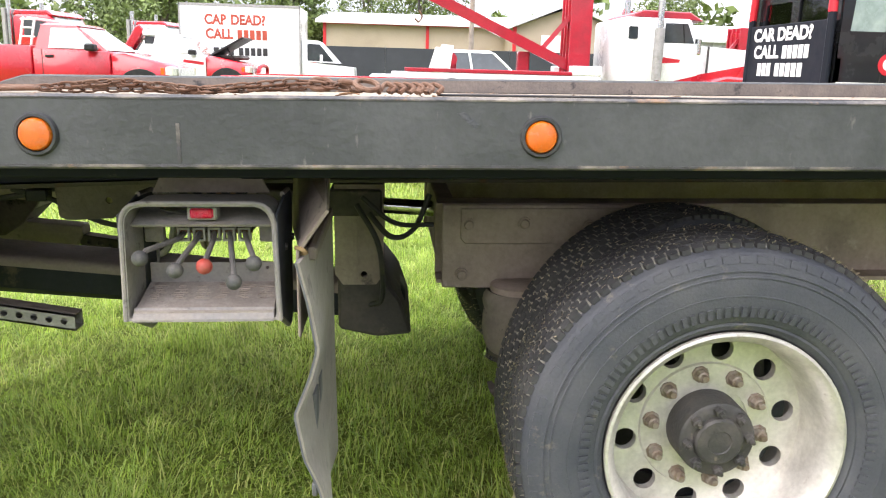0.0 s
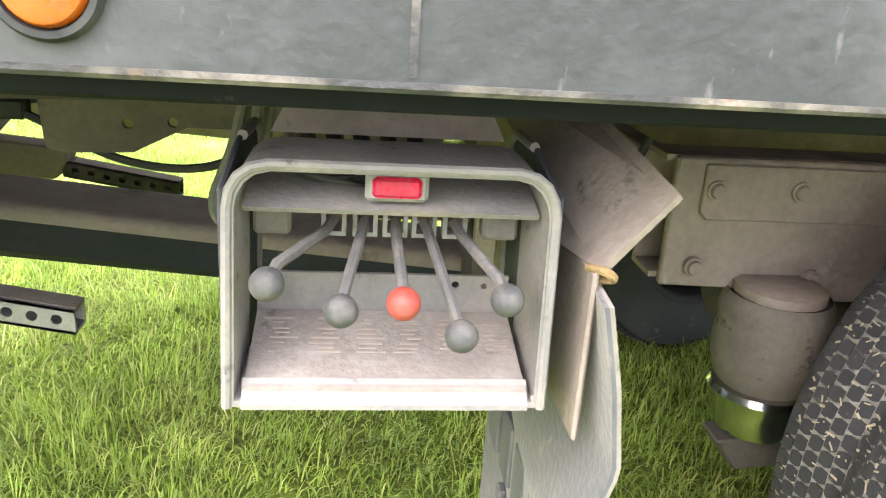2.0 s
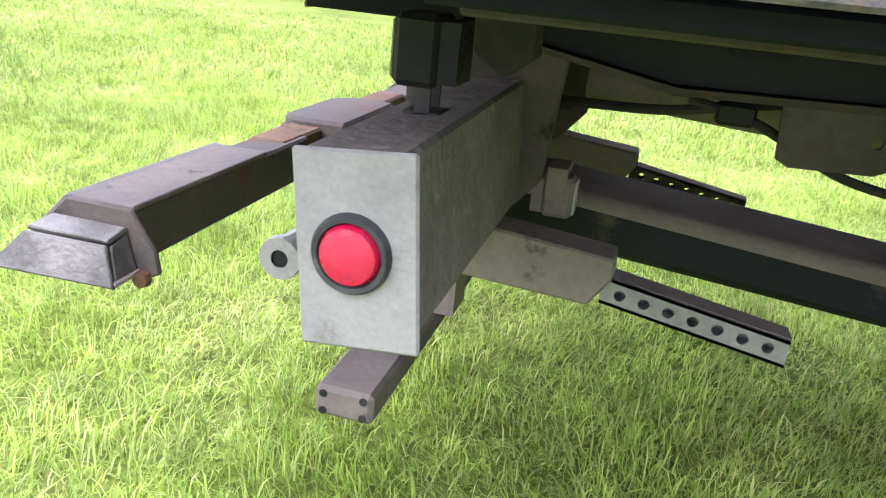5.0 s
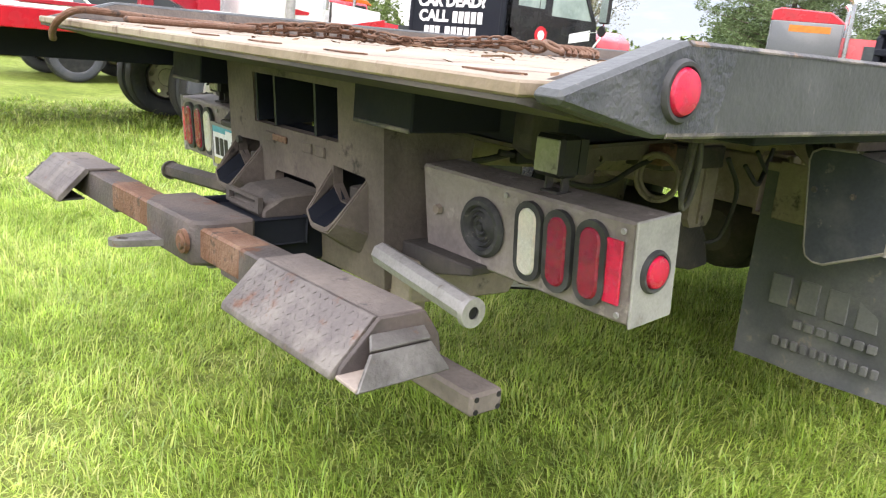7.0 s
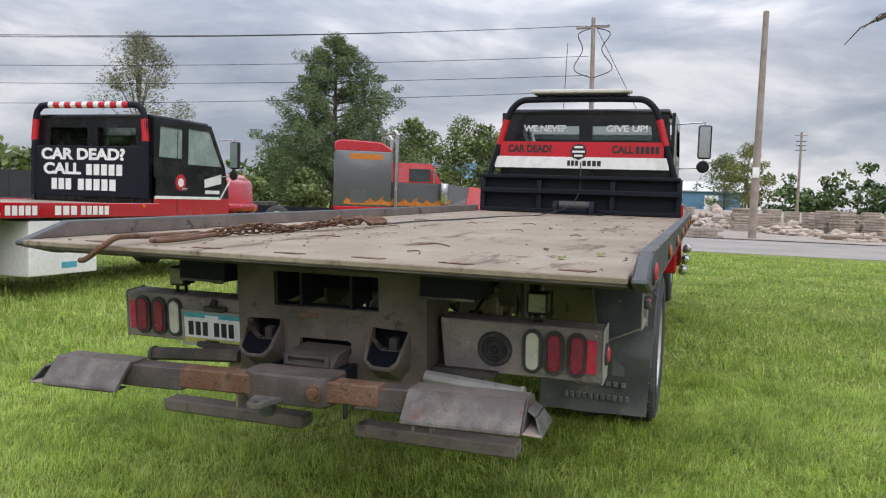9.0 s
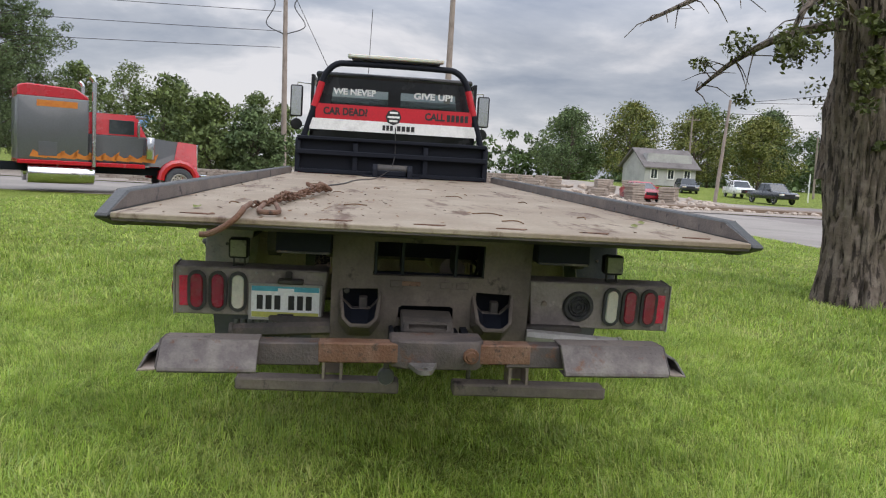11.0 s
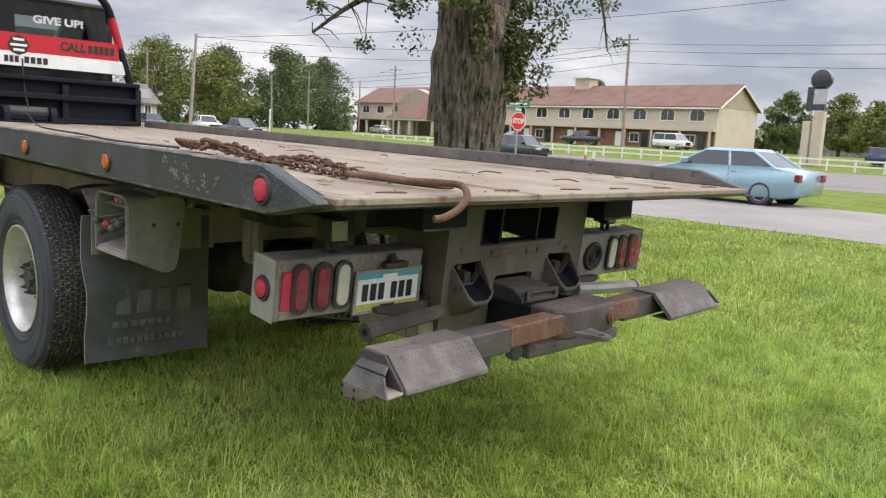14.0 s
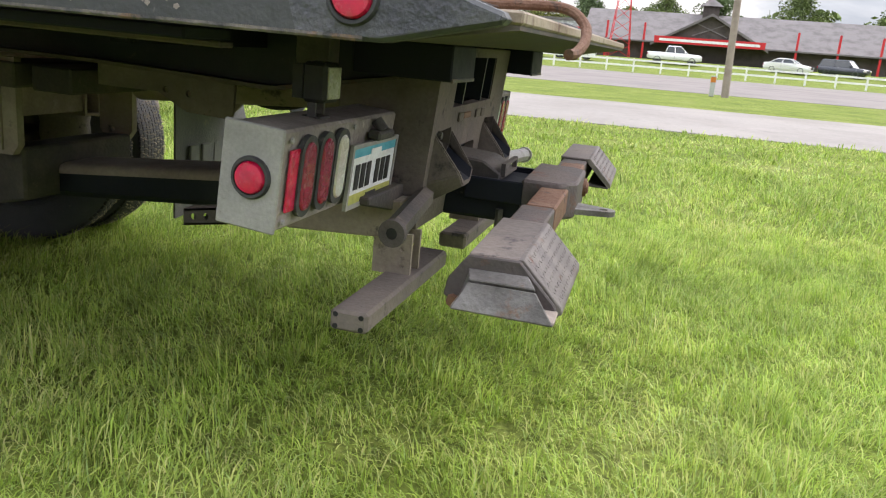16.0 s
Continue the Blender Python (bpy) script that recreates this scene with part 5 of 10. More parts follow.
def sidewall_teeth(R, r0, r1, z0, z1, count):
    """Short radial ribs moulded in a ring."""
    bm = bmesh.new()
    for k in range(count):
        a = 2 * math.pi * k / count
        d = 0.30 * 2 * math.pi / count
        lo, hi = [], []
        for t, r, z in ((a - d, r0, z0), (a + d, r0, z0), (a + d, r1, z1), (a - d, r1, z1)):
            lo.append(bm.verts.new((r * math.cos(t), r * math.sin(t), z - 0.004)))
            hi.append(bm.verts.new((r * math.cos(t), r * math.sin(t), z + 0.0035)))
        bm.faces.new(hi)
        for j in range(4):
            bm.faces.new((lo[j], lo[(j + 1) % 4], hi[(j + 1) % 4], hi[j]))
    return bm


def dual_rim(parent, m):
    """A deep alloy wheel: outer lip, barrel, disc with ten hand holes, long hub and nuts; +z looks out."""
    rim = part("rim", lathe([(0.262, -0.23), (0.262, -0.15), (0.266, -0.05), (0.272, -0.02), (0.288, -0.004), (0.294, 0.004), (0.293, 0.012), (0.286, 0.014), (0.279, 0.006), (0.264, -0.012), (0.256, -0.05), (0.250, -0.135)], None, 64), M_ALU, parent, "polished alloy rim with ten hand holes", m=m)
    bm = bmesh.new()
    holes = [ring_pts(0.205 * math.cos(2 * math.pi * k / 10 + 0.15), 0.205 * math.sin(2 * math.pi * k / 10 + 0.15), 0.029, 18) for k in range(10)]
    add_slab_with_holes(bm, ring_pts(0, 0, 0.254, 56), holes, "z", -0.150, -0.128)
    disc = part("wheel_disc", bm, M_ALU, rim)
    part("nut_land", lathe([(0.170, -0.128), (0.166, -0.122), (0.112, -0.121), (0.112, -0.128)], None, 48), M_ALU, rim)
    hub = part("hub", lathe([(0.116, -0.128), (0.114, -0.118), (0.098, -0.112), (0.096, -0.020), (0.094, -0.012), (0.088, -0.008), (0.062, -0.007), (0.060, 0.002), (0.054, 0.007), (0.030, 0.008), (0.028, 0.005), (0.0, 0.005)], None, 40), M_HUB, rim, "greasy black hub with a bolted end cap", m=Matrix.Translation((0, 0, -0.034)))
    for k in range(8):
        a = 2 * math.pi * k / 8 + 0.2
        part("cap_bolt", lathe([(0.0, 0.024), (0.005, 0.024), (0.006, 0.022), (0.006, 0.010), (0.0115, 0.009), (0.0125, 0.007), (0.0125, -0.006), (0.016, -0.007), (0.016, -0.010)], Matrix.Translation((0.077 * math.cos(a), 0.077 * math.sin(a), -0.034)), 6), M_HUB, rim)
    for k in range(10):
        a = 2 * math.pi * k / 10 + 0.15 + math.pi / 10
        part("lug_nut", lathe([(0.0, -0.082), (0.008, -0.082), (0.010, -0.086), (0.010, -0.094), (0.0145, -0.096), (0.0165, -0.102), (0.0165, -0.116), (0.022, -0.117), (0.022, -0.122)], Matrix.Translation((0.142 * math.cos(a), 0.142 * math.sin(a), 0)), 8), M_NUT, rim, "rusty lug nut on its stud")
    return rim


def road_wheel(parent, x, y, z, side, R=0.515, half=0.135, rim=0.290, alloy=True, seed=0):
    """One wheel; side is -1 where its face looks to the right of the vehicle."""
    m = Matrix.Translation((x, y, z)) @ pose(0, 0, 0, -90 * side, 0, 0) @ pose(0, 0, 0, 0, 0, 37 * seed)
    wheel = part("wheel", tyre_mesh(R, half, rim), M_TYRE, parent, "black dusty truck tyre on its wheel", m=m)
    part("tread", tread_mesh(R, half), M_TREAD, wheel, smooth=None)["kind"] = "stuff"
    if seed == 1:
        groove_dust(wheel, R, half)
        part("straw", straw_mesh(R, half, 1500, seed), M_STRAW, wheel, "dry grass bits stuck in the tread", smooth=None)["kind"] = "stuff"
    if alloy:
        dual_rim(wheel, Matrix.Translation((0, 0, half * 0.80)))
    else:
        part("rim", lathe([(rim, half * 0.7), (rim - 0.02, half * 0.7), (rim - 0.03, 0.02), (0.16, 0.0), (0.10, 0.05), (0.0, 0.06)], None, 36), M_STEELWHEEL, wheel)
    part("rim_ribbing", sidewall_teeth(R, rim + 0.045, rim + 0.070, half * 0.955, half * 0.985, 110), M_TYRE, wheel, smooth=None)["kind"] = "stuff"
    part("shoulder_ribbing", sidewall_teeth(R, R - 0.052, R - 0.036, half * 0.935, half * 0.89, 74), M_TYRE, wheel, smooth=None)["kind"] = "stuff"
    for r, k in ((0.385, 1.0), (0.428, 0.995), (0.442, 0.985)):
        part("sidewall_rib", lathe([(r - 0.003, half * (k - 0.01)), (r - 0.0015, half * (k + 0.009)), (r + 0.0015, half * (k + 0.009)), (r + 0.003, half * (k - 0.01))], None, 72), M_TYRE, wheel)
    return wheel


for s in (-1, 1):
    road_wheel(truck, 0.04, s * 1.082, 0.497, s, R=0.512, half=0.132, seed=1)
    inner_wheel = part("wheel", tyre_mesh(0.512, 0.132, 0.29), M_TYRE, truck, "inner tyre of the dual pair", m=Matrix.Translation((0.04, s * 0.750, 0.497)) @ pose(0, 0, 0, -90 * s, 0, 20))
    part("tread", tread_mesh(0.512, 0.132), M_TREAD, inner_wheel, smooth=None)["kind"] = "stuff"
    groove_dust(inner_wheel, 0.512, 0.132)
    part("straw", straw_mesh(0.512, 0.132, 1000, 9), M_STRAW, inner_wheel, "dry grass bits stuck in the tread", smooth=None)["kind"] = "stuff"
    part("rim", lathe([(0.29, 0.10), (0.262, 0.09), (0.25, 0.0), (0.10, -0.02), (0.0, -0.02)], None, 32), M_HUB, inner_wheel)
    # a hose fitting and bolts on the frame above the tyres
    fitting = part("hose_fitting", cyl((-0.30, s * 0.47, 0.885), (-0.20, s * 0.47, 0.905), 0.022, None, 8), M_FRAME, truck, "dust-covered hose fitting")
    part("fitting_nut", cyl((-0.275, s * 0.47, 0.890), (-0.245, s * 0.47, 0.896), 0.030, None, 6), M_FRAME, fitting)


# mud flaps, hung from slanting dusty plates
def flap(s):
    front, back = bmesh.new(), bmesh.new()
    ny, nz = 12, 40
    edge_z = (0.20, 0.30, 0.36, 0.425, 0.50, 0.61, 0.70, 0.765, 0.87, 0.985)
    edge_x = (-0.905, -0.895, -0.900, -0.918, -0.948, -0.966, -0.930, -0.912, -0.928, -0.955)
    for bm, off in ((front, 0.005), (back, -0.005)):
        grid = []
        for j in range(nz + 1):
            z = 0.265 + (0.965 - 0.265) * j / nz
            row = []
            for i in range(ny + 1):
                y = 0.60 + (0.595 + 0.03 * j / nz) * i / ny
                k = (i / ny) ** 2
                x = -0.925 + k * (float(np.interp(z, edge_z, edge_x)) + 0.925) + 0.010 * math.sin(i * 0.8) * (1 - j / nz) * (1 - k)
                row.append(bm.verts.new((x + off, s * y, z)))
            grid.append(row)
        for j in range(nz):
            for i in range(ny):
                bm.faces.new((grid[j][i], grid[j][i + 1], grid[j + 1][i + 1], grid[j + 1][i]))
        rim = [e for e in bm.edges if e.is_boundary]
        got = bmesh.ops.extrude_edge_only(bm, edges=rim)
        for v in [g for g in got["geom"] if isinstance(g, bmesh.types.BMVert)]:
            v.co.x -= off
    f = part("mud_flap", back, M_FLAPEDGE, truck, "black rubber mud flap with raised lettering as bars")
    part("mud_crust", front, M_FLAPDUST, f, "crust of pale dried mud")
    rows = [(0.70 + 0.10 * k, 0.77 + 0.10 * k, 0.49, 0.60) for k in range(4)] + [(0.80 + 0.042 * k, 0.83 + 0.042 * k, 0.425, 0.455) for k in range(7)] + [(0.74 + 0.034 * k, 0.762 + 0.034 * k, 0.345, 0.378) for k in range(11)]
    for y0, y1, z0, z1 in rows:
        part("raised_bar", box(-0.946, -0.932, *sorted((s * y0, s * y1)), z0, z1, 0.003), M_FLAPBAR, f)
    part("flap_hanger", box(-0.957, -0.950, *sorted((s * 0.655, s * 1.185)), 0.785, 0.985, 0.003), M_DUSTY, truck, "olive-dusty plate above the flap")
    part("flap_clamp", box(-0.938, -0.918, *sorted((s * 0.60, s * 1.12)), 0.945, 0.975, 0.004), M_DUSTY, truck)
    bm = bmesh.new()
    q = [Vector((-1.02, s * 0.60, 1.135)), Vector((-0.90, s * 0.95, 1.115)), Vector((-0.885, s * 1.20, 1.074)), Vector((-0.948, s * 1.182, 0.984)), Vector((-1.01, s * 0.80, 0.965))]
    nrm = (q[1] - q[0]).cross(q[3] - q[0]).normalized() * 0.004
    lo, hi = [bm.verts.new(v - nrm) for v in q], [bm.verts.new(v + nrm) for v in q]
    bm.faces.new(lo), bm.faces.new(hi[::-1])
    for k in range(5):
        bm.faces.new((lo[k], hi[k], hi[(k + 1) % 5], lo[(k + 1) % 5]))
    part("splash_plate", bm, M_DUSTY, truck, "slanting dusty splash plate", smooth=None)
    part("rope_knot", tube(curve_pts([(-0.958, s * 1.165, 0.985), (-0.945, s * 1.188, 0.988), (-0.935, s * 1.182, 0.978), (-0.948, s * 1.165, 0.972)], 4), 0.005, 8), M_ROPE, truck)


flap(-1), flap(1)


# control boxes with five levers
def control_box(s):
    def Y(v):
        return s * v
    outer = [(-1.327, 0.824), (-1.322, 1.040), (-1.319, 1.058), (-1.311, 1.072), (-1.299, 1.081), (-1.282, 1.085), (-1.040, 1.085), (-1.023, 1.081), (-1.011, 1.072), (-1.003, 1.058), (-0.999, 1.040), (-0.993, 0.824)]
    inner = [(-1.319, 0.831), (-1.315, 1.040), (-1.312, 1.054), (-1.305, 1.066), (-1.295, 1.074), (-1.280, 1.078), (-1.042, 1.078), (-1.027, 1.074), (-1.017, 1.066), (-1.010, 1.054), (-1.006, 1.040), (-1.001, 0.831)]
    bm = bmesh.new()
    add_slab_with_holes(bm, outer, [inner], "y", *sorted((Y(1.05), Y(1.178))))
    cb = part("control_box", bm, M_CTRL, truck, "grey dusty control box with five lever knobs", m=Matrix.Translation((-0.002, 0, 0.0)))
    part("rim_lip", tube([(x, Y(1.178), z) for x, z in outer[:]], 0.0055, 8, False), M_CTRL, cb)
    part("label_plate", prism([(Y(1.172), 0.836), (Y(1.172), 0.844), (Y(1.042), 0.876), (Y(1.035), 0.872), (Y(1.035), 0.836)], "x", -1.310, -1.010), M_CTRLDUST, cb, "worn dusty label plate with unreadable lines")
    part("front_lip", prism([(Y(1.182), 0.823), (Y(1.182), 0.829), (Y(1.162), 0.850), (Y(1.158), 0.846), (Y(1.175), 0.823)], "x", -1.312, -1.008), M_CTRL, cb, "bright scuffed lower lip")
    lrow = random.Random(4)
    for k in range(6):
        for j in (0.42, 0.47, 0.53, 0.60, 0.66, 0.72, 0.80, 0.86):
            x, w = -1.280 + 0.049 * k + lrow.uniform(-0.006, 0.006), lrow.uniform(0.012, 0.036)
            y, z = 1.172 - 0.130 * j, 0.8445 + 0.032 * j
            part("label_bar", prism([(Y(y), z + 0.0010), (Y(y - 0.0012), z + 0.0018), (Y(y - 0.0012), z + 0.0008), (Y(y), z - 0.0004)], "x", x - w / 2, x + w / 2), M_DUSTY, cb)
    bm = bmesh.new()
    add_slab_with_holes(bm, [(-1.310, 0.868), (-1.010, 0.868), (-1.010, 0.921), (-1.310, 0.921)], [ring_pts(-1.075, 0.909, 0.005, 10), ring_pts(-1.04, 0.908, 0.004, 10)], "y", *sorted((Y(1.030), Y(1.036))))
    part("back_panel", bm, M_CTRL, cb)
    part("shelf", prism([(Y(1.145), 1.028), (Y(1.150), 1.034), (Y(1.02), 1.066), (Y(1.01), 1.060)], "x", -1.311, -1.009), M_CTRL, cb)
    for x in (-1.300, -1.040):
        part("side_tab", box(x - 0.012, x + 0.030, *sorted((Y(1.03), Y(1.06))), 0.975, 1.03, 0.004), M_CTRL, cb)
    lamp = part("control_lamp", box(-1.190, -1.126, *sorted((Y(1.110), Y(1.150))), 1.043, 1.074, 0.004), M_GALV, cb)
    part("lamp_lens", box(-1.183, -1.133, *sorted((Y(1.148), Y(1.155))), 1.048, 1.070, 0.004), M_LREDSIDE, lamp, "red rectangular lamp lens")
    part("wire", tube(curve_pts([(-1.19, Y(1.11), 1.05), (-1.23, Y(1.12), 1.058), (-1.255, Y(1.11), 1.062), (-1.24, Y(1.10), 1.052), (-1.20, Y(1.10), 1.056)], 5), 0.003, 6), M_CABLE, cb)
    part("valve_block", box(-1.240, -1.075, *sorted((Y(0.95), Y(1.01))), 0.985, 1.035, 0.006), M_HUB, cb)
    knobs = ((-1.222, -1.283, 0.969, M_KNOBGREY), (-1.187, -1.211, 0.942, M_KNOBGREY), (-1.153, -1.149, 0.951, M_KNOBRED), (-1.120, -1.088, 0.916, M_KNOBGREY), (-1.085, -1.044, 0.957, M_KNOBGREY))
    for px, kx, kz, mat in knobs:
        fork = bmesh.new()
        add_slab_with_holes(fork, [(px - 0.014, 0.978), (px + 0.014, 0.978), (px + 0.014, 1.010), (px - 0.014, 1.010)], [[(px - 0.009, 0.983), (px + 0.009, 0.983), (px + 0.009, 1.005), (px - 0.009, 1.005)]], "y", *sorted((Y(1.048), Y(1.066))))
        part("fork", fork, M_GALV, cb, smooth=None)
        part("fork_pin", cyl((px - 0.018, Y(1.056), 1.000), (px + 0.018, Y(1.056), 1.000), 0.0035, None, 8), M_RUST, cb)
        lever = part("lever", tube([(px, Y(1.056), 0.996), (px + 0.15 * (kx - px), Y(1.074), 0.986), (kx - 0.12 * (kx - px), Y(1.170), kz + 0.012), (kx, Y(1.190), kz)], 0.0064, 8), M_LEVER, cb)
        part("knob", lathe([(0.0, 0.019), (0.008, 0.0175), (0.0145, 0.012), (0.0175, 0.003), (0.0168, -0.005), (0.012, -0.014), (0.0085, -0.022), (0.007, -0.027), (0.0, -0.027)], Matrix.Translation((kx, Y(1.192), kz)) @ pose(0, 0, 0, -80 * s, 0, 0), 20), mat, lever, "faded red ball knob" if mat is M_KNOBRED else "dusty grey ball knob")
    # hanger sheet up to the deck, and hoses behind
    part("hanger_sheet", prism([(-1.295, 1.086), (-1.03, 1.086), (-1.07, 1.165), (-1.255, 1.165)], "y", *sorted((Y(1.02), Y(1.03)))), M_DUSTY, cb)
    for k in range(5):
        x = -1.245 + 0.035 * k
        part("hose", tube(curve_pts([(x, Y(0.955), 1.0), (x - 0.01, Y(0.91), 1.03), (x - 0.02, Y(0.885), 1.08), (x - 0.01, Y(0.87), 1.13)], 6), 0.011, 8), M_CABLE, cb, "dusty hydraulic hose")
    # deep end plates with rounded corners and a turned edge
    edge = [(1.176, 1.060), (1.050, 1.085), (0.955, 1.082), (0.930, 1.068), (0.925, 1.045), (0.958, 0.802), (0.968, 0.774), (0.990, 0.762), (1.020, 0.762), (1.176, 0.838)]
    for x, out in ((-1.325, -1), (-0.998, 1)):
        slant = 0.02 if out < 0 else 0.0
        bm = prism([(Y(a), b) for a, b in edge], "x", *sorted((x, x + out * 0.006)), 0.002)
        for v in bm.verts:
            v.co.x += slant * (1.176 - abs(v.co.y))
        # left box takes the paler grey, painting in the light on its ends
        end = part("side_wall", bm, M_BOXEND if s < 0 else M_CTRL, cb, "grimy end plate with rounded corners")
        part("turned_edge", tube([(x + slant * (1.176 - a), Y(a), b) for a, b in edge[1:9]] + [(x, Y(1.176), 0.834)], 0.006, 8), M_CTRL, end)
        for a in (0.955, 1.065):
            part("end_bolt", lathe([(0.0, 0.006), (0.008, 0.006), (0.010, 0.0)], Matrix.Translation((x + slant * (1.176 - a) + out * 0.006, Y(a), 0.966)) @ pose(0, 0, 0, 0, 90 * out, 0), 8), M_HUB, end)


control_box(-1), control_box(1)

# cables under the deck
for pts, r in (([(-1.95, -0.30, 0.98), (-1.83, -0.32, 0.955), (-1.66, -0.34, 0.88), (-1.5, -0.35, 0.87), (-1.35, -0.36, 0.93), (-1.2, -0.4, 0.99)], 0.009),
               ([(-2.2, -0.2, 0.93), (-2.0, -0.25, 0.945), (-1.86, -0.28, 0.975), (-1.7, -0.25, 1.0)], 0.010),
               ([(-0.82, -0.45, 0.93), (-0.75, -0.47, 0.86), (-0.68, -0.45, 0.88), (-0.63, -0.45, 0.99)], 0.009),
               ([(-0.86, -0.4, 0.95), (-0.79, -0.42, 0.82), (-0.78, -0.38, 0.64), (-0.82, -0.34, 0.60)], 0.009),
               ([(-0.84, -0.5, 0.99), (-0.74, -0.5, 0.91), (-0.62, -0.48, 0.90)], 0.008),
               ([(-1.37, -0.58, 1.12), (-1.40, -0.59, 0.98), (-1.435, -0.60, 0.88), (-1.42, -0.60, 0.838), (-1.385, -0.60, 0.87), (-1.365, -0.60, 0.98), (-1.36, -0.58, 1.12)], 0.009),
               ([(-1.36, -0.56, 1.12), (-1.385, -0.57, 1.0), (-1.415, -0.58, 0.90), (-1.39, -0.58, 0.87), (-1.36, -0.58, 0.92), (-1.33, -0.56, 1.12)], 0.009)):
    part("cable", tube(curve_pts(pts, 7), r, 8), M_LEVER if pts[0][0] > -1.5 and pts[0][0] < -1.3 else M_CABLE, truck)
jb = part("junction_box", box(-1.30, -1.22, -0.42, -0.31, 0.935, 1.01, 0.008), M_RUST, truck, "faded red junction box under the deck")
for k in range(2):
    part("coiled_cable", tube([(-1.31 - 0.012 * k, -0.42 + (0.075 + 0.010 * k) * math.cos(a), 0.90 + (0.070 + 0.010 * k) * math.sin(a)) for a in [2 * math.pi * j / 20 for j in range(20)]], 0.008, 8, True), M_DUSTY, jb, "dusty coil of cable")
part("cable_clip", box(-1.90, -1.83, -0.33, -0.29, 0.945, 0.985, 0.006), M_PLASTIC, truck)


# ---- headboard, light bar, winch and cab of the tow truck ----
CY = 0.012
head = part("headboard", box(4.06, 4.12, CY - 1.16, CY + 1.16, 1.25, 1.67, 0.01), M_BLACK, truck, "black steel headboard with two cross rails")
for z0, z1, x0 in ((1.655, 1.70, 3.97), (1.475, 1.535, 3.95), (1.25, 1.30, 3.97)):
    part("head_rail", box(x0, 4.06, CY - 1.17, CY + 1.17, z0, z1, 0.008), M_BLACK, head)
for y in (-1.17, -0.42, 0.45, 1.15):
    part("head_post", prism([(4.06, 1.25), (3.99, 1.25), (3.99, 1.63), (4.06, 1.68)], "y", CY + y - 0.02, CY + y + 0.04, 0.004), M_BLACK, head)
arch = [(4.06, CY + d * y, z) for d, pts in ((1, ((1.10, 1.68), (0.985, 2.06), (0.90, 2.36), (0.83, 2.50), (0.72, 2.585), (0.55, 2.60))), (0, ((0, 2.605),)), (-1, ((0.55, 2.60), (0.72, 2.585), (0.83, 2.50), (0.90, 2.36), (0.985, 2.06), (1.10, 1.68)))) for y, z in pts]
hoop = part("light_hoop", tube(curve_pts(arch, 6), 0.038, 12), M_BLACK, truck, "black tubular hoop with red-taped sides")
for s in (-1, 1):
    part("red_tape", tube([(4.06, CY + s * 0.985, 2.06), (4.06, CY + s * 0.90, 2.36)], 0.041, 12), M_DECALRED, hoop)
bar = part("light_bar", box(3.98, 4.14, CY - 0.575, CY + 0.60, 2.665, 2.712, 0.012), M_LCLEAR, truck, "long flat amber and clear beacon bar")
part("bar_base", box(4, 4.12, CY - 0.53, CY + 0.55, 2.645, 2.665, 0.004), M_PLASTIC, bar)
for y in (-0.35, 0.37):
    part("bar_foot", box(4.03, 4.09, CY + y - 0.03, CY + y + 0.03, 2.615, 2.646), M_PLASTIC, bar)
part("whip_antenna", tube([(4.8, CY + 0.35, 2.5), (4.82, CY + 0.33, 3.4)], 0.004, 6), M_PLASTIC, truck)

# winch at the head of the deck
winch = part("winch", box(3.75, 3.94, CY - 0.17, CY + 0.20, 1.262, 1.33, 0.01), M_BLACK, truck, "black drum winch bolted to the deck")
for y in (-0.24, 0.18):
    part("winch_cheek", prism([(3.7, 1.246), (3.98, 1.246), (3.98, 1.36), (3.92, 1.40), (3.76, 1.40), (3.7, 1.34)], "y", CY + y, CY + y + 0.06, 0.008), M_BLACK, winch)
part("winch_drum", cyl((3.84, CY - 0.18, 1.345), (3.84, CY + 0.18, 1.345), 0.055, None, 20), M_HUB, winch)
part("winch_foot", box(3.68, 4.0, CY - 0.34, CY + 0.36, 1.2465, 1.262, 0.003), M_BLACK, winch)
part("winch_rope", tube(curve_pts([(3.8, CY, 1.39), (4, CY - 0.03, 1.55), (4.03, CY - 0.02, 1.86)], 5), 0.007, 6), M_CABLE, winch)

# banner that is stretched across the hoop
flag = part("banner_red", box(4.035, 4.041, CY - 0.965, CY + 0.965, 1.921, 2.100), M_DECALRED, truck, "red banner panel with dark lettering")
part("banner_white", box(4.035, 4.041, CY - 1.03, CY + 1.03, 1.785, 1.921), M_DECALWHITE, flag, "white banner strip")
lettering("banner_text", "CAR DEAD?", 0.12, M_DECALBLACK, flag, facing(4.033, CY + 0.60, 2.011, "+x"), width=0.54, bold=0.005)
lettering("banner_text", "CALL", 0.12, M_DECALBLACK, flag, facing(4.033, CY - 0.50, 2.011, "+x"), width=0.25, bold=0.005)
for y0, y1, z0, z1, n in ((-0.65, -0.93, 1.969, 2.053, 5), (0.14, 0.0, 1.817, 1.879, 3), (-0.04, -0.27, 1.817, 1.879, 4)):
    for k in range(n):
        w = (y1 - y0) / n
        part("name_bar" if n == 5 else "number_bar", box(4.031, 4.035, *sorted((CY + y0 + w * k, CY + y0 + w * (k + 0.74))), z0, z1), M_DECALBLACK, flag)
part("emblem", lathe([(0.0, 0.004), (0.095, 0.004), (0.098, 0.0)], pose(4.033, CY + 0.01, 1.984, 0, -90, 0), 8), M_DECALBLACK, flag)
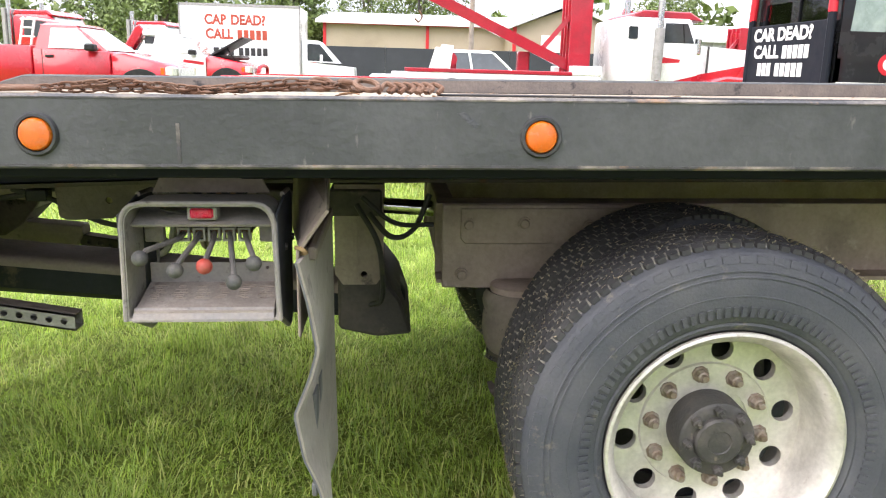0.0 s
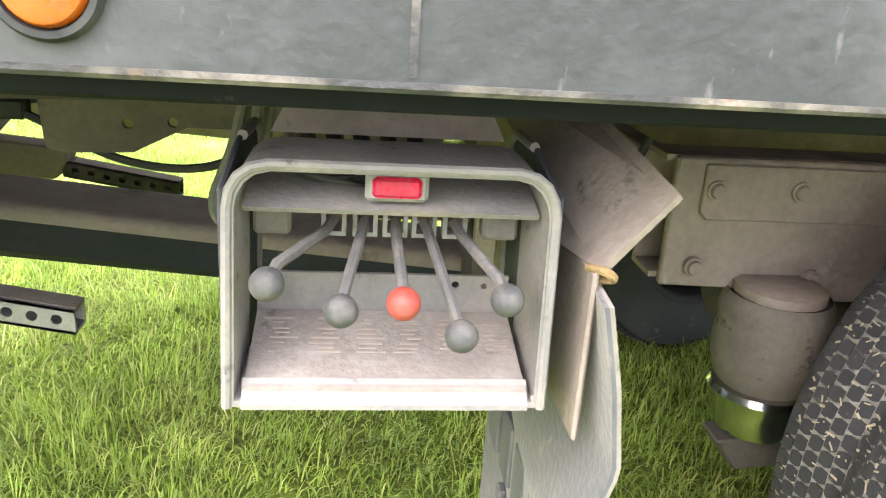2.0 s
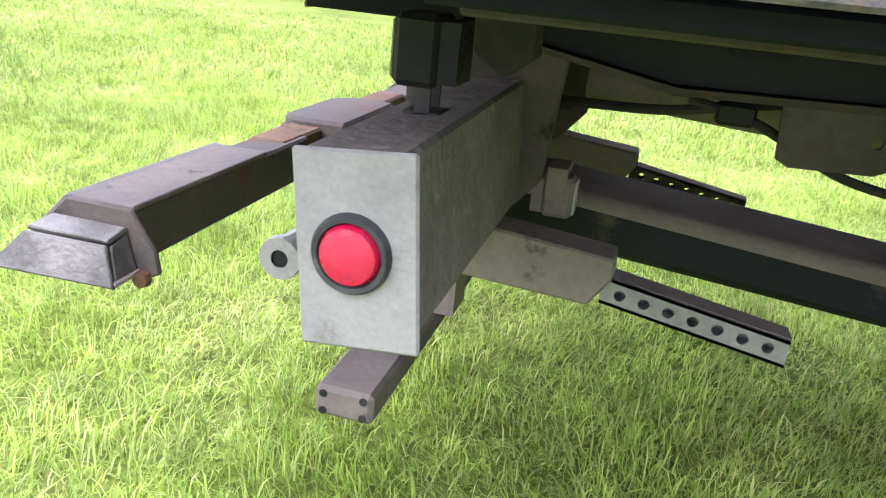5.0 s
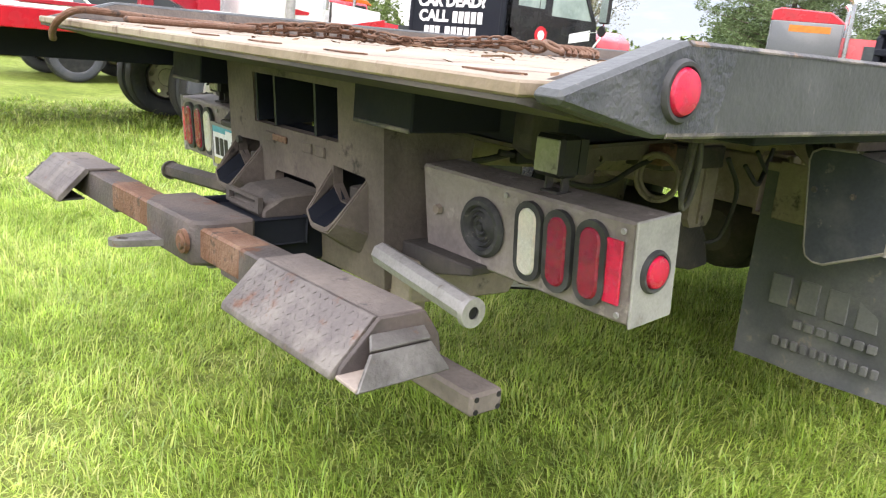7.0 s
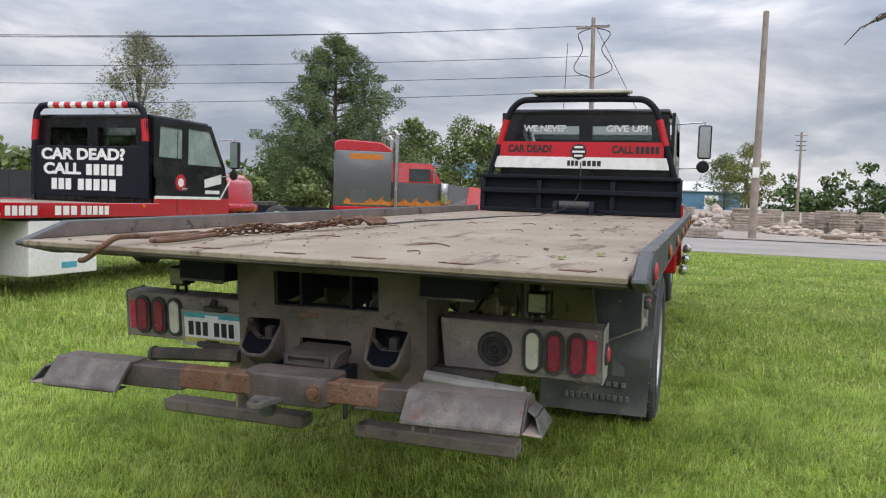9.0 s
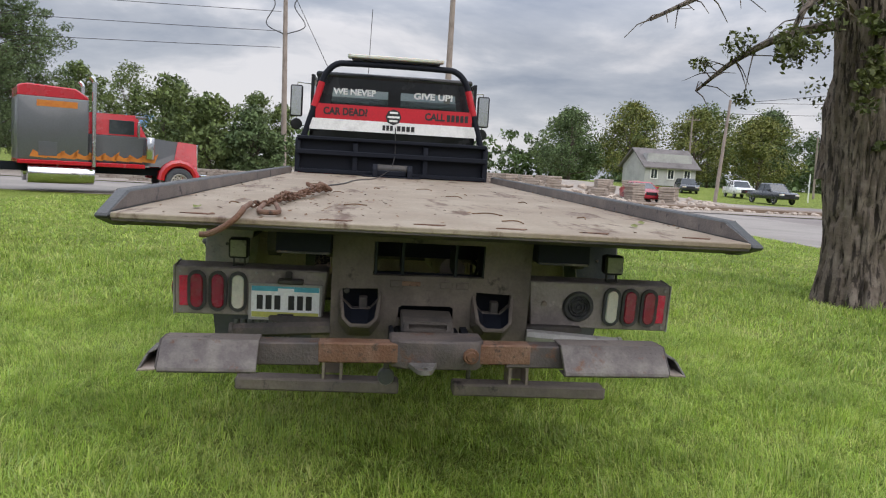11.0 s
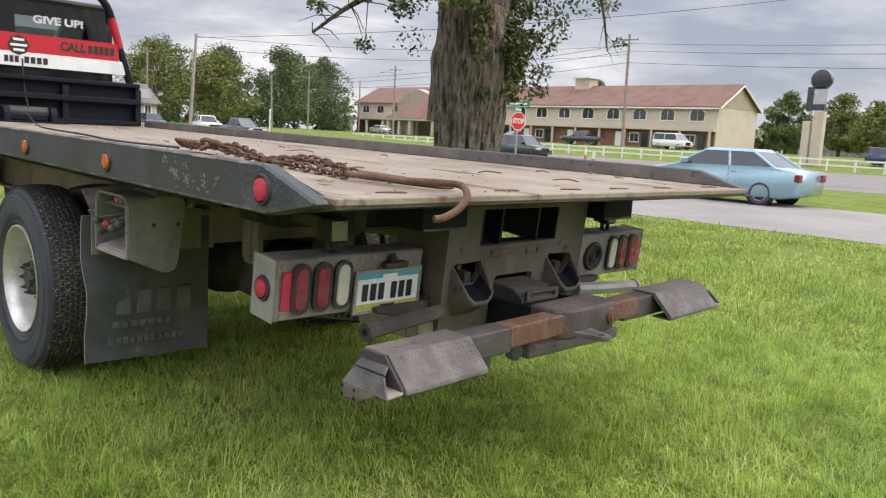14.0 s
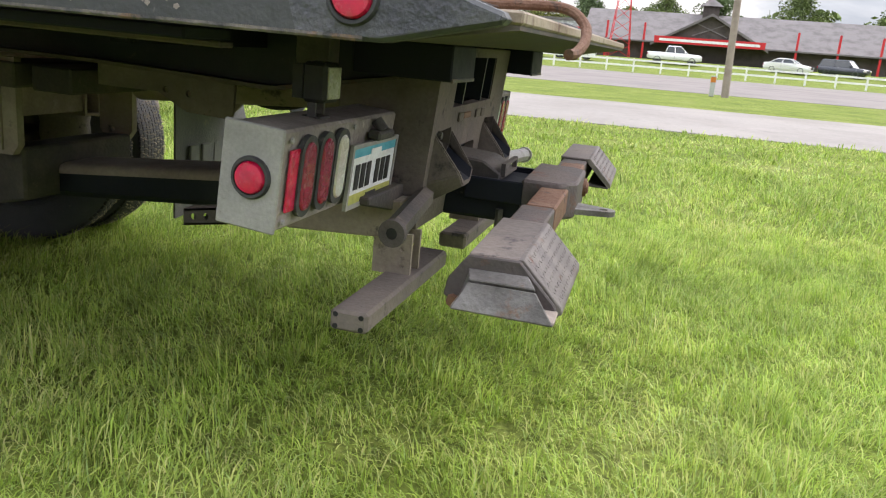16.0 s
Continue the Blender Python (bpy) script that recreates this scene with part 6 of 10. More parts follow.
for z, w in ((2.037, 0.05), (1.984, 0.075), (1.937, 0.05)):
    part("emblem_bar", box(4.026, 4.03, CY + 0.01 - w, CY + 0.01 + w, z - 0.012, z + 0.012), M_DECALWHITE, flag)


def window_wall(name, outline, holes, axis, a, b, mat, parent, label="", see=M_GLASS):
    """A wall with glazed openings; each pane is a part of its own."""
    bm = bmesh.new()
    add_slab_with_holes(bm, outline, holes, axis, a, b)
    w = part(name, bm, mat, parent, label, smooth=None)
    mid = (a + b) / 2
    for h in holes:
        part("window_pane", prism(h, axis, mid - 0.003, mid + 0.003), see, w).visible_shadow = False
    return w


def day_cab(parent, x0, half, z0, zmid, zroof, upper, lower, hood=1.7, CYc=0.0, rear_holes=None, z_sill=None, side_holes=None, side_glass=M_GLASS, wheel_z=0.515):
    """A conventional truck cab: back wall at x0, faces +x; windows all round, long hood."""
    z_sill = z_sill or zmid + 0.45
    x1 = x0 + 1.75
    top = zroof - 0.16
    rear_holes = rear_holes or [[(CYc + 0.08, z_sill), (CYc + 0.82, z_sill), (CYc + 0.78, top), (CYc + 0.08, top)], [(CYc - 0.82, z_sill), (CYc - 0.08, z_sill), (CYc - 0.08, top), (CYc - 0.78, top)]]
    window_wall("cab_back", [(CYc - half, z0), (CYc + half, z0), (CYc + half, zmid + 0.3), (CYc + half - 0.08, zroof), (CYc - half + 0.08, zroof), (CYc - half, zmid + 0.3)], rear_holes, "x", x0, x0 + 0.05, upper, parent)
    for s in (-1, 1):
        y = CYc + s * (half - 0.02)
        side = [(x0, zmid), (x1 + 0.25, zmid), (x1 + 0.12, z_sill), (x1 - 0.30, zroof), (x0, zroof)]
        win = [(x0 + 0.62, z_sill - 0.02), (x1 + 0.02, z_sill - 0.02), (x1 - 0.32, top + 0.02), (x0 + 0.62, top + 0.02)]
        window_wall("cab_side", side, side_holes or [win], "y", y - 0.02, y + 0.02, upper, parent, see=side_glass)
        part("lower_side", box(x0, x1 + 0.25, y - 0.022, y + 0.022, z0, zmid - 0.003, 0.006), lower, parent)
        part("door_seam", box(x0 + 0.56, x0 + 0.572, y - 0.024 if s < 0 else y + 0.020, y - 0.020 if s < 0 else y + 0.024, z0 + 0.05, zroof - 0.08), M_PLASTIC, parent)
        part("door_handle", box(x0 + 0.66, x0 + 0.80, *sorted((y + s * 0.02, y + s * 0.045)), zmid + 0.12, zmid + 0.15, 0.006), M_CHROME, parent)
        mir = part("mirror", box(x1 - 0.12, x1 - 0.04, *sorted((y + s * 0.26, y + s * 0.44)), z_sill - 0.02, z_sill + 0.44, 0.02), M_PLASTIC, parent, "tall black door mirror")
        part("mirror_glass", box(x1 - 0.126, x1 - 0.119, *sorted((y + s * 0.28, y + s * 0.42)), z_sill, z_sill + 0.42), M_CHROME, mir)
        part("spot_mirror", lathe([(0.0, 0.02), (0.07, 0.015), (0.085, 0.0), (0.0, -0.03)], pose(x1 - 0.10, y + s * 0.34, z_sill - 0.13, 0, -90, 0), 18), M_PLASTIC, mir)
        for z in (z_sill - 0.14, z_sill + 0.48):
            part("mirror_arm", tube([(x1 - 0.04, y, z - 0.02), (x1 - 0.08, y + s * 0.34, z), (x1 - 0.08, y + s * 0.36, z_sill + 0.2)], 0.011, 6), M_CHROME, mir)
        part("step", box(x0 + 0.45, x1 + 0.2, *sorted((y - s * 0.15, y + s * 0.05)), z0 - 0.22, z0 - 0.18, 0.006), M_ALU, parent)
        part("fuel_tank", cyl((x0 + 0.15, y - s * 0.22, z0 - 0.12), (x1 + 0.1, y - s * 0.22, z0 - 0.12), 0.24, None, 24, 0.02), M_PLASTIC, parent)
        part("wheel_arch", tube([(x1 + 0.80 + 0.58 * math.cos(a), y - s * 0.10, 0.55 + 0.60 * math.sin(a)) for a in [math.pi * k / 10 for k in range(11)]], 0.07, 8), lower, parent)
        road_wheel(parent, x1 + 0.80, y - s * 0.16, wheel_z, s, alloy=True, seed=2)
    roof = part("roof", box(x0 - 0.01, x1 - 0.28, CYc - half + 0.06, CYc + half - 0.06, zroof - 0.03, zroof + 0.05, 0.03, None, 2), upper, parent)
    for k in range(5):
        part("clearance_lamp", lathe([(0.05, 0.0), (0.04, 0.04), (0.0, 0.05)], Matrix.Translation((x1 - 0.42, CYc - 0.6 + 0.3 * k, zroof + 0.05)), 10), M_LAMBER, roof)
    bm = bmesh.new()
    add_prism(bm, [(x1 - 0.31, top), (x1 - 0.295, top), (x1 + 0.125, z_sill), (x1 + 0.11, z_sill)], "y", CYc - half + 0.10, CYc + half - 0.10)
    part("windscreen", bm, M_GLASS, parent).visible_shadow = False
    part("dashboard", box(x1 - 0.25, x1 + 0.20, CYc - half + 0.05, CYc + half - 0.05, zmid, z_sill - 0.02, 0.03), M_INTERIOR, parent)
    part("cab_floor", box(x0 + 0.05, x1 + 0.2, CYc - half + 0.05, CYc + half - 0.05, z0, z0 + 0.04), M_INTERIOR, parent)
    for y in (0.48, -0.48):
        seat = part("seat", box(x0 + 0.25, x0 + 0.75, CYc + y - 0.24, CYc + y + 0.24, zmid - 0.2, zmid + 0.1, 0.05), M_INTERIOR, parent)
        part("backrest", box(x0 + 0.14, x0 + 0.28, CYc + y - 0.24, CYc + y + 0.24, zmid + 0.1, z_sill + 0.06, 0.05, None, 2), M_INTERIOR, seat)
    if hood:
        hp = [(-half + 0.18, zmid - 0.25), (half - 0.18, zmid - 0.25), (half - 0.22, z_sill - 0.22), (half - 0.45, z_sill - 0.08), (-half + 0.45, z_sill - 0.08), (-half + 0.22, z_sill - 0.22)]
        part("hood", prism([(y + CYc, z) for y, z in hp], "x", x1 + 0.12, x1 + 0.12 + hood, 0.04), lower if upper is not M_WHITE else upper, parent)
        part("grille", box(x1 + 0.12 + hood, x1 + 0.16 + hood, CYc - 0.5, CYc + 0.5, zmid - 0.2, z_sill - 0.15, 0.02), M_CHROME, parent)
        for s in (-1, 1):
            part("fender", box(x1 + 0.25, x1 + hood - 0.05, *sorted((CYc + s * (half - 0.55), CYc + s * (half + 0.02))), 1.08, 1.22, 0.05, None, 2), lower, parent)
            part("headlamp", box(x1 + hood, x1 + hood + 0.12, *sorted((CYc + s * 0.55, CYc + s * 0.85)), 0.95, 1.12, 0.03), M_LCLEAR, parent)
        part("bumper", box(x1 + hood + 0.15, x1 + hood + 0.30, CYc - half, CYc + half, 0.5, 0.8, 0.03), M_CHROME, parent)


day_cab(truck, 4.45, 1.06, 0.95, 1.40, 2.48, M_CABBLACK, M_RED, CYc=CY, z_sill=2.03, wheel_z=0.40)
lettering("window_text", "WE NEVER", 0.105, M_DECALWHITE, truck, facing(4.445, CY + 0.50, 2.285, "+x"), width=0.56, bold=0.004)
lettering("window_text", "GIVE UP!", 0.105, M_DECALWHITE, truck, facing(4.445, CY - 0.50, 2.285, "+x"), width=0.50, bold=0.004)
for s in (-1, 1):
    if s > 0:
        tb = part("tool_box", box(3.05, 3.9, 0.62, 1.19, 0.56, 1.10, 0.015), M_BLACK, truck, "black steel tool box with a bright side door")
        part("tool_box_door", box(3.07, 3.88, 1.191, 1.198, 0.58, 1.08, 0.002), M_GALV, tb, "bright metal door")
        part("door_latch", box(3.44, 3.5, 1.198, 1.212, 0.92, 0.97, 0.004), M_PLASTIC, tb)
    else:
        tank = part("air_tank", cyl((3, -0.78, 0.86), (3.85, -0.78, 0.86), 0.21, None, 28, 0.03), M_BLACK, truck, "black air tank under the deck")
        for x in (3.2, 3.65):
            part("tank_strap", lathe([(0.212, -0.02), (0.217, -0.018), (0.217, 0.018), (0.212, 0.02)], Matrix.Translation((x, -0.78, 0.86)) @ pose(0, 0, 0, 0, 90, 0), 28), M_LEG, tank)
        part("battery_box", box(2.45, 2.75, -1.02, -0.72, 0.72, 0.97, 0.01), M_LEG, truck, "dusty steel battery box")
    part("cab_skirt", prism([(4.32, 1.40), (4.32, 0.98), (4.4, 0.66), (5.05, 0.66), (5.05, 1.40)], "y", *sorted((s * 0.75, s * 1.19)), 0.02), M_RED, truck, "red cab side below the door")
    for k in range(3):
        part("chrome_pipe", cyl((4.2, s * (1.22 + 0.02 * k), 0.62 + 0.13 * k), (4.65, s * (1.22 + 0.02 * k), 0.62 + 0.13 * k), 0.05, None, 16, 0.006), M_CHROME, truck)
    part("frame_step", box(4.05, 4.42, *sorted((s * 0.85, s * 1.15)), 0.60, 1.25, 0.02), M_RED, truck)


# ---- other vehicles ----
def spread(bm_pts_lo, bm_pts_hi):
    """A solid between two loops of as many points."""
    bm = bmesh.new()
    lo, hi = [bm.verts.new(p) for p in bm_pts_lo], [bm.verts.new(p) for p in bm_pts_hi]
    bm.faces.new(lo[::-1]), bm.faces.new(hi)
    n = len(lo)
    for k in range(n):
        bm.faces.new((lo[k], lo[(k + 1) % n], hi[(k + 1) % n], hi[k]))
    return bm


SHAPES = {
    "sedan": dict(L=4.7, W=1.82, body=[(-2.30, 0.30), (-2.36, 0.62), (-2.30, 0.95), (-1.55, 1.02), (0.95, 0.98), (2.05, 0.80), (2.34, 0.62), (2.32, 0.28), (1.85, 0.20), (-1.9, 0.20)], cab=(-1.75, 1.05, -1.05, 0.30, 0.98, 1.44), wheels=(-1.4, 1.42), r=0.32),
    "suv": dict(L=4.8, W=1.9, body=[(-2.35, 0.35), (-2.40, 0.75), (-2.35, 1.05), (1.0, 1.05), (2.15, 0.95), (2.38, 0.7), (2.36, 0.35), (1.9, 0.26), (-2.0, 0.26)], cab=(-2.30, 1.15, -2.05, 0.55, 1.05, 1.72), wheels=(-1.42, 1.48), r=0.36),
    "pickup": dict(L=5.7, W=2.0, body=[(-2.85, 0.52), (-2.86, 1.05), (-2.82, 1.16), (1.15, 1.16), (2.55, 1.08), (2.84, 0.92), (2.85, 0.50), (2.4, 0.40), (-2.5, 0.42)], cab=(-0.95, 1.35, -0.75, 0.62, 1.16, 1.86), wheels=(-1.75, 1.85), r=0.39),
    "van": dict(L=5.2, W=2.0, body=[(-2.58, 0.40), (-2.6, 1.2), (1.5, 1.2), (2.25, 1.08), (2.58, 0.85), (2.58, 0.40), (2.1, 0.32), (-2.2, 0.32)], cab=(-2.55, 1.75, -2.5, 1.0, 1.2, 2.05), wheels=(-1.6, 1.75), r=0.37),
}


def car(name, kind, paint, x, y, rz, label, category="car", z=0.0, scale=1.0, group="cars along the road", front=None):
    d = SHAPES[kind]
    c = thing(name, pose(x, y, z, 0, 0, rz), label, category, group)
    w = d["W"] / 2
    part("body", prism([(a * scale, b * scale) for a, b in d["body"]], "y", -w, w, 0.05), paint, c, smooth=50)
    a0, a1, b0, b1, z0, z1 = [v * scale for v in d["cab"]]
    wi, wt = w - 0.06, w - 0.24
    zt = z1 - 0.05
    glass_lo = [(a0, -wi, z0 - 0.02), (a1, -wi, z0 - 0.02), (a1, wi, z0 - 0.02), (a0, wi, z0 - 0.02)]
    glass_hi = [(b0, -wt, zt), (b1, -wt, zt), (b1, wt, zt), (b0, wt, zt)]
    part("glasshouse", spread(glass_lo, glass_hi), M_CARGLASS, c, smooth=None)
    part("roof", spread([(b0 - 0.02, -wt - 0.02, zt - 0.01), (b1 + 0.03, -wt - 0.02, zt - 0.01), (b1 + 0.03, wt + 0.02, zt - 0.01), (b0 - 0.02, wt + 0.02, zt - 0.01)], [(b0 + 0.1, -wt + 0.06, z1 + 0.02), (b1 - 0.1, -wt + 0.06, z1 + 0.02), (b1 - 0.1, wt - 0.06, z1 + 0.02), (b0 + 0.1, wt - 0.06, z1 + 0.02)]), paint, c)
    for s in (-1, 1):
        for lo, hi in ((a0, b0), (a1, b1), ((a0 + a1) / 2 - 0.15, (b0 + b1) / 2)):
            part("pillar", tube([(lo, s * wi, z0 - 0.02), (hi, s * wt, zt)], 0.035, 6), paint, c)
        part("mirror", box(a1 - 0.35, a1 - 0.2, *sorted((s * wi, s * (wi + 0.22))), z0 + 0.02, z0 + 0.17, 0.03), paint, c)
        part("door_seam", box((a0 + a1) / 2 - 0.16, (a0 + a1) / 2 - 0.15, *sorted((s * w, s * (w + 0.003))), 0.45 * scale, z0 - 0.03), M_PLASTIC, c)
        part("door_handle", box((a0 + a1) / 2 - 0.36, (a0 + a1) / 2 - 0.22, *sorted((s * w, s * (w + 0.02))), z0 - 0.14, z0 - 0.11, 0.004), M_CHROME, c)
        rear, nose = min(p[0] for p in d["body"]) * scale, max(p[0] for p in d["body"]) * scale
        part("tail_light", box(rear - 0.01, rear + 0.12, *sorted((s * (w - 0.26), s * (w + 0.004))), z0 - 0.32, z0 - 0.12, 0.02), M_LRED, c)
        part("headlight", box(nose - 0.22, nose + 0.0, *sorted((s * (w - 0.45), s * (w + 0.004))), z0 - 0.40, z0 - 0.24, 0.03), M_LCLEAR, c)
        for wx in d["wheels"]:
            R = d["r"] * scale
            m = Matrix.Translation((wx * scale, s * (w - 0.10), R)) @ pose(0, 0, 0, -90 * s, 0, 0)
            part("wheel_well", lathe([(0.0, 0.08), (R + 0.05, 0.08), (R + 0.05, -0.02)], m, 24), M_PLASTIC, c)
            wh = part("wheel", tyre_mesh(R, 0.11, R * 0.62), M_TYRE, c, m=m)
            part("rim", lathe([(R * 0.62, 0.085), (R * 0.56, 0.095), (R * 0.5, 0.05), (R * 0.2, 0.07), (0.0, 0.075)], None, 20), M_ALU, wh)
    if kind == "pickup":
        part("load_bed", box(-2.78 * scale, a0 - 0.06, -w + 0.12, w - 0.12, 1.10 * scale, 1.168 * scale), M_PLASTIC, c)
    part("grille", box(nose - 0.04, nose + 0.012, -w + 0.5, w - 0.5, 0.5 * scale, z0 - 0.25, 0.02), M_PLASTIC, c)
    if front:
        part("painted_nose", prism([(a1 - 0.1, z0 + 0.005), (a1 - 0.1, 0.5), (nose - 0.3, 0.45), (nose + 0.01, 0.55), (nose + 0.01, z0 - 0.15), (nose - 0.25, z0 - 0.06)], "y", -w - 0.012, w + 0.012, 0.03), front, c, "red front end")
    return c


# opaque glass whose pale base colour stands in for the mirrored sky
M_PALEGLASS = material("pale_reflecting_glass", (0.30, 0.37, 0.34), (0.20, 0.26, 0.24), 0.5, 3, 10, 0.08, 0, 0.0, coat=0.5)
M_CARGREEN = material("dark_green_car_paint", (0.028, 0.042, 0.036), (0.024, 0.036, 0.03), 0.3, 1, 20, 0.2, 0.2, 0.02, coat=0.7)
M_CARGLASS = material("dark_car_glass", (0.03, 0.036, 0.04), (0.05, 0.06, 0.065), 0.4, 1.5, 10, 0.06, 0, 0.0, coat=0.5)


def bars(parent, name, x0, x1, y0, y1, z0, z1, n, mat, along="y"):
    """One upright bar for each unread character, in a row."""
    step = (y1 - y0) / n
    for k in range(n):
        a, b = sorted((y0 + step * k, y0 + step * (k + 0.74)))
        part(name, box(x0, x1, a, b, z0, z1) if along == "y" else box(a, b, x0, x1, z0, z1), mat, parent)


# the second flatbed, black and red
def second_flatbed():
    t = thing("tow_truck", pose(0, 7.72, 0), "black and red flatbed tow truck with white lettering on its headboard", "tow truck", "tow trucks")
    day_cab(t, 4.60, 1.16, 0.72, 1.31, 2.52, M_CABBLACK, M_RED, hood=1.25, z_sill=1.84, side_glass=M_PALEGLASS, side_holes=[[(4.72, 1.93), (5.30, 1.93), (5.30, 2.40), (4.75, 2.40)], [(5.44, 1.85), (6.38, 1.85), (6.02, 2.42), (5.44, 2.43)]], rear_holes=[[(0.10, 2.06), (0.85, 2.06), (0.82, 2.36), (0.10, 2.36)], [(-0.85, 2.06), (-0.10, 2.06), (-0.10, 2.36), (-0.82, 2.36)]])
    for s in (-1, 1):
        y = s * 1.162
        part("white_stripe", box(4.62, 6.30, *sorted((y, y + s * 0.004)), 1.285, 1.33), M_DECALWHITE, t)
        part("round_decal", lathe([(0.0, 0.004), (0.13, 0.004), (0.132, 0.0)], Matrix.Translation((5.25, y, 1.55)) @ pose(0, 0, 0, -90 * s, 0, 0), 24), M_DECALRED, t)
        part("round_decal", lathe([(0.0, 0.008), (0.07, 0.008), (0.072, 0.0)], Matrix.Translation((5.25, y, 1.55)) @ pose(0, 0, 0, -90 * s, 0, 0), 24), M_DECALWHITE, t)
        part("white_stripe", prism([(6.30, 1.285), (6.34, 1.285), (6.62, 1.60), (6.62, 1.655)], "y", *sorted((y, y + s * 0.004))), M_DECALWHITE, t)
        part("name_bar", prism([(5.88, 1.48), (6.35, 1.56), (6.35, 1.72), (5.88, 1.62)], "y", *sorted((y, y + s * 0.005))), M_DECALWHITE, t)
        part("name_bar", box(5.90, 6.30, *sorted((y, y + s * 0.005)), 1.38, 1.44), M_DECALWHITE, t)
    board = part("headboard", box(4.50, 4.56, -1.08, 1.08, 1.28, 2.07, 0.01), M_BLACK, t, "black headboard sign with white lettering")
    lettering("sign_text", "CAR DEAD?", 0.235, M_DECALWHITE, board, facing(4.497, 0.10, 1.93, "+x"), width=1.62, bold=0.010)
    lettering("sign_text", "CALL", 0.235, M_DECALWHITE, board, facing(4.497, 0.50, 1.70, "+x"), width=0.74, bold=0.010)
    bars(board, "name_bar", 4.492, 4.499, 0.02, -0.70, 1.615, 1.785, 5, M_DECALWHITE)
    bars(board, "number_bar", 4.492, 4.499, 0.70, 0.28, 1.38, 1.555, 3, M_DECALWHITE)
    bars(board, "number_bar", 4.492, 4.499, 0.18, -0.58, 1.38, 1.555, 5, M_DECALWHITE)
    arch = [(4.52, 1.08, 1.28), (4.52, 1.07, 2.1), (4.52, 1.04, 2.52), (4.52, 0.96, 2.66), (4.52, 0.8, 2.70), (4.52, 0, 2.70), (4.52, -0.8, 2.70), (4.52, -0.96, 2.66), (4.52, -1.04, 2.52), (4.52, -1.07, 2.1), (4.52, -1.08, 1.28)]
    hoop = part("light_hoop", tube(curve_pts(arch, 5), 0.05, 10), M_BLACK, t, "hoop taped red and white")
    for k in range(7):
        part("tape", tube([(4.52, -0.77 + 0.22 * k, 2.70), (4.52, -0.66 + 0.22 * k, 2.70)], 0.053, 10), M_DECALRED, hoop)
        part("tape", tube([(4.52, -0.655 + 0.22 * k, 2.70), (4.52, -0.56 + 0.22 * k, 2.70)], 0.053, 10), M_DECALWHITE, hoop)
    for s in (-1, 1):
        part("tape", tube([(4.52, s * 1.072, 2.15), (4.52, s * 1.045, 2.48)], 0.053, 10), M_DECALRED, hoop)
    part("deck", box(-2.75, 4.48, -1.22, 1.22, 1.15, 1.195, 0.005), M_DECK, t)
    for s in (-1, 1):
        rail = part("side_rail", box(-2.7, 4.6, *sorted((s * 1.22, s * 1.27)), 1.02, 1.215, 0.008), M_RED, t, "red side rail with white lettering as bars")
        look_way, y = ("+y", -1.2725) if s < 0 else ("-y", 1.2725)
        lettering("rail_text", "CAR", 0.17, M_DECALWHITE, rail, facing(-0.72 * -s, y, 1.115, look_way), width=0.50, bold=0.006)
        lettering("rail_text", "DEAD?", 0.17, M_DECALWHITE, rail, facing(0.25 * -s + (0.0 if s < 0 else 1.0), y, 1.115, look_way), width=0.85, bold=0.006)
        lettering("rail_text", "CALL", 0.17, M_DECALWHITE, rail, facing(1.46 if s < 0 else 0.2, y, 1.115, look_way), width=0.58, bold=0.006)
        for x0, x1, n in ((1.82, 2.32, 5), (2.58, 2.98, 3), (3.02, 3.56, 5)):
            bars(rail, "number_bar" if n != 5 or x0 > 3 else "name_bar", *sorted((s * 1.27, s * 1.2735)), x0, x1, 1.055, 1.175, n, M_DECALWHITE, "x")
        lamp = round_lamp("marker_lamp", rail, 4.25, s * 1.27, 1.17, s, 0.03, M_LAMBER, False)
        part("frame_rail", box(-2.2, 6.5, *sorted((s * 0.38, s * 0.46)), 0.72, 1.0, 0.006), M_BLACK, t)
        road_wheel(t, 0.32, s * 1.06, 0.5, s, R=0.5, seed=3)
        road_wheel(t, 0.32, s * 0.74, 0.5, s, R=0.5, seed=3)
        tb = part("tool_box", box(2.2, 3.35, *sorted((s * 0.66, s * 1.24)), 0.28, 0.98, 0.01), M_WHITE, t, "white tool box")
        part("sticker", box(2.72, 2.98, *sorted((s * 1.24, s * 1.243)), 0.36, 0.44), M_PLATEBLUE, tb)
    part("tail_bar", box(-2.85, -2.72, -1.1, 1.1, 0.62, 0.82, 0.01), M_BLACK, t)
    arm = part("lift_arm", box(-3.6, -2.85, -0.07, 0.07, 0.55, 0.68, 0.01), M_BLACK, t, "black lift arm with red-taped cross piece")
    part("arm_cross", box(-3.72, -3.60, -0.95, 0.95, 0.56, 0.68, 0.01), M_BLACK, arm)
    for s in (-1, 1):
        part("red_tape", box(-3.725, -3.595, *sorted((s * 0.5, s * 0.8)), 0.555, 0.685), M_DECALRED, arm)
        round_lamp("tail_light", t, -2.6, s * 1.27, 1.17, s, 0.04, M_LREDSIDE, False)
        part("hanging_cable", tube(curve_pts([(-2.7, s * 0.4, 0.9), (-2.9, s * 0.45, 0.55), (-2.75, s * 0.5, 0.45), (-2.6, s * 0.4, 0.85)], 6), 0.012, 6), M_CABLE, t)
    return t


second_flatbed()


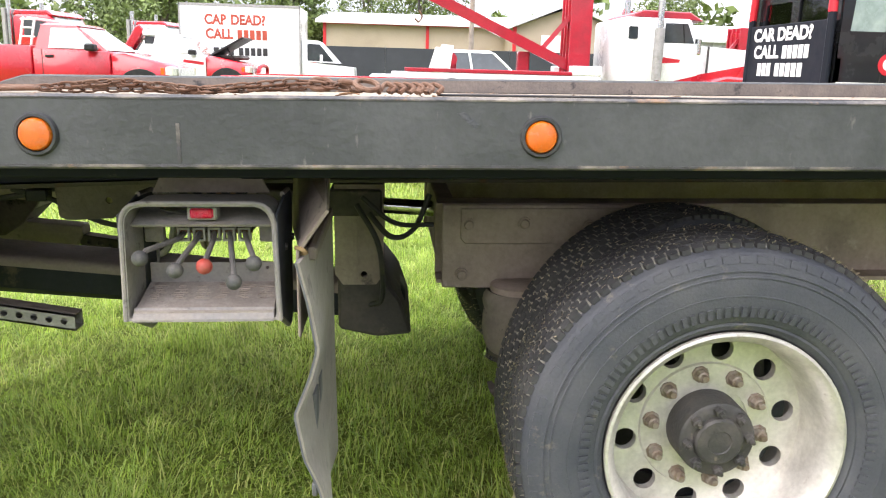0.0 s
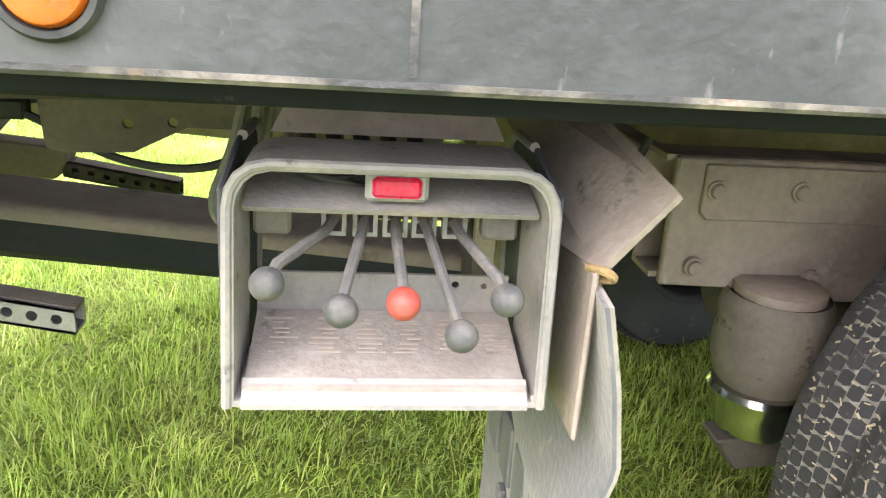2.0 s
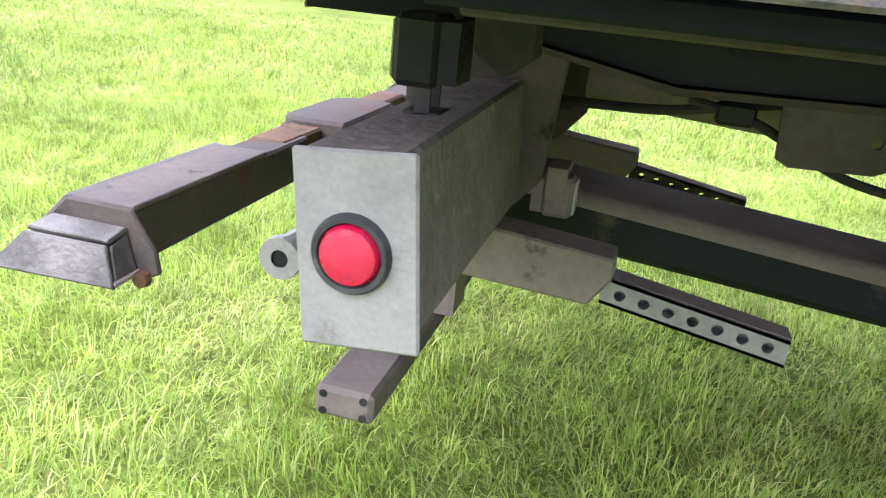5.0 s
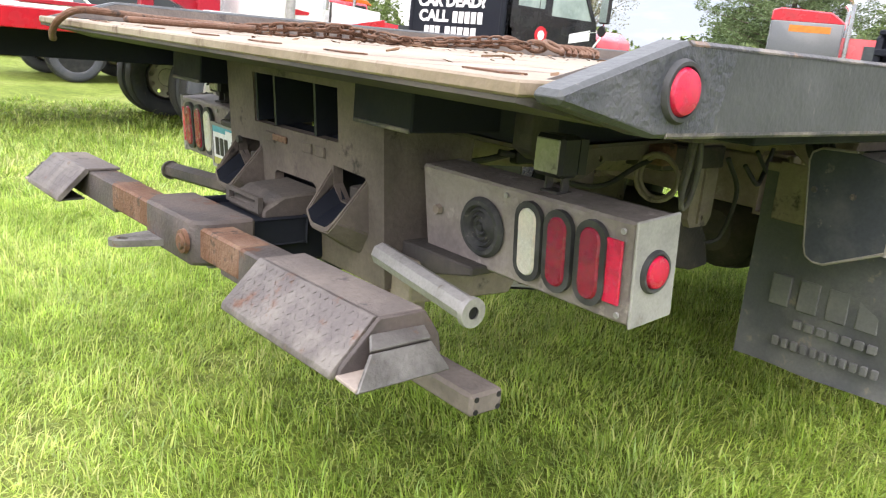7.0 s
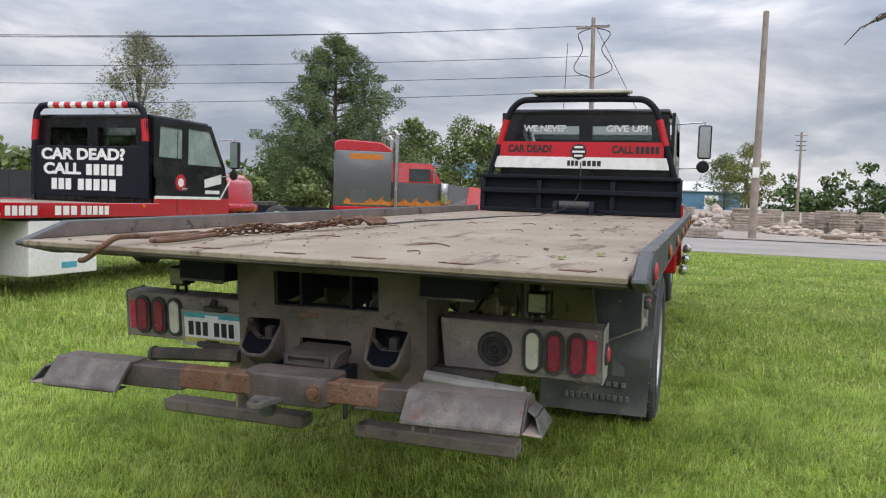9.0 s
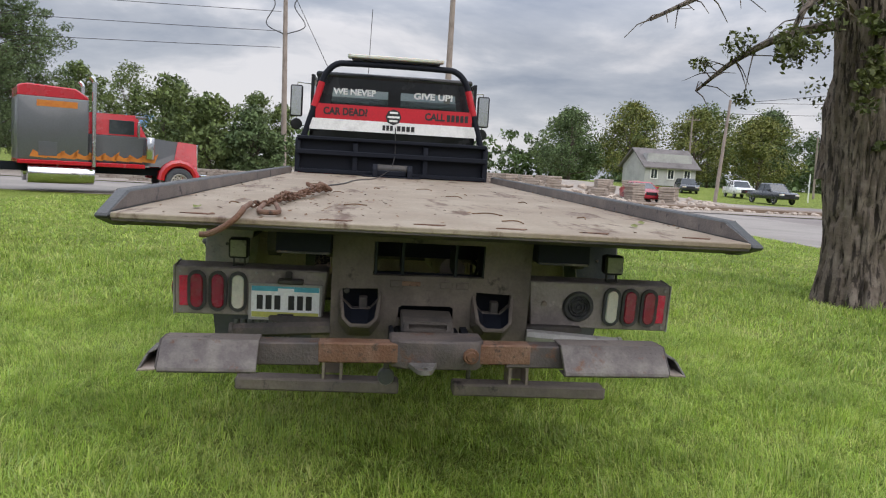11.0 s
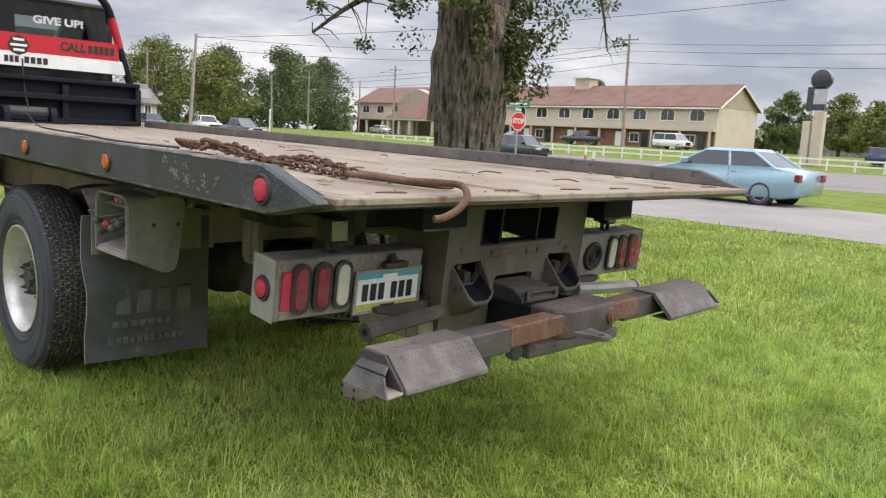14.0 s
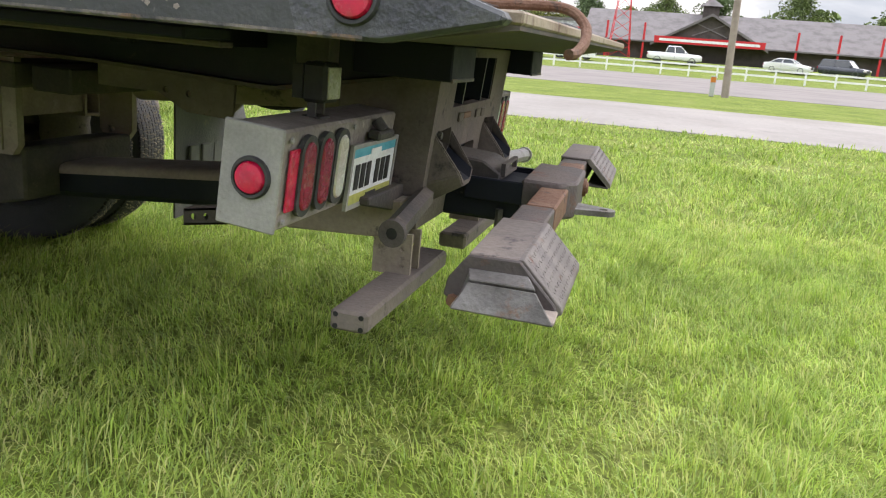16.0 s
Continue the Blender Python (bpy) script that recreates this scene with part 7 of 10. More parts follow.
def heavy_wrecker(x, y, rz, paint, roof, hoodpaint, label, boom=True, scale=1.0):
    m = pose(x, y, 0, 0, 0, rz) @ Matrix.Scale(scale, 4)
    t = thing("wrecker_truck", m, label, "tow truck", "tow trucks")
    part("cab", prism([(3.94, 0.75), (3.94, 2.40), (4.02, 2.46), (5.36, 2.46), (5.58, 1.96), (5.60, 0.75)], "y", -1.03, 1.03, 0.04), paint, t, smooth=50)
    part("roof_cap", prism([(4.25, 2.455), (4.20, 2.52), (4.40, 2.60), (5.35, 2.58), (5.62, 2.42), (5.60, 2.40), (5.36, 2.455)], "y", -1.0, 1.0, 0.02), roof, t)
    part("windscreen", spread([(5.585, -0.9, 1.98), (5.60, -0.9, 1.98), (5.60, 0.9, 1.98), (5.585, 0.9, 1.98)], [(5.39, -0.86, 2.40), (5.405, -0.86, 2.40), (5.405, 0.86, 2.40), (5.39, 0.86, 2.40)]), M_CARGLASS, t)
    part("hood", spread([(5.58, -0.80, 0.9), (7.3, -0.62, 0.9), (7.3, 0.62, 0.9), (5.58, 0.80, 0.9)], [(5.58, -0.72, 1.96), (7.3, -0.55, 1.86), (7.3, 0.55, 1.86), (5.58, 0.72, 1.96)]), hoodpaint, t)
    part("grille", box(7.3, 7.38, -0.5, 0.5, 0.8, 1.84, 0.02), M_CHROME, t)
    part("bumper", box(7.4, 7.6, -1.1, 1.1, 0.45, 0.8, 0.03), M_CHROME, t)
    for s in (-1, 1):
        y = s * 1.03
        part("side_window", prism([(4.84, 1.98), (5.46, 1.98), (5.30, 2.36), (4.84, 2.36)], "y", *sorted((y, y + s * 0.006))), M_CARGLASS, t, "side window with dark rubber edge")
        part("vent_bar", tube([(5.26, y + s * 0.01, 1.98), (5.20, y + s * 0.01, 2.36)], 0.014, 5), M_PLASTIC, t)
        part("rear_window", prism([(4.10, 2.04), (4.29, 2.04), (4.29, 2.28), (4.10, 2.28)], "y", *sorted((y, y + s * 0.006)), 0.02), M_CARGLASS, t)
        part("door_seam", box(4.76, 4.772, *sorted((y, y + s * 0.004)), 0.95, 2.40), M_HUB, t)
        part("mirror", box(5.42, 5.50, *sorted((s * 1.14, s * 1.32)), 1.75, 2.08, 0.02), M_CHROME, t)
        part("hood_seam", box(5.86, 5.88, *sorted((s * 0.73, s * 0.80)), 1.0, 1.94), M_HUB, t)
        part("fender", prism([(5.62, 0.95), (5.75, 1.24), (6.2, 1.36), (6.9, 1.32), (7.25, 1.0), (7.1, 0.9)], "y", *sorted((s * 0.6, s * 1.05)), 0.05), M_RED, t, "red front wing")
        road_wheel(t, 6.4, s * 0.95, 0.5, s, R=0.5, seed=4)
    for s in (-1, 1):
        part("flank_stripe", prism([(4.95, 1.20), (5.58, 1.36), (5.58, 1.10)], "y", *sorted((s * 1.032, s * 1.040))), M_RED, t, "rising red flank stripe")
        part("name_bar", prism([(4.82, 1.58), (5.18, 1.60), (5.20, 1.66), (4.84, 1.70)], "y", *sorted((s * 1.032, s * 1.036))), M_DECALRED, t)
        part("hood_sweep", prism([(5.60, 1.36), (7.28, 1.70), (7.28, 1.1), (5.60, 1.1)], "y", *sorted((s * 0.70, s * 0.815))), M_RED, t)
        pipe = part("exhaust_pipe", cyl((4.69, s * 1.16, 1.0), (4.69, s * 1.16, 3.5), 0.065, None, 14), M_CHROME, t, "tall chrome exhaust stack")
        part("stack_guard", cyl((4.69, s * 1.16, 1.25), (4.69, s * 1.16, 2.25), 0.095, None, 14), M_GALV, pipe)
        part("side_body", box(-0.6, 3.55, *sorted((s * 0.75, s * 1.10)), 0.65, 1.28, 0.02), paint, t)
        part("red_trim", box(-0.3, 3.0, *sorted((s * 0.78, s * 1.11)), 1.285, 1.36, 0.01), M_DKRED, t)
        part("front_locker", box(3.0, 3.6, *sorted((s * 0.75, s * 1.10)), 1.285, 1.48, 0.02), paint, t)
        part("rear_fin", prism([(0.22, 1.28), (0.55, 1.28), (0.62, 1.80), (0.38, 1.82)], "y", *sorted((s * 1.0, s * 1.1)), 0.01), paint, t)
        for wx in (0.6, 1.9):
            road_wheel(t, wx, s * 0.98, 0.5, s, R=0.5, seed=4)
            part("arch_gap", lathe([(0.0, 0.0), (0.56, 0.0), (0.56, -0.02)], Matrix.Translation((wx, s * 1.104, 0.62)) @ pose(0, 0, 0, -90 * s, 0, 0), 24), M_PLASTIC, t)
    part("bed_floor", box(-0.6, 3.6, -0.75, 0.75, 1.15, 1.28), M_DIRTY, t)
    if boom:
        mast = part("mast", box(3.10, 3.40, -0.35, 0.35, 1.28, 2.75, 0.02), M_DKRED, t, "dark red recovery mast")
        for k in range(4):
            part("mast_rib", box(3.05, 3.50, -0.46 + 0.28 * k, -0.40 + 0.28 * k, 1.28, 2.9, 0.01), M_DKRED, mast)
        part("boom_arm", tube([(3.25, -0.2, 1.42), (0.6, -0.2, 2.62), (-0.9, -0.2, 3.30)], 0.15, 4), M_DKRED, t, "long dark red recovery boom")
        part("boom_brace", tube([(2.45, -0.25, 1.72), (3.2, -0.25, 2.62)], 0.07, 4), M_DKRED, t)
        part("boom_foot", box(2.05, 2.3, -0.12, 0.12, 1.28, 1.75, 0.02), M_DKRED, t)
        part("winch_drum", cyl((3.3, -0.35, 1.55), (3.3, 0.35, 1.55), 0.22, None, 20), M_DKRED, t)
        part("hook_line", tube([(-0.05, -0.2, 2.9), (-0.05, -0.2, 2.50)], 0.02, 6), M_CABLE, t)
        part("hook", tube(curve_pts([(-0.05, -0.2, 2.50), (0.02, -0.2, 2.38), (-0.05, -0.2, 2.28), (-0.13, -0.2, 2.34)], 5), 0.02, 6), M_RUST, t)
        part("amber_beacon", box(3.1, 3.35, -0.1, 0.1, 2.62, 2.72, 0.02), M_LAMBER, t)
        part("small_winch", box(0.35, 0.75, -0.2, 0.2, 1.28, 1.55, 0.02), M_DKRED, t)
        part("small_winch_drum", cyl((0.62, -0.3, 1.55), (0.62, 0.3, 1.55), 0.14, None, 16), M_DKRED, t)
    return t


heavy_wrecker(-0.15, 14.1, 0, M_WHITE, M_DKRED, M_WHITE, "white heavy wrecker with a dark red boom and red stripe")
heavy_wrecker(7.8, 24.0, 4, M_RED, M_LAMBER, M_RED, "red heavy wrecker with tall chrome stacks", True, 1.02)


def sleeper_tractor():
    t = thing("sleeper_tractor", pose(21.6, 12.0, 0, 0, 0, -63), "grey and red semi tractor with a tall sleeper and orange flames", "semi truck", "trucks")
    part("sleeper_box", box(0.0, 2.1, -1.22, 1.22, 1.05, 3.10, 0.06, None, 2), M_GREY, t, "slate grey sleeper box")
    part("sleeper_roof", prism([(0.0, 3.06), (0.0, 3.40), (0.25, 3.48), (1.7, 3.42), (2.1, 3.15), (2.1, 3.06)], "y", -1.2, 1.2, 0.04), M_RED, t, "red sleeper roof")
    part("red_skirt", box(0.0, 3.9, -1.23, 1.23, 0.92, 1.06, 0.02), M_RED, t)
    for s in (-1, 1):
        y = s * 1.22
        part("lamp_panel", box(0.55, 1.75, *sorted((y, y + s * 0.006)), 2.78, 2.98), M_DECALORANGE, t, "orange lettering as a bar")
        part("hatch", box(0.6, 1.15, *sorted((y, y + s * 0.012)), 1.2, 1.65, 0.004), M_GREY, t)
        for k in range(9):
            x = 0.35 + 0.42 * k
            part("flame", prism([(x, 1.16), (x + 0.5, 1.12), (x + 0.62, 1.34 + 0.06 * (k % 3)), (x + 0.35, 1.24), (x + 0.1, 1.38)], "y", *sorted((y, y + s * 0.005))), M_DECALORANGE, t)
        pipe = part("exhaust_pipe", cyl((2.25, s * 1.28, 0.9), (2.25, s * 1.28, 3.7), 0.07, None, 14), M_CHROME, t, "tall chrome exhaust stack")
        part("pipe_tip", tube([(2.25, s * 1.28, 3.68), (2.22, s * 1.28, 3.78), (2.12, s * 1.28, 3.86)], 0.07, 12), M_CHROME, pipe)
        part("air_cleaner", cyl((4.05, s * 1.2, 1.25), (4.05, s * 1.2, 2.0), 0.16, None, 18, 0.02), M_CHROME, t)
        part("side_window", box(2.75, 3.55, *sorted((s * 1.06, s * 1.075)), 2.05, 2.52, 0.004), M_CARGLASS, t)
        part("mirror", box(3.6, 3.68, *sorted((s * 1.25, s * 1.42)), 1.95, 2.5, 0.02), M_CHROME, t)
        part("fender", tube([(5.1 + 0.62 * math.cos(a), s * 0.98, 0.55 + 0.62 * math.sin(a)) for a in [math.pi * k / 8 for k in range(9)]], 0.14, 8), M_RED, t)
        road_wheel(t, 5.1, s * 1.0, 0.5, s, R=0.5, seed=5)
        for wx in (-2.0, -3.3):
            road_wheel(t, wx, s * 1.0, 0.5, s, R=0.5, seed=6)
        part("fuel_tank", cyl((0.3, s * 0.95, 0.62), (2.3, s * 0.95, 0.62), 0.32, None, 22, 0.03), M_CHROME, t)
        part("frame_rail", box(-4.0, 5.5, *sorted((s * 0.38, s * 0.46)), 0.68, 0.95), M_BLACK, t)
    part("cab_body", box(2.1, 3.9, -1.06, 1.06, 1.05, 2.0, 0.04), M_GREY, t)
    part("cab_top", spread([(2.1, -1.05, 2.0), (3.95, -1.05, 2.0), (3.95, 1.05, 2.0), (2.1, 1.05, 2.0)], [(2.1, -0.98, 2.72), (3.62, -0.98, 2.72), (3.62, 0.98, 2.72), (2.1, 0.98, 2.72)]), M_RED, t)
    part("windscreen", spread([(3.955, -0.95, 2.04), (3.975, -0.95, 2.04), (3.975, 0.95, 2.04), (3.955, 0.95, 2.04)], [(3.66, -0.88, 2.62), (3.68, -0.88, 2.62), (3.68, 0.88, 2.62), (3.66, 0.88, 2.62)]), M_CARGLASS, t)
    part("sun_visor", box(3.6, 3.95, -1.0, 1.0, 2.62, 2.70, 0.01), M_CHROME, t)
    part("hood", spread([(3.9, -0.95, 1.0), (5.75, -0.75, 1.0), (5.75, 0.75, 1.0), (3.9, 0.95, 1.0)], [(3.9, -0.85, 2.02), (5.75, -0.62, 1.85), (5.75, 0.62, 1.85), (3.9, 0.85, 2.02)]), M_GREY, t)
    part("hood_nose", spread([(4.9, -0.90, 0.95), (5.78, -0.80, 0.95), (5.78, 0.80, 0.95), (4.9, 0.90, 0.95)], [(5.1, -0.72, 1.93), (5.78, -0.64, 1.87), (5.78, 0.64, 1.87), (5.1, 0.72, 1.93)]), M_RED, t)
    part("grille", box(5.78, 5.86, -0.6, 0.6, 0.75, 1.85, 0.02), M_CHROME, t)
    part("bumper", box(5.85, 6.05, -1.15, 1.15, 0.4, 0.8, 0.03), M_CHROME, t)
    part("fifth_wheel", box(-3.2, -2.1, -0.5, 0.5, 0.95, 1.12, 0.03), M_DIRTY, t)


sleeper_tractor()

# pickups and the box truck in the row behind
def work_pickup(x, y, paint, nose_paint, label, hood_up=False, k=1.0):
    """A regular-cab pickup with its nose to +x; the windscreen's foot is at x = 0."""
    t = thing("pickup_truck", pose(x, y, 0) @ Matrix.Scale(k, 4), label, "pickup truck", "parked pickups")
    w = 0.98
    part("bed", prism([(-4.0, 0.75), (-4.0, 1.58), (-1.45, 1.58), (-1.45, 0.62), (-3.9, 0.62)], "y", -w, w, 0.03), paint, t, smooth=50)
    part("bed_liner", box(-3.9, -1.5, -w + 0.1, w - 0.1, 1.50, 1.586), M_PLASTIC, t)
    part("body", prism([(-1.42, 0.62), (-1.42, 1.53), (0.05, 1.50), (0.05, 0.62)], "y", -w, w, 0.02), paint, t, smooth=50)
    part("cab", spread([(-1.40, -w + 0.03, 1.49), (0.02, -w + 0.03, 1.49), (0.02, w - 0.03, 1.49), (-1.40, w - 0.03, 1.49)], [(-1.30, -w + 0.20, 1.98), (-0.62, -w + 0.20, 1.98), (-0.62, w - 0.20, 1.98), (-1.30, w - 0.20, 1.98)]), paint, t)
    part("roof", spread([(-1.32, -w + 0.19, 1.975), (-0.58, -w + 0.19, 1.975), (-0.58, w - 0.19, 1.975), (-1.32, w - 0.19, 1.975)], [(-1.22, -w + 0.30, 2.03), (-0.70, -w + 0.30, 2.03), (-0.70, w - 0.30, 2.03), (-1.22, w - 0.30, 2.03)]), paint, t)
    part("windscreen", spread([(-0.02, -w + 0.12, 1.52), (0.03, -w + 0.12, 1.52), (0.03, w - 0.12, 1.52), (-0.02, w - 0.12, 1.52)], [(-0.60, -w + 0.26, 1.95), (-0.57, -w + 0.26, 1.95), (-0.57, w - 0.26, 1.95), (-0.60, w - 0.26, 1.95)]), M_PALEGLASS, t, "pale reflecting windscreen")
    part("nose", prism([(0.06, 0.62), (0.06, 1.50), (0.35, 1.47), (1.05, 1.32), (1.22, 1.24), (1.26, 0.62)], "y", -w, w, 0.05), nose_paint, t, smooth=50)
    part("grille", box(1.24, 1.29, -w + 0.3, w - 0.3, 0.9, 1.22, 0.01), M_CHROME, t)
    part("bumper", box(1.22, 1.40, -w, w, 0.55, 0.82, 0.04), M_CHROME, t)
    for s in (-1, 1):
        q = [(-1.12, 1.54, w - 0.035), (-0.16, 1.54, w - 0.035), (-0.60, 1.93, w - 0.178), (-1.10, 1.93, w - 0.178)]
        part("side_window", spread([(a, s * (c + 0.002), b) for a, b, c in q], [(a, s * (c + 0.012), b) for a, b, c in q]), M_PALEGLASS, t, "pale side window")
        part("door_seam", box(-1.25, -1.238, *sorted((s * w, s * (w + 0.003))), 0.75, 1.52), M_PLASTIC, t)
        part("door_handle", box(-1.18, -1.02, *sorted((s * w, s * (w + 0.02))), 1.36, 1.41, 0.005), M_PLASTIC, t)
        part("mirror", box(-0.36, -0.16, *sorted((s * w, s * (w + 0.22))), 1.50, 1.64, 0.03), M_PLASTIC, t)
        part("headlight", box(1.10, 1.262, *sorted((s * (w - 0.30), s * (w + 0.004))), 1.06, 1.24, 0.02), M_LCLEAR, t)
        part("turn_light", box(1.02, 1.10, *sorted((s * (w - 0.05), s * (w + 0.006))), 1.08, 1.22, 0.01), M_LAMBER, t)
        for wx in (0.62, -2.75):
            m = Matrix.Translation((wx, s * (w - 0.10), 0.40)) @ pose(0, 0, 0, -90 * s, 0, 0)
            part("wheel_well", lathe([(0.0, 0.105), (0.50, 0.105), (0.52, 0.09), (0.52, -0.02)], Matrix.Translation((0, 0, 0.28)) @ m, 24), M_PLASTIC, t)
            wh = part("wheel", tyre_mesh(0.40, 0.12, 0.24), M_TYRE, t, m=m)
            part("rim", lathe([(0.24, 0.09), (0.22, 0.10), (0.19, 0.05), (0.08, 0.07), (0.0, 0.075)], None, 20), M_ALU, wh)
    if hood_up:
        hd = part("hood", spread([(0.10, -0.8, 1.50), (0.14, -0.8, 1.47), (0.14, 0.8, 1.47), (0.10, 0.8, 1.50)], [(1.02, -0.75, 2.02), (1.05, -0.75, 1.98), (1.05, 0.75, 1.98), (1.02, 0.75, 2.02)]), M_PLASTIC, t, "raised black underside of the hood")
        part("hood_prop", tube([(0.8, -0.6, 1.36), (0.55, -0.62, 1.74)], 0.015, 6), M_PLASTIC, hd)
        part("engine", box(0.2, 1.0, -0.6, 0.6, 1.40, 1.52, 0.06), M_HUB, t)
        part("bull_bar", tube(curve_pts([(1.42, -0.7, 0.7), (1.46, -0.7, 1.2), (1.46, 0.7, 1.2), (1.42, 0.7, 0.7)], 5), 0.05, 8), M_DECALRED, t, "red and white striped front bar")
        part("stowed_boom", prism([(-2.4, 1.58), (-2.1, 1.58), (-1.75, 2.15), (-1.9, 2.3), (-2.0, 2.22)], "y", -0.25, 0.25, 0.03), M_RED, t, "red stowed tow boom")
        part("white_cover", box(-1.75, -1.05, -0.5, 0.5, 1.98, 2.16, 0.07, None, 2), M_WHITE, t)
        part("name_bar", prism([(-0.55, 1.30), (0.0, 1.24), (0.02, 1.32), (-0.52, 1.38)], "y", -w - 0.004, -w), M_DECALRED, t)
    return t


work_pickup(-6.35, 14.5, M_RED, M_RED, "bright red pickup with pale windows, parked on grass")
work_pickup(-5.95, 21.0, M_WHITE, M_RED, "white pickup tow truck with red front and raised hood", True, 1.02)
rack = thing("pickup_rack", pose(-8.05, 14.5, 0), "white tube rack standing in a red pickup bed", "rack")
for s in (-1, 1):
    for dx in (0.0, 0.22):
        part("rack_post", tube([(dx - 0.05, s * 0.75, 1.586), (dx + 0.05, s * 0.72, 2.12)], 0.025, 8), M_TRIMWHITE, rack)
    for z in (1.75, 1.92, 2.08):
        part("rack_bar", tube([(0.0, s * 0.74, z), (0.25, s * 0.74, z)], 0.018, 6), M_TRIMWHITE, rack)
part("rack_bar", tube([(0.15, -0.72, 2.1), (0.15, 0.72, 2.1)], 0.03, 8), M_TRIMWHITE, rack)


# older trucks further back in the row
def old_truck(x, y, rz, paint, roof, label):
    t = thing("old_truck", pose(x, y, 0.2, 0, 0, rz), label, "truck", "trucks")
    part("cab", prism([(0, 0.7), (0, 2.35), (0.1, 2.45), (1.15, 2.45), (1.5, 1.85), (1.5, 0.7)], "y", -1.0, 1.0, 0.05), paint, t, smooth=50)
    part("roof_cap", prism([(-0.02, 2.40), (0.08, 2.56), (1.1, 2.56), (1.3, 2.40)], "y", -0.98, 0.98, 0.04), roof, t)
    part("hood", spread([(1.5, -0.8, 0.8), (2.7, -0.65, 0.8), (2.7, 0.65, 0.8), (1.5, 0.8, 0.8)], [(1.5, -0.7, 1.8), (2.7, -0.55, 1.65), (2.7, 0.55, 1.65), (1.5, 0.7, 1.8)]), paint, t)
    part("windscreen", spread([(1.51, -0.85, 1.88), (1.53, -0.85, 1.88), (1.53, 0.85, 1.88), (1.51, 0.85, 1.88)], [(1.19, -0.82, 2.38), (1.21, -0.82, 2.38), (1.21, 0.82, 2.38), (1.19, 0.82, 2.38)]), M_PALEGLASS, t)
    for s in (-1, 1):
        part("side_window", prism([(0.35, 1.75), (1.30, 1.75), (1.02, 2.3), (0.35, 2.3)], "y", *sorted((s * 1.0, s * 1.006))), M_CARGLASS, t)
        part("exhaust_pipe", cyl((-0.15, s * 0.9, 0.8), (-0.15, s * 0.9, 2.9), 0.07, None, 12), M_CHROME, t)
        part("frame_rail", box(-4.0, 2.6, *sorted((s * 0.36, s * 0.45)), 0.65, 0.9), M_BLACK, t)
        for wx in (2.0, -2.2, -3.3):
            wh = part("wheel", tyre_mesh(0.5, 0.13, 0.28), M_TYRE, t, m=Matrix.Translation((wx, s * 0.9, 0.3)) @ pose(0, 0, 0, -90 * s, 0, 0))
            part("rim", lathe([(0.28, 0.09), (0.24, 0.05), (0.0, 0.07)], None, 18), M_STEELWHEEL, wh)
    part("bed", box(-4.0, -0.3, -1.0, 1.0, 0.95, 1.45, 0.03), paint, t)
    part("body_rack", box(-0.35, -0.22, -1.0, 1.0, 0.95, 2.6, 0.02), M_GALV, t)
    return t


old_truck(-12.2, 24.0, -8, M_RED, M_RED, "red old truck with a chrome rack behind its cab")
old_truck(-10.0, 29.0, -12, M_WHITE, M_RED, "white old truck with a red roof in the row")
old_truck(-6.6, 31.0, -12, M_RED, M_WHITE, "red old truck with a white roof in the row")
car("pickup_truck", "pickup", M_WHITE, 1.5, 20.5, 0, "white pickup parked behind the heavy wrecker", "pickup truck", group="parked pickups")


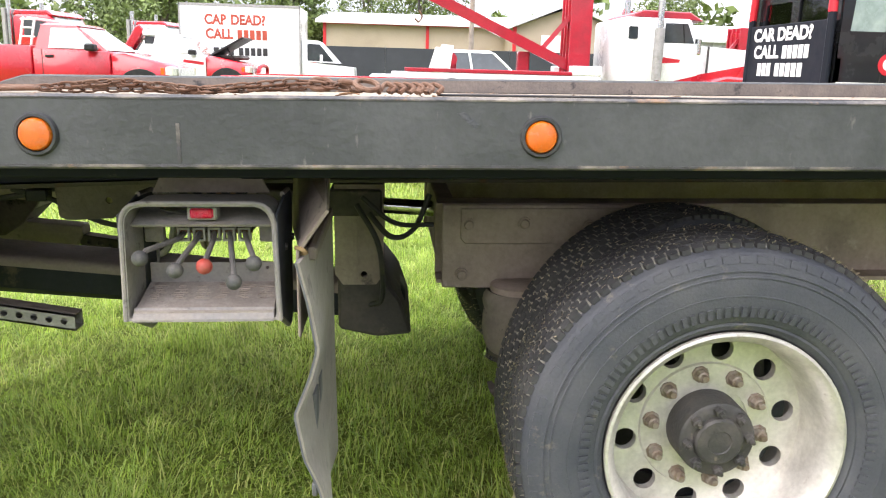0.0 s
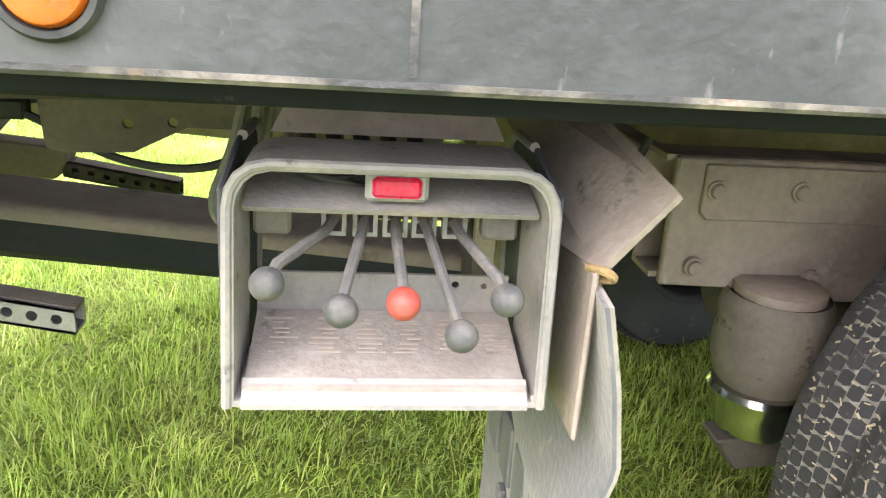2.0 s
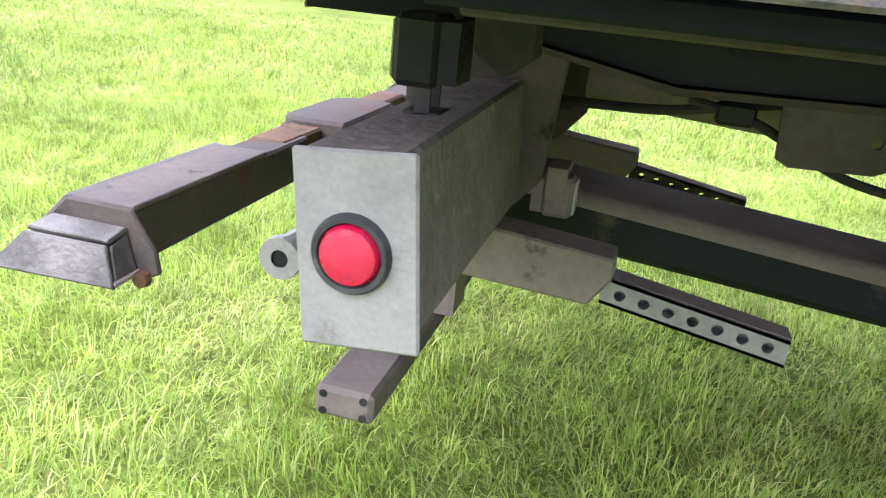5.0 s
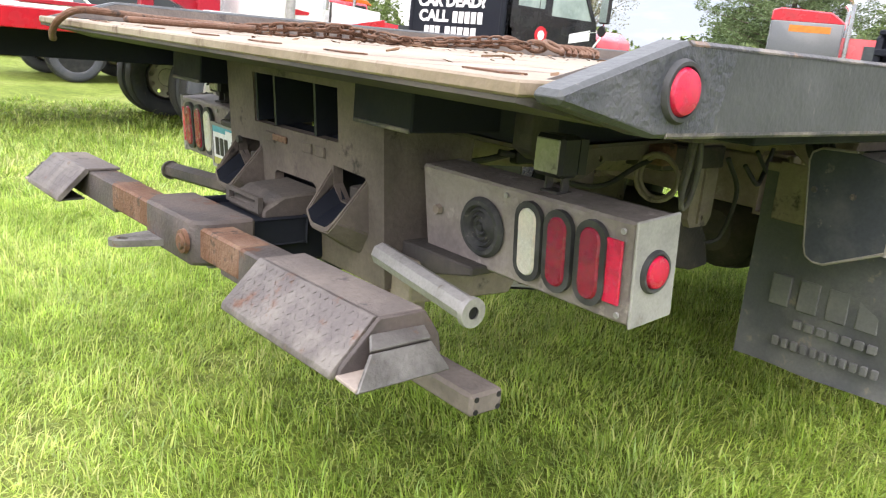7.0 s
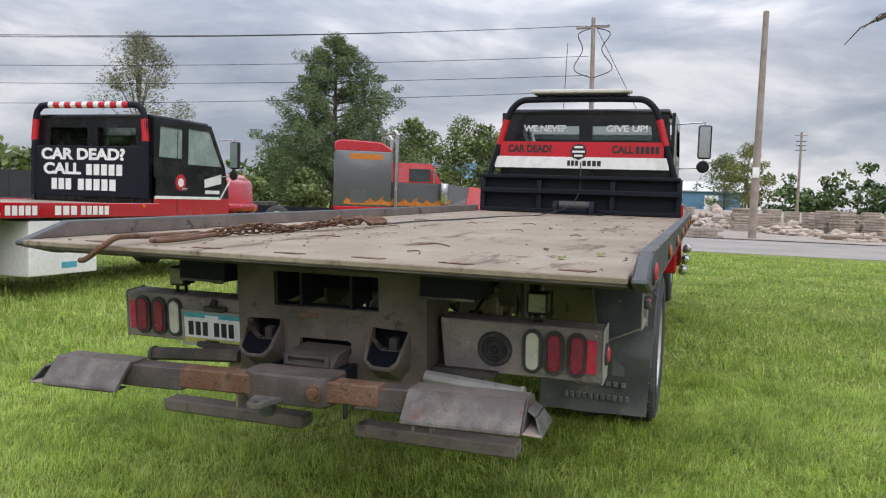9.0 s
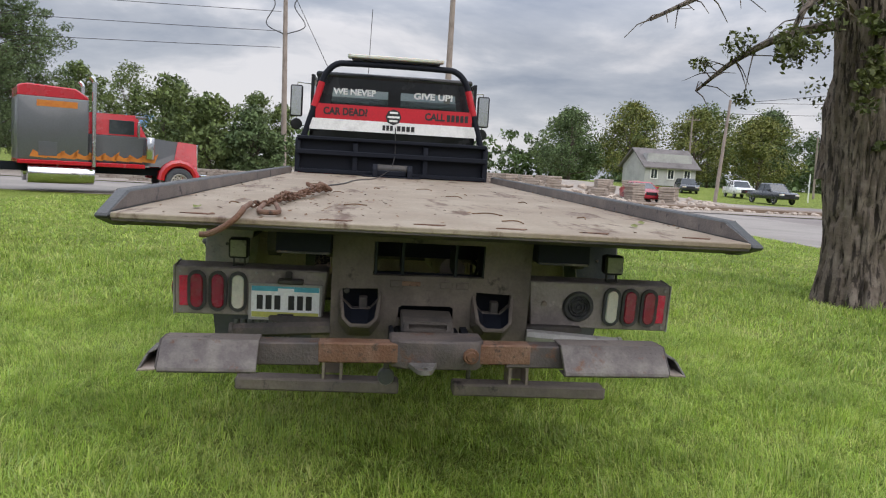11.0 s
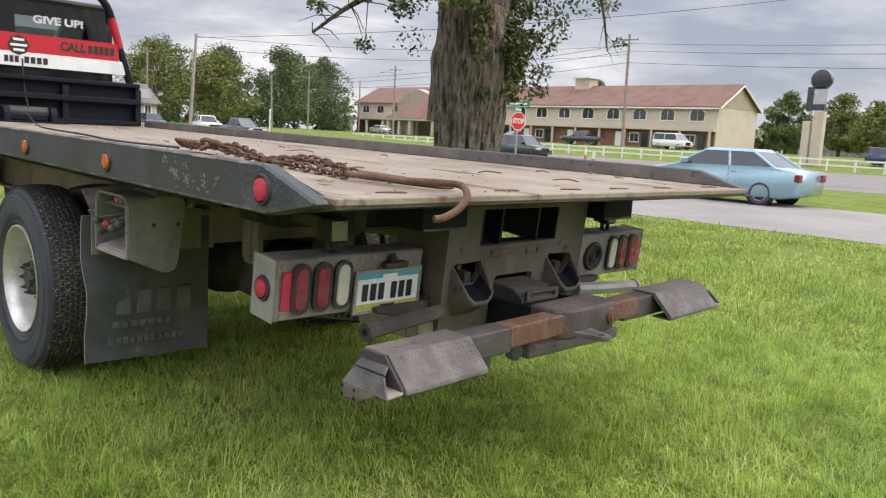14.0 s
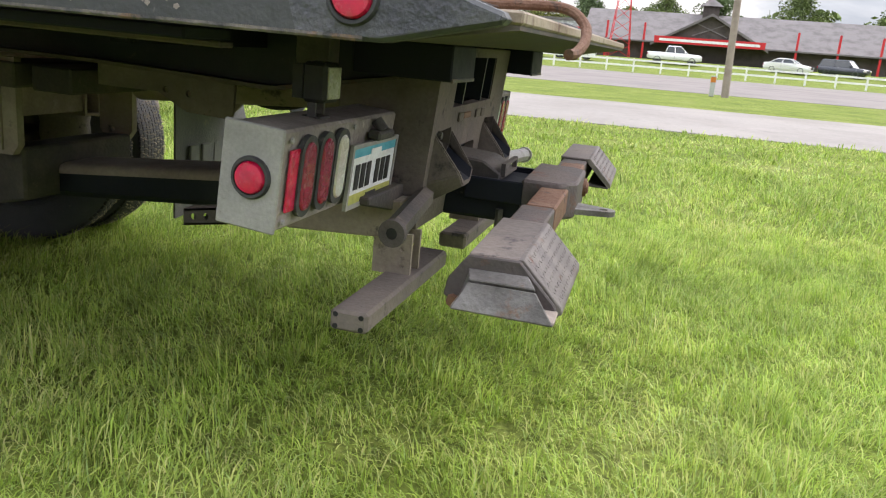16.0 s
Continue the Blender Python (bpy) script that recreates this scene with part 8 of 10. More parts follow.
def box_truck(x, y):
    t = thing("box_truck", pose(x, y, 0), "white box truck with orange lettering on its side", "box truck", "trucks")
    bx = part("cargo_box", box(-3.8, 0.0, -1.15, 1.15, 0.85, 3.15, 0.03), M_WHITE, t, "white cargo box with orange words")
    for x0 in (-3.8, -0.04):
        part("corner_trim", box(x0, x0 + 0.05, -1.165, -1.15, 0.85, 3.15), M_GALV, bx)
    part("roof_trim", box(-3.8, 0.0, -1.165, -1.15, 3.08, 3.16), M_GALV, bx)
    lettering("box_text", "CAR DEAD?", 0.42, M_DECALBROWN, bx, facing(-2.05, -1.155, 2.66, "+y"), width=1.9, bold=0.016)
    lettering("box_text", "CALL", 0.42, M_DECALBROWN, bx, facing(-2.55, -1.155, 2.22, "+y"), width=0.86, bold=0.016)
    bars(bx, "name_bar", -1.160, -1.150, -1.98, -1.0, 2.07, 2.37, 5, M_DECALBROWN, "x")
    bars(bx, "number_bar", -1.160, -1.150, -2.75, -2.05, 1.58, 1.82, 3, M_DECALBLACK, "x")
    bars(bx, "number_bar", -1.160, -1.150, -1.95, -1.0, 1.58, 1.82, 5, M_DECALBLACK, "x")
    part("cab", spread([(0.02, -0.95, 0.6), (1.75, -0.95, 0.6), (1.75, 0.95, 0.6), (0.02, 0.95, 0.6)], [(0.02, -0.95, 1.45), (1.7, -0.95, 1.30), (1.7, 0.95, 1.30), (0.02, 0.95, 1.45)]), M_WHITE, t)
    part("cab_top", spread([(0.02, -0.95, 1.45), (1.2, -0.95, 1.42), (1.2, 0.95, 1.42), (0.02, 0.95, 1.45)], [(0.02, -0.85, 2.15), (0.55, -0.85, 2.12), (0.55, 0.85, 2.12), (0.02, 0.85, 2.15)]), M_WHITE, t)
    part("side_window", prism([(0.2, 1.48), (1.05, 1.46), (0.6, 2.0), (0.2, 2.02)], "y", -0.945, -0.925), M_CARGLASS, t)
    for wx in (-2.7, 1.05):
        for s in (-1, 1):
            wh = part("wheel", tyre_mesh(0.38, 0.12, 0.22), M_TYRE, t, m=Matrix.Translation((wx, s * 0.92, 0.38)) @ pose(0, 0, 0, -90 * s, 0, 0))
            part("rim", lathe([(0.22, 0.09), (0.2, 0.05), (0.0, 0.06)], None, 20), M_STEELWHEEL, wh)
    part("mirror", box(0.62, 0.70, -1.2, -0.98, 1.42, 1.68, 0.02), M_WHITE, t)
    return t


box_truck(-3.65, 24.6)

# cars on and beside the roads
car("sedan", "sedan", M_CARBLUE, 5.75, -18.6, 0, "pale blue sedan on the concrete side road")
for kind, paint, x, y, rz, z, label in (
        ("suv", M_CARGREEN, 35.7, -45.2, 180, 0.02, "dark green estate car on the highway"),
        ("pickup", M_CARDARK, 64.0, -92.0, 20, 1.2, "black pickup parked before the motel"),
        ("van", M_WHITE, 50.0, -93.0, 170, 1.2, "white van parked before the motel"),
        ("sedan", M_CARDARK, 78.0, -93.0, 90, 1.2, "dark sedan parked under the motel awning"),
        ("sedan", M_CARSILVER, 102.0, -86.0, 180, 1.2, "silver car parked beside the motel"),
        ("suv", M_CARNAVY, 20.5, -84.0, 180, 0.7, "navy car parked behind the white fence"),
        ("suv", M_CARSILVER, 17.0, -88.0, 150, 0.8, "grey car parked behind the white fence"),
        ("pickup", M_CARNAVY, 13.5, -84.0, 180, 0.7, "dark blue pickup parked behind the white fence"),
        ("sedan", M_WHITE, 7.8, -84.0, 180, 0.7, "white car parked behind the white fence"),
        ("pickup", M_WHITE, -2.5, -88.0, 180, 0.9, "white pickup parked before the barn-like store"),
        ("sedan", M_WHITE, -14.0, -88.0, 160, 0.9, "white sedan parked before the barn-like store"),
        ("suv", M_CARDARK, -19.5, -89.0, 150, 0.9, "dark car parked before the barn-like store"),
        ("suv", M_CARSILVER, -25.5, -87.0, 170, 0.9, "silver car parked before the barn-like store"),
        ("pickup", M_WHITE, 78.0, -40.5, 170, 0.4, "white pickup on the far street"),
        ("suv", M_CARDARK, 84.0, -37.0, 170, 0.5, "black car on the far street"),
        ("pickup", M_CARDARK, 66.0, -38.0, 185, 0.2, "dark pickup on the far street"),
        ("sedan", M_DKRED, 52.0, -20.2, 180, 0.05, "dark red car beyond the stone yard")):
    car({"pickup": "pickup_truck", "suv": "estate_car", "van": "van", "sedan": "sedan"}[kind], kind, paint, x, y, rz, label, {"pickup": "pickup truck", "van": "van"}.get(kind, "car"), z)


# ---- buildings, fences, poles and signs ----
def gable_house(name, m, L, W, eave, ridge, wall, roof, label, category="building", over=0.5):
    """A house with its long side along x and its ridge along x; the front looks to +y."""
    h = thing(name, m, label, category, "buildings")
    part("wall", prism([(-W / 2, 0), (W / 2, 0), (W / 2, eave), (0, ridge - 0.15), (-W / 2, eave)], "x", -L / 2, L / 2), wall, h, smooth=None)
    for s in (-1, 1):
        k = (ridge - eave) / (W / 2)
        a, b = (s * (W / 2 + over), eave - over * k), (0, ridge)
        part("roof", prism([a, b, (b[0], b[1] + 0.18), (a[0], a[1] + 0.18)], "x", -L / 2 - over, L / 2 + over), roof, h, smooth=None)
    return h


def house_window(parent, x, y, z, w, h, along="x", arched=False, glass=None):
    """A framed window on a wall; along x it looks to +y, along y it looks to -x or +x."""
    d = 0.08
    pts = [(-w / 2, -h / 2), (w / 2, -h / 2), (w / 2, h * 0.25), (w * 0.33, h / 2), (-w * 0.33, h / 2), (-w / 2, h * 0.25)] if arched else [(-w / 2, -h / 2), (w / 2, -h / 2), (w / 2, h / 2), (-w / 2, h / 2)]
    k = 1 + 0.24 / w
    outer = [(a * k, b * (1 + 0.24 / h)) for a, b in pts]
    if along == "x":
        sh = lambda q: [(x + a, z + b) for a, b in q]  # noqa: E731
        bm = bmesh.new()
        add_slab_with_holes(bm, sh(outer), [sh(pts)], "y", y, y + d)
        win = part("window", bm, M_TRIMWHITE, parent, smooth=None)
        part("pane", prism(sh(pts), "y", y + 0.005, y + 0.02), glass or M_CARGLASS, win)
        part("mullion", box(x - 0.03, x + 0.03, y + 0.02, y + 0.05, z - h / 2, z + h * 0.45), M_TRIMWHITE, win)
    else:
        sh = lambda q: [(y + a, z + b) for a, b in q]  # noqa: E731
        bm = bmesh.new()
        add_slab_with_holes(bm, sh(outer), [sh(pts)], "x", x - d, x)
        win = part("window", bm, M_TRIMWHITE, parent, smooth=None)
        part("pane", prism(sh(pts), "x", x - 0.02, x - 0.005), glass or M_CARGLASS, win)
    return win


# motel: long two-storey wing, short wing with a gable and a canopy
motel = gable_house("motel", pose(74.5, -106, 1.2), 54, 12, 6.1, 9.3, M_STUCCO, M_ROOFRED, "cream two-storey motel with a red-brown shingle roof", "motel")
for k in range(11):
    house_window(motel, -24 + 4.6 * k, 6.01, 4.8, 2.1, 1.5, "x", True)
part("ground_floor", box(-26.8, 24.0, 6.0, 6.06, 0.0, 2.55), M_BRICKRED, motel, "brown brick ground floor")
part("floor_band", box(-27, 24.2, 6.0, 6.9, 2.6, 2.95), M_STUCCO, motel)
part("eave_trim", box(-27.4, 27.4, 6.42, 6.52, 5.65, 5.85), M_TRIMWHITE, motel)
for k in range(12):
    part("door", box(-25.5 + 4.5 * k, -24.4 + 4.5 * k, 6.06, 6.12, 0.05, 2.2), M_TRIMWHITE if k % 2 else M_CARDARK, motel)
    part("post", box(-26.6 + 4.5 * k, -26.3 + 4.5 * k, 6.7, 6.9, 0.0, 2.6), M_STUCCO, motel)
    if k % 2 == 0:
        house_window(motel, -23.2 + 4.5 * k, 6.06, 1.4, 1.4, 1.2)
part("gable_siding", prism([(-5.9, 6.0), (5.9, 6.0), (0, 9.0)], "x", -27.06, -27.0), M_TANMETAL, motel)
part("gable_trim", prism([(-6.4, 5.9), (0, 9.35), (0, 9.15), (-6.4, 5.7)], "x", -27.65, -27.5), M_TRIMWHITE, motel)
part("gable_trim", prism([(6.4, 5.9), (0, 9.35), (0, 9.15), (6.4, 5.7)], "x", -27.65, -27.5), M_TRIMWHITE, motel)
for x in (-0.5, 22.0):
    cup = part("cupola", box(x - 1.4, x + 1.4, -1.2, 1.2, 8.6, 10.6), M_STUCCO, motel)
    part("cupola_roof", box(x - 1.8, x + 1.8, -1.6, 1.6, 10.6, 10.85), M_TRIMWHITE, cup)
annexe = gable_house("motel_annexe", pose(113, -106, 1.2), 28, 12, 6.2, 9.4, M_STUCCO, M_ROOFRED, "cream motel wing with a front gable and arched windows", "motel")
for k in range(6):
    house_window(annexe, -12 + 4.6 * k, 6.01, 4.8, 2.0, 1.4, "x", True)
part("ground_floor", box(-13.8, 13.8, 6.0, 6.06, 0.0, 2.55), M_BRICKRED, annexe)
part("floor_band", box(-14, 14, 6.0, 6.9, 2.6, 2.95), M_STUCCO, annexe)
part("front_gable", prism([(-12, 0.0), (-1, 0.0), (-1, 5.9), (-3.2, 7.6), (-6.5, 8.6), (-9.8, 7.6), (-12, 5.9)], "y", 6.1, 8.0), M_TANMETAL, annexe)
for k in range(6):
    part("post", box(-13 + 5 * k, -12.6 + 5 * k, 8.6, 9.0, 0.0, 2.7), M_TRIMWHITE, annexe)
part("porch_roof", box(-14, 14, 6.0, 9.2, 2.7, 3.0), M_STUCCO, annexe)
canopy = thing("motel_canopy", pose(99, -98, 1.2), "red-brown hipped canopy on cream posts before the motel", "canopy", "buildings")
part("canopy_roof", spread([(-9.5, -5, 3.0), (9.5, -5, 3.0), (9.5, 6, 3.0), (-9.5, 6, 3.0)], [(-5.5, -2, 6.6), (5.5, -2, 6.6), (5.5, 1, 6.6), (-5.5, 1, 6.6)]), M_ROOFRED, canopy)
part("canopy_band", box(-9.4, 9.4, -4.9, 5.9, 2.6, 3.0), M_STUCCO, canopy)
for x in (-9, -3, 3, 9):
    part("canopy_post", box(x - 0.35, x + 0.35, 5.0, 5.7, 0, 2.6), M_STUCCO, canopy)

# barn-like store with a red sign
store = gable_house("store", pose(-9.0, -108, 0.9), 34, 14, 2.9, 6.2, M_DKSIDING, M_ROOFGREY, "dark barn-like store with a grey roof and red sign", "store", 1.2)
part("porch_gable", prism([(-3.2, 2.4), (9.0, 2.4), (2.9, 5.7)], "y", 7.2, 9.0), M_DKSIDING, store)
part("porch_roof", prism([(-3.8, 2.3), (2.9, 6.05), (9.6, 2.3), (9.6, 2.0), (2.9, 5.75), (-3.8, 2.0)], "y", 7.0, 9.6), M_ROOFGREY, store)
sg = part("store_sign", box(-3.4, 9.2, 9.6, 9.7, 2.35, 3.15), M_SIGNRED, store, "long red sign with white lettering as a bar")
part("word_bar", box(-2.8, 8.6, 9.7, 9.72, 2.6, 2.9), M_TRIMWHITE, sg)
for a, b in (((0.9, 3.4), (4.9, 5.0)), ((4.9, 3.4), (0.9, 5.0))):
    part("cross_brace", tube([(a[0], 9.05, a[1]), (b[0], 9.05, b[1])], 0.09, 4), M_ROOFGREY, store)
part("lantern", box(1.9, 3.9, -1, 1, 5.9, 7.4), M_DKSIDING, store)
part("lantern_roof", spread([(1.5, -1.4, 7.4), (4.3, -1.4, 7.4), (4.3, 1.4, 7.4), (1.5, 1.4, 7.4)], [(2.8, -0.1, 8.4), (3.0, -0.1, 8.4), (3.0, 0.1, 8.4), (2.8, 0.1, 8.4)]), M_ROOFGREY, store)
for x in (-16, -11.5, -7, 10.5, 15.0):
    part("red_post", box(x - 0.12, x + 0.12, 7.9, 8.1, 0, 4.6), M_SIGNRED, store)
tower = thing("windmill_tower", pose(4.1, -97, 0.9), "red lattice windmill tower beside the store", "tower")
for a in range(4):
    sx, sy = (1, 1, -1, -1)[a], (1, -1, -1, 1)[a]
    part("tower_leg", tube([(sx * 1.3, sy * 1.3, 0), (sx * 0.15, sy * 0.15, 14.0)], 0.06, 4), M_SIGNRED, tower)
for k in range(7):
    r, z = 1.3 - 0.15 * k, 0.4 + 1.45 * k
    for a in range(4):
        p, q = ((1, 1), (1, -1), (-1, -1), (-1, 1))[a], ((1, -1), (-1, -1), (-1, 1), (1, 1))[a]
        part("tower_brace", tube([(p[0] * r, p[1] * r, z), (q[0] * r * 0.9, q[1] * r * 0.9, z + 1.3)], 0.035, 4), M_SIGNRED, tower)

pylon = thing("pylon_sign", pose(27.0, -80, 0.5), "tall pylon sign on a pale stone base", "sign")
part("stone_base", box(-1.0, 0.0, -0.4, 0.4, 0, 5.2, 0.05), M_STUCCO, pylon)
part("stone_base", box(0.25, 1.0, -0.4, 0.4, 0, 4.2, 0.05), M_STUCCO, pylon)
part("sign_head", box(-0.9, 0.9, -0.3, 0.3, 5.3, 7.6, 0.05), M_CARDARK, pylon)
part("sign_head", cyl((-0.3, -0.3, 8.3), (-0.3, 0.3, 8.3), 1.0, None, 24, 0.03), M_CARDARK, pylon)
part("sign_panel", box(-1.1, 0.2, 0.3, 0.34, 5.9, 7.4), M_CARSILVER, pylon)
shop = thing("flat_roofed_shop", pose(-2, -150, 1.25), "long low grey shop with a flat roof", "building", "buildings")
part("wall", box(-5, 55, -8, 8, 0, 5.5), M_CARSILVER, shop)
part("parapet", box(-5.2, 55.2, -8.2, 8.2, 5.5, 6.0), M_ROOFGREY, shop)
part("red_front", box(14, 18, 8.0, 8.1, 2.6, 4.6), M_SIGNRED, shop)

# white two-rail fence behind the highway
fence = thing("rail_fence", pose(0, -72, 0), "low white two-rail fence along the highway", "fence")
for k in range(60):
    x = -52 + 2.4 * k
    part("post", box(x - 0.07, x + 0.07, -0.07, 0.07, 0, 1.15), M_TRIMWHITE, fence)
for z in (0.45, 0.95):
    part("rail", box(-52, 92, -0.03, 0.03, z, z + 0.16), M_TRIMWHITE, fence)
flat("pavement", [(-70, -93), (-70, -75), (130, -75), (130, -93)], 0.0, 0.02, M_ASPHALT, "grey car park before the motel", "pavement").location.z = 0.0

# small white house, blue and white building, far sheds
cottage = gable_house("cottage", pose(104, -41, 1.2, 0, 0, 100), 8, 6.4, 2.7, 5.0, M_PALESIDING, M_ROOFGREY, "small pale house with a green-grey gambrel roof", "house")
for x in (-2.6, 0, 2.6):
    house_window(cottage, x, 3.21, 1.6, 0.9, 1.2)
house_window(cottage, -4.0, 0, 3.1, 1.0, 1.2, "y")
part("dormer", box(-3.5, 3.5, 1.4, 2.7, 3.2, 4.4), M_PALESIDING, cottage)
shed = gable_house("blue_shed", pose(150, -2.0, 1.2, 0, 0, 90), 10, 9, 3.4, 5.0, M_BLUE, M_METALROOF, "blue metal shed with a pale roof", "shed")
part("roller_door", box(-1.2, 1.2, 4.5, 4.56, 0, 2.6), M_TRIMWHITE, shed)
shop = gable_house("blue_shed", pose(150, 50.0, 1.2, 0, 0, 90), 16, 12, 4.6, 7.6, M_TRIMWHITE, M_BLUE, "white building with a blue metal roof", "shed")

# tan hall and black screen fence behind the row of trucks
hall = gable_house("metal_hall", pose(1.2, 53, 0.7), 11.6, 16, 3.1, 4.0, M_TANMETAL, M_METALROOF, "tan metal hall with red trim and a pale roof", "hall")
for x in (-5.8, 0.2, 5.7):
    part("red_trim", box(x - 0.09, x + 0.09, -8.06, -8.0, 0, 3.1), M_SIGNRED, hall)
part("red_gutter", box(-5.9, 5.9, -8.12, -8.0, 3.02, 3.2), M_SIGNRED, hall)
wing = gable_house("metal_hall", pose(9.0, 50, 0.7, 0, 0, 90), 16, 6.0, 3.0, 4.2, M_TANMETAL, M_METALROOF, "tan metal hall end with white doors and red trim", "hall")
part("white_door", box(-8.06, -8.0, -0.9, 1.4, 0, 2.6), M_TRIMWHITE, wing)
for y in (-2.9, 2.9):
    part("red_trim", box(-8.08, -8.0, y - 0.1, y + 0.1, 0, 3.0), M_SIGNRED, wing)
far_hall = gable_house("metal_hall", pose(20, 58, 0.9), 20, 12, 2.8, 4.0, M_CARSILVER, M_METALROOF, "white metal hall with a pale roof", "hall")
screen = thing("screen_fence", pose(0, 36, 0), "black netting screen fence on posts", "fence")
for k in range(16):
    part("netting", box(-10 + 3 * k, -7.02 + 3 * k, -0.02, 0.02, 0.05, 2.25), M_NETTING, screen)
    part("post", cyl((-10.01 + 3 * k, 0.05, 0), (-10.01 + 3 * k, 0.05, 2.3), 0.035, None, 8), M_GALV, screen)


# poles and wires
def pole(x, y, h, r=0.15, lean=(0, 0), arm=None, label="weathered timber utility pole", lamp=False):
    z = lie(x, y)
    p = thing("utility_pole", pose(x, y, z), label, "utility pole", "utility poles")
    part("shaft", cyl((0, 0, -0.1), (lean[0], lean[1], h), r, r * 0.66, 12), M_POLE, p)
    if arm:
        ca, sa = math.cos(radians(arm)), math.sin(radians(arm))
        part("crossarm", box(-1.1, 1.1, -0.05, 0.05, -0.06, 0.06, 0, Matrix.Translation((lean[0], lean[1], h - 0.6)) @ pose(0, 0, 0, 0, 0, arm)), M_POLE, p)
        for k in (-1, -0.45, 0.45, 1):
            part("insulator", lathe([(0.03, 0.0), (0.05, 0.06), (0.03, 0.14), (0.0, 0.15)], Matrix.Translation((lean[0] + k * ca, lean[1] + k * sa, h - 0.54)), 8), M_CARSILVER, p)
    if lamp:
        part("lamp_arm", tube([(0, 0, h - 1.2), (1.2, 0.6, h - 0.9), (1.9, 0.9, h - 1.0)], 0.04, 6), M_GALV, p)
        part("lamp_head", box(1.7, 2.3, 0.8, 1.1, h - 1.08, h - 0.95, 0.03), M_GALV, p)
    return p


up = pole(45.3, 5.7, 13.2, 0.19, (0.1, 0.3), 80, "timber utility pole with crossarm and looped cables")
for s in (-1, 1):
    part("cable_loop", tube(curve_pts([(0.1, 0.2, 12.6), (0.1, 0.2 + 1.0 * s, 12.2), (0.1, 0.3 + 0.6 * s, 11.2), (0.1, 0.2 + 1.2 * s, 10.0), (0.1, 0.25, 9.4)], 6), 0.03, 6), M_CABLE, up)
tall = pole(36.0, -3.6, 11.0, 0.20, (0.0, -0.05), None, "tall bare timber pole beside the stone yard")
part("notice", box(-0.24, -0.20, -0.15, 0.15, 3.0, 3.5), M_TRIMWHITE, tall)
part("guy_wire", tube([(0.1, 0.1, 12.6), (4, -6.5, 0)], 0.02, 5), M_CABLE, up)
pole(62, -30.6, 9.2, 0.17, (0.6, -0.9), None, "leaning bare timber pole by the far street")
pole(108, -47, 10.5, 0.17, (0, 0), 60)
pole(104, -72, 9.5, 0.16, (0, 0), None, lamp=True)
pole(86, -54, 7.5, 0.14, (-0.2, 0.3))
pole(120, -95, 10.0, 0.16)
pole(46, -75, 13.6, 0.20, (0, 0.3), 10, "tall utility pole before the motel")
pole(92, -80, 11.0, 0.18, (0, 0), 20, lamp=True)
pole(16.0, -70.2, 16.0, 0.17, (0.25, 0.1), None, "timber pole beside the white fence")
pole(-4.9, -29.0, 11.5, 0.14, (0.3, 0.0), None, "thick timber pole on the grass verge")
pole(3.5, 40, 9.0, 0.15, (0, 0), None, "grey pole behind the trucks", True)
far_pole = pole(23.5, 33.2, 9.9, 0.15, (0.1, 0.0), -40, "timber utility pole with two grey transformers")
for k in (-0.42, 0.42):
    can = part("transformer", lathe([(0.0, 0.0), (0.16, 0.0), (0.17, 0.03), (0.17, 0.62), (0.14, 0.68), (0.0, 0.70)], Matrix.Translation((0.08 + 0.77 * k, -0.64 * k, 7.7)), 16), M_GALV, far_pole, "grey transformer can")
    part("bushing", lathe([(0.03, 0.66), (0.05, 0.74), (0.03, 0.86), (0.0, 0.88)], Matrix.Translation((0.08 + 0.77 * k, -0.64 * k, 7.7)), 10), M_CARSILVER, can)
mast = pole(150, -16.8, 14.5, 0.28, (0, 0), 90, "far dark mast with short arms")
for z in (11.2, 12.0, 12.8):
    part("arm", box(-0.08, 0.08, -0.9, 0.9, z, z + 0.12), M_CABLE, mast)
marker = thing("marker_post", pose(-4.4, -28.8, 0), "orange marker tag at a pole foot", "marker")
part("marker_body", box(-0.09, 0.09, -0.04, 0.04, 0, 0.75, 0.02), M_CARSILVER, marker)
part("orange_cap", box(-0.095, 0.095, -0.045, 0.045, 0.5, 0.72, 0.02), M_DECALORANGE, marker)


def wire(a, b, sag, r=0.018):
    a, b = Vector(a), Vector(b)
    pts = [a.lerp(b, k / 14) - Vector((0, 0, sag * 4 * (k / 14) * (1 - k / 14))) for k in range(15)]
    return solid("overhead_wire", tube(pts, r, 5), M_CABLE, "thin black overhead wire", "cable", group="overhead wires")


for dy in (-0.9, 0.2, 1.0):
    wire((45.4, 6.2 + dy, 12.7), (30, 90 + 3 * dy, 13.5), 1.2)
for z, e in ((10.8, 10.2), (9.6, 9.0), (8.6, 7.2)):
    wire((45.4, 6.2, z), (26, 90, e), 1.0)
for z in (10.4, 9.4):
    wire((62.6, -31.5, z - 1.4), (46, -74.7, z + 2), 0.9)
for dz in (0, 0.5, 1.3):
    wire((46, -74.7, 12.6 - dz * 1.6), (-60, -77, 12.4 - dz * 1.6), 1.6, 0.022)
    wire((46, -74.7, 12.6 - dz * 1.6), (104, -72, 9.2 - dz), 0.8, 0.022)
wire((62.6, -31.5, 8.9), (16.2, -70.1, 15.4), 0.9, 0.02)
wire((16.2, -70.1, 15.4), (-4.6, -29.0, 11.2), 0.2, 0.02)
wire((-4.6, -29.0, 11.2), (-60, -30, 10.5), 0.9, 0.02)
wire((104, -72, 8.6), (120, -95, 9.4), 0.4)

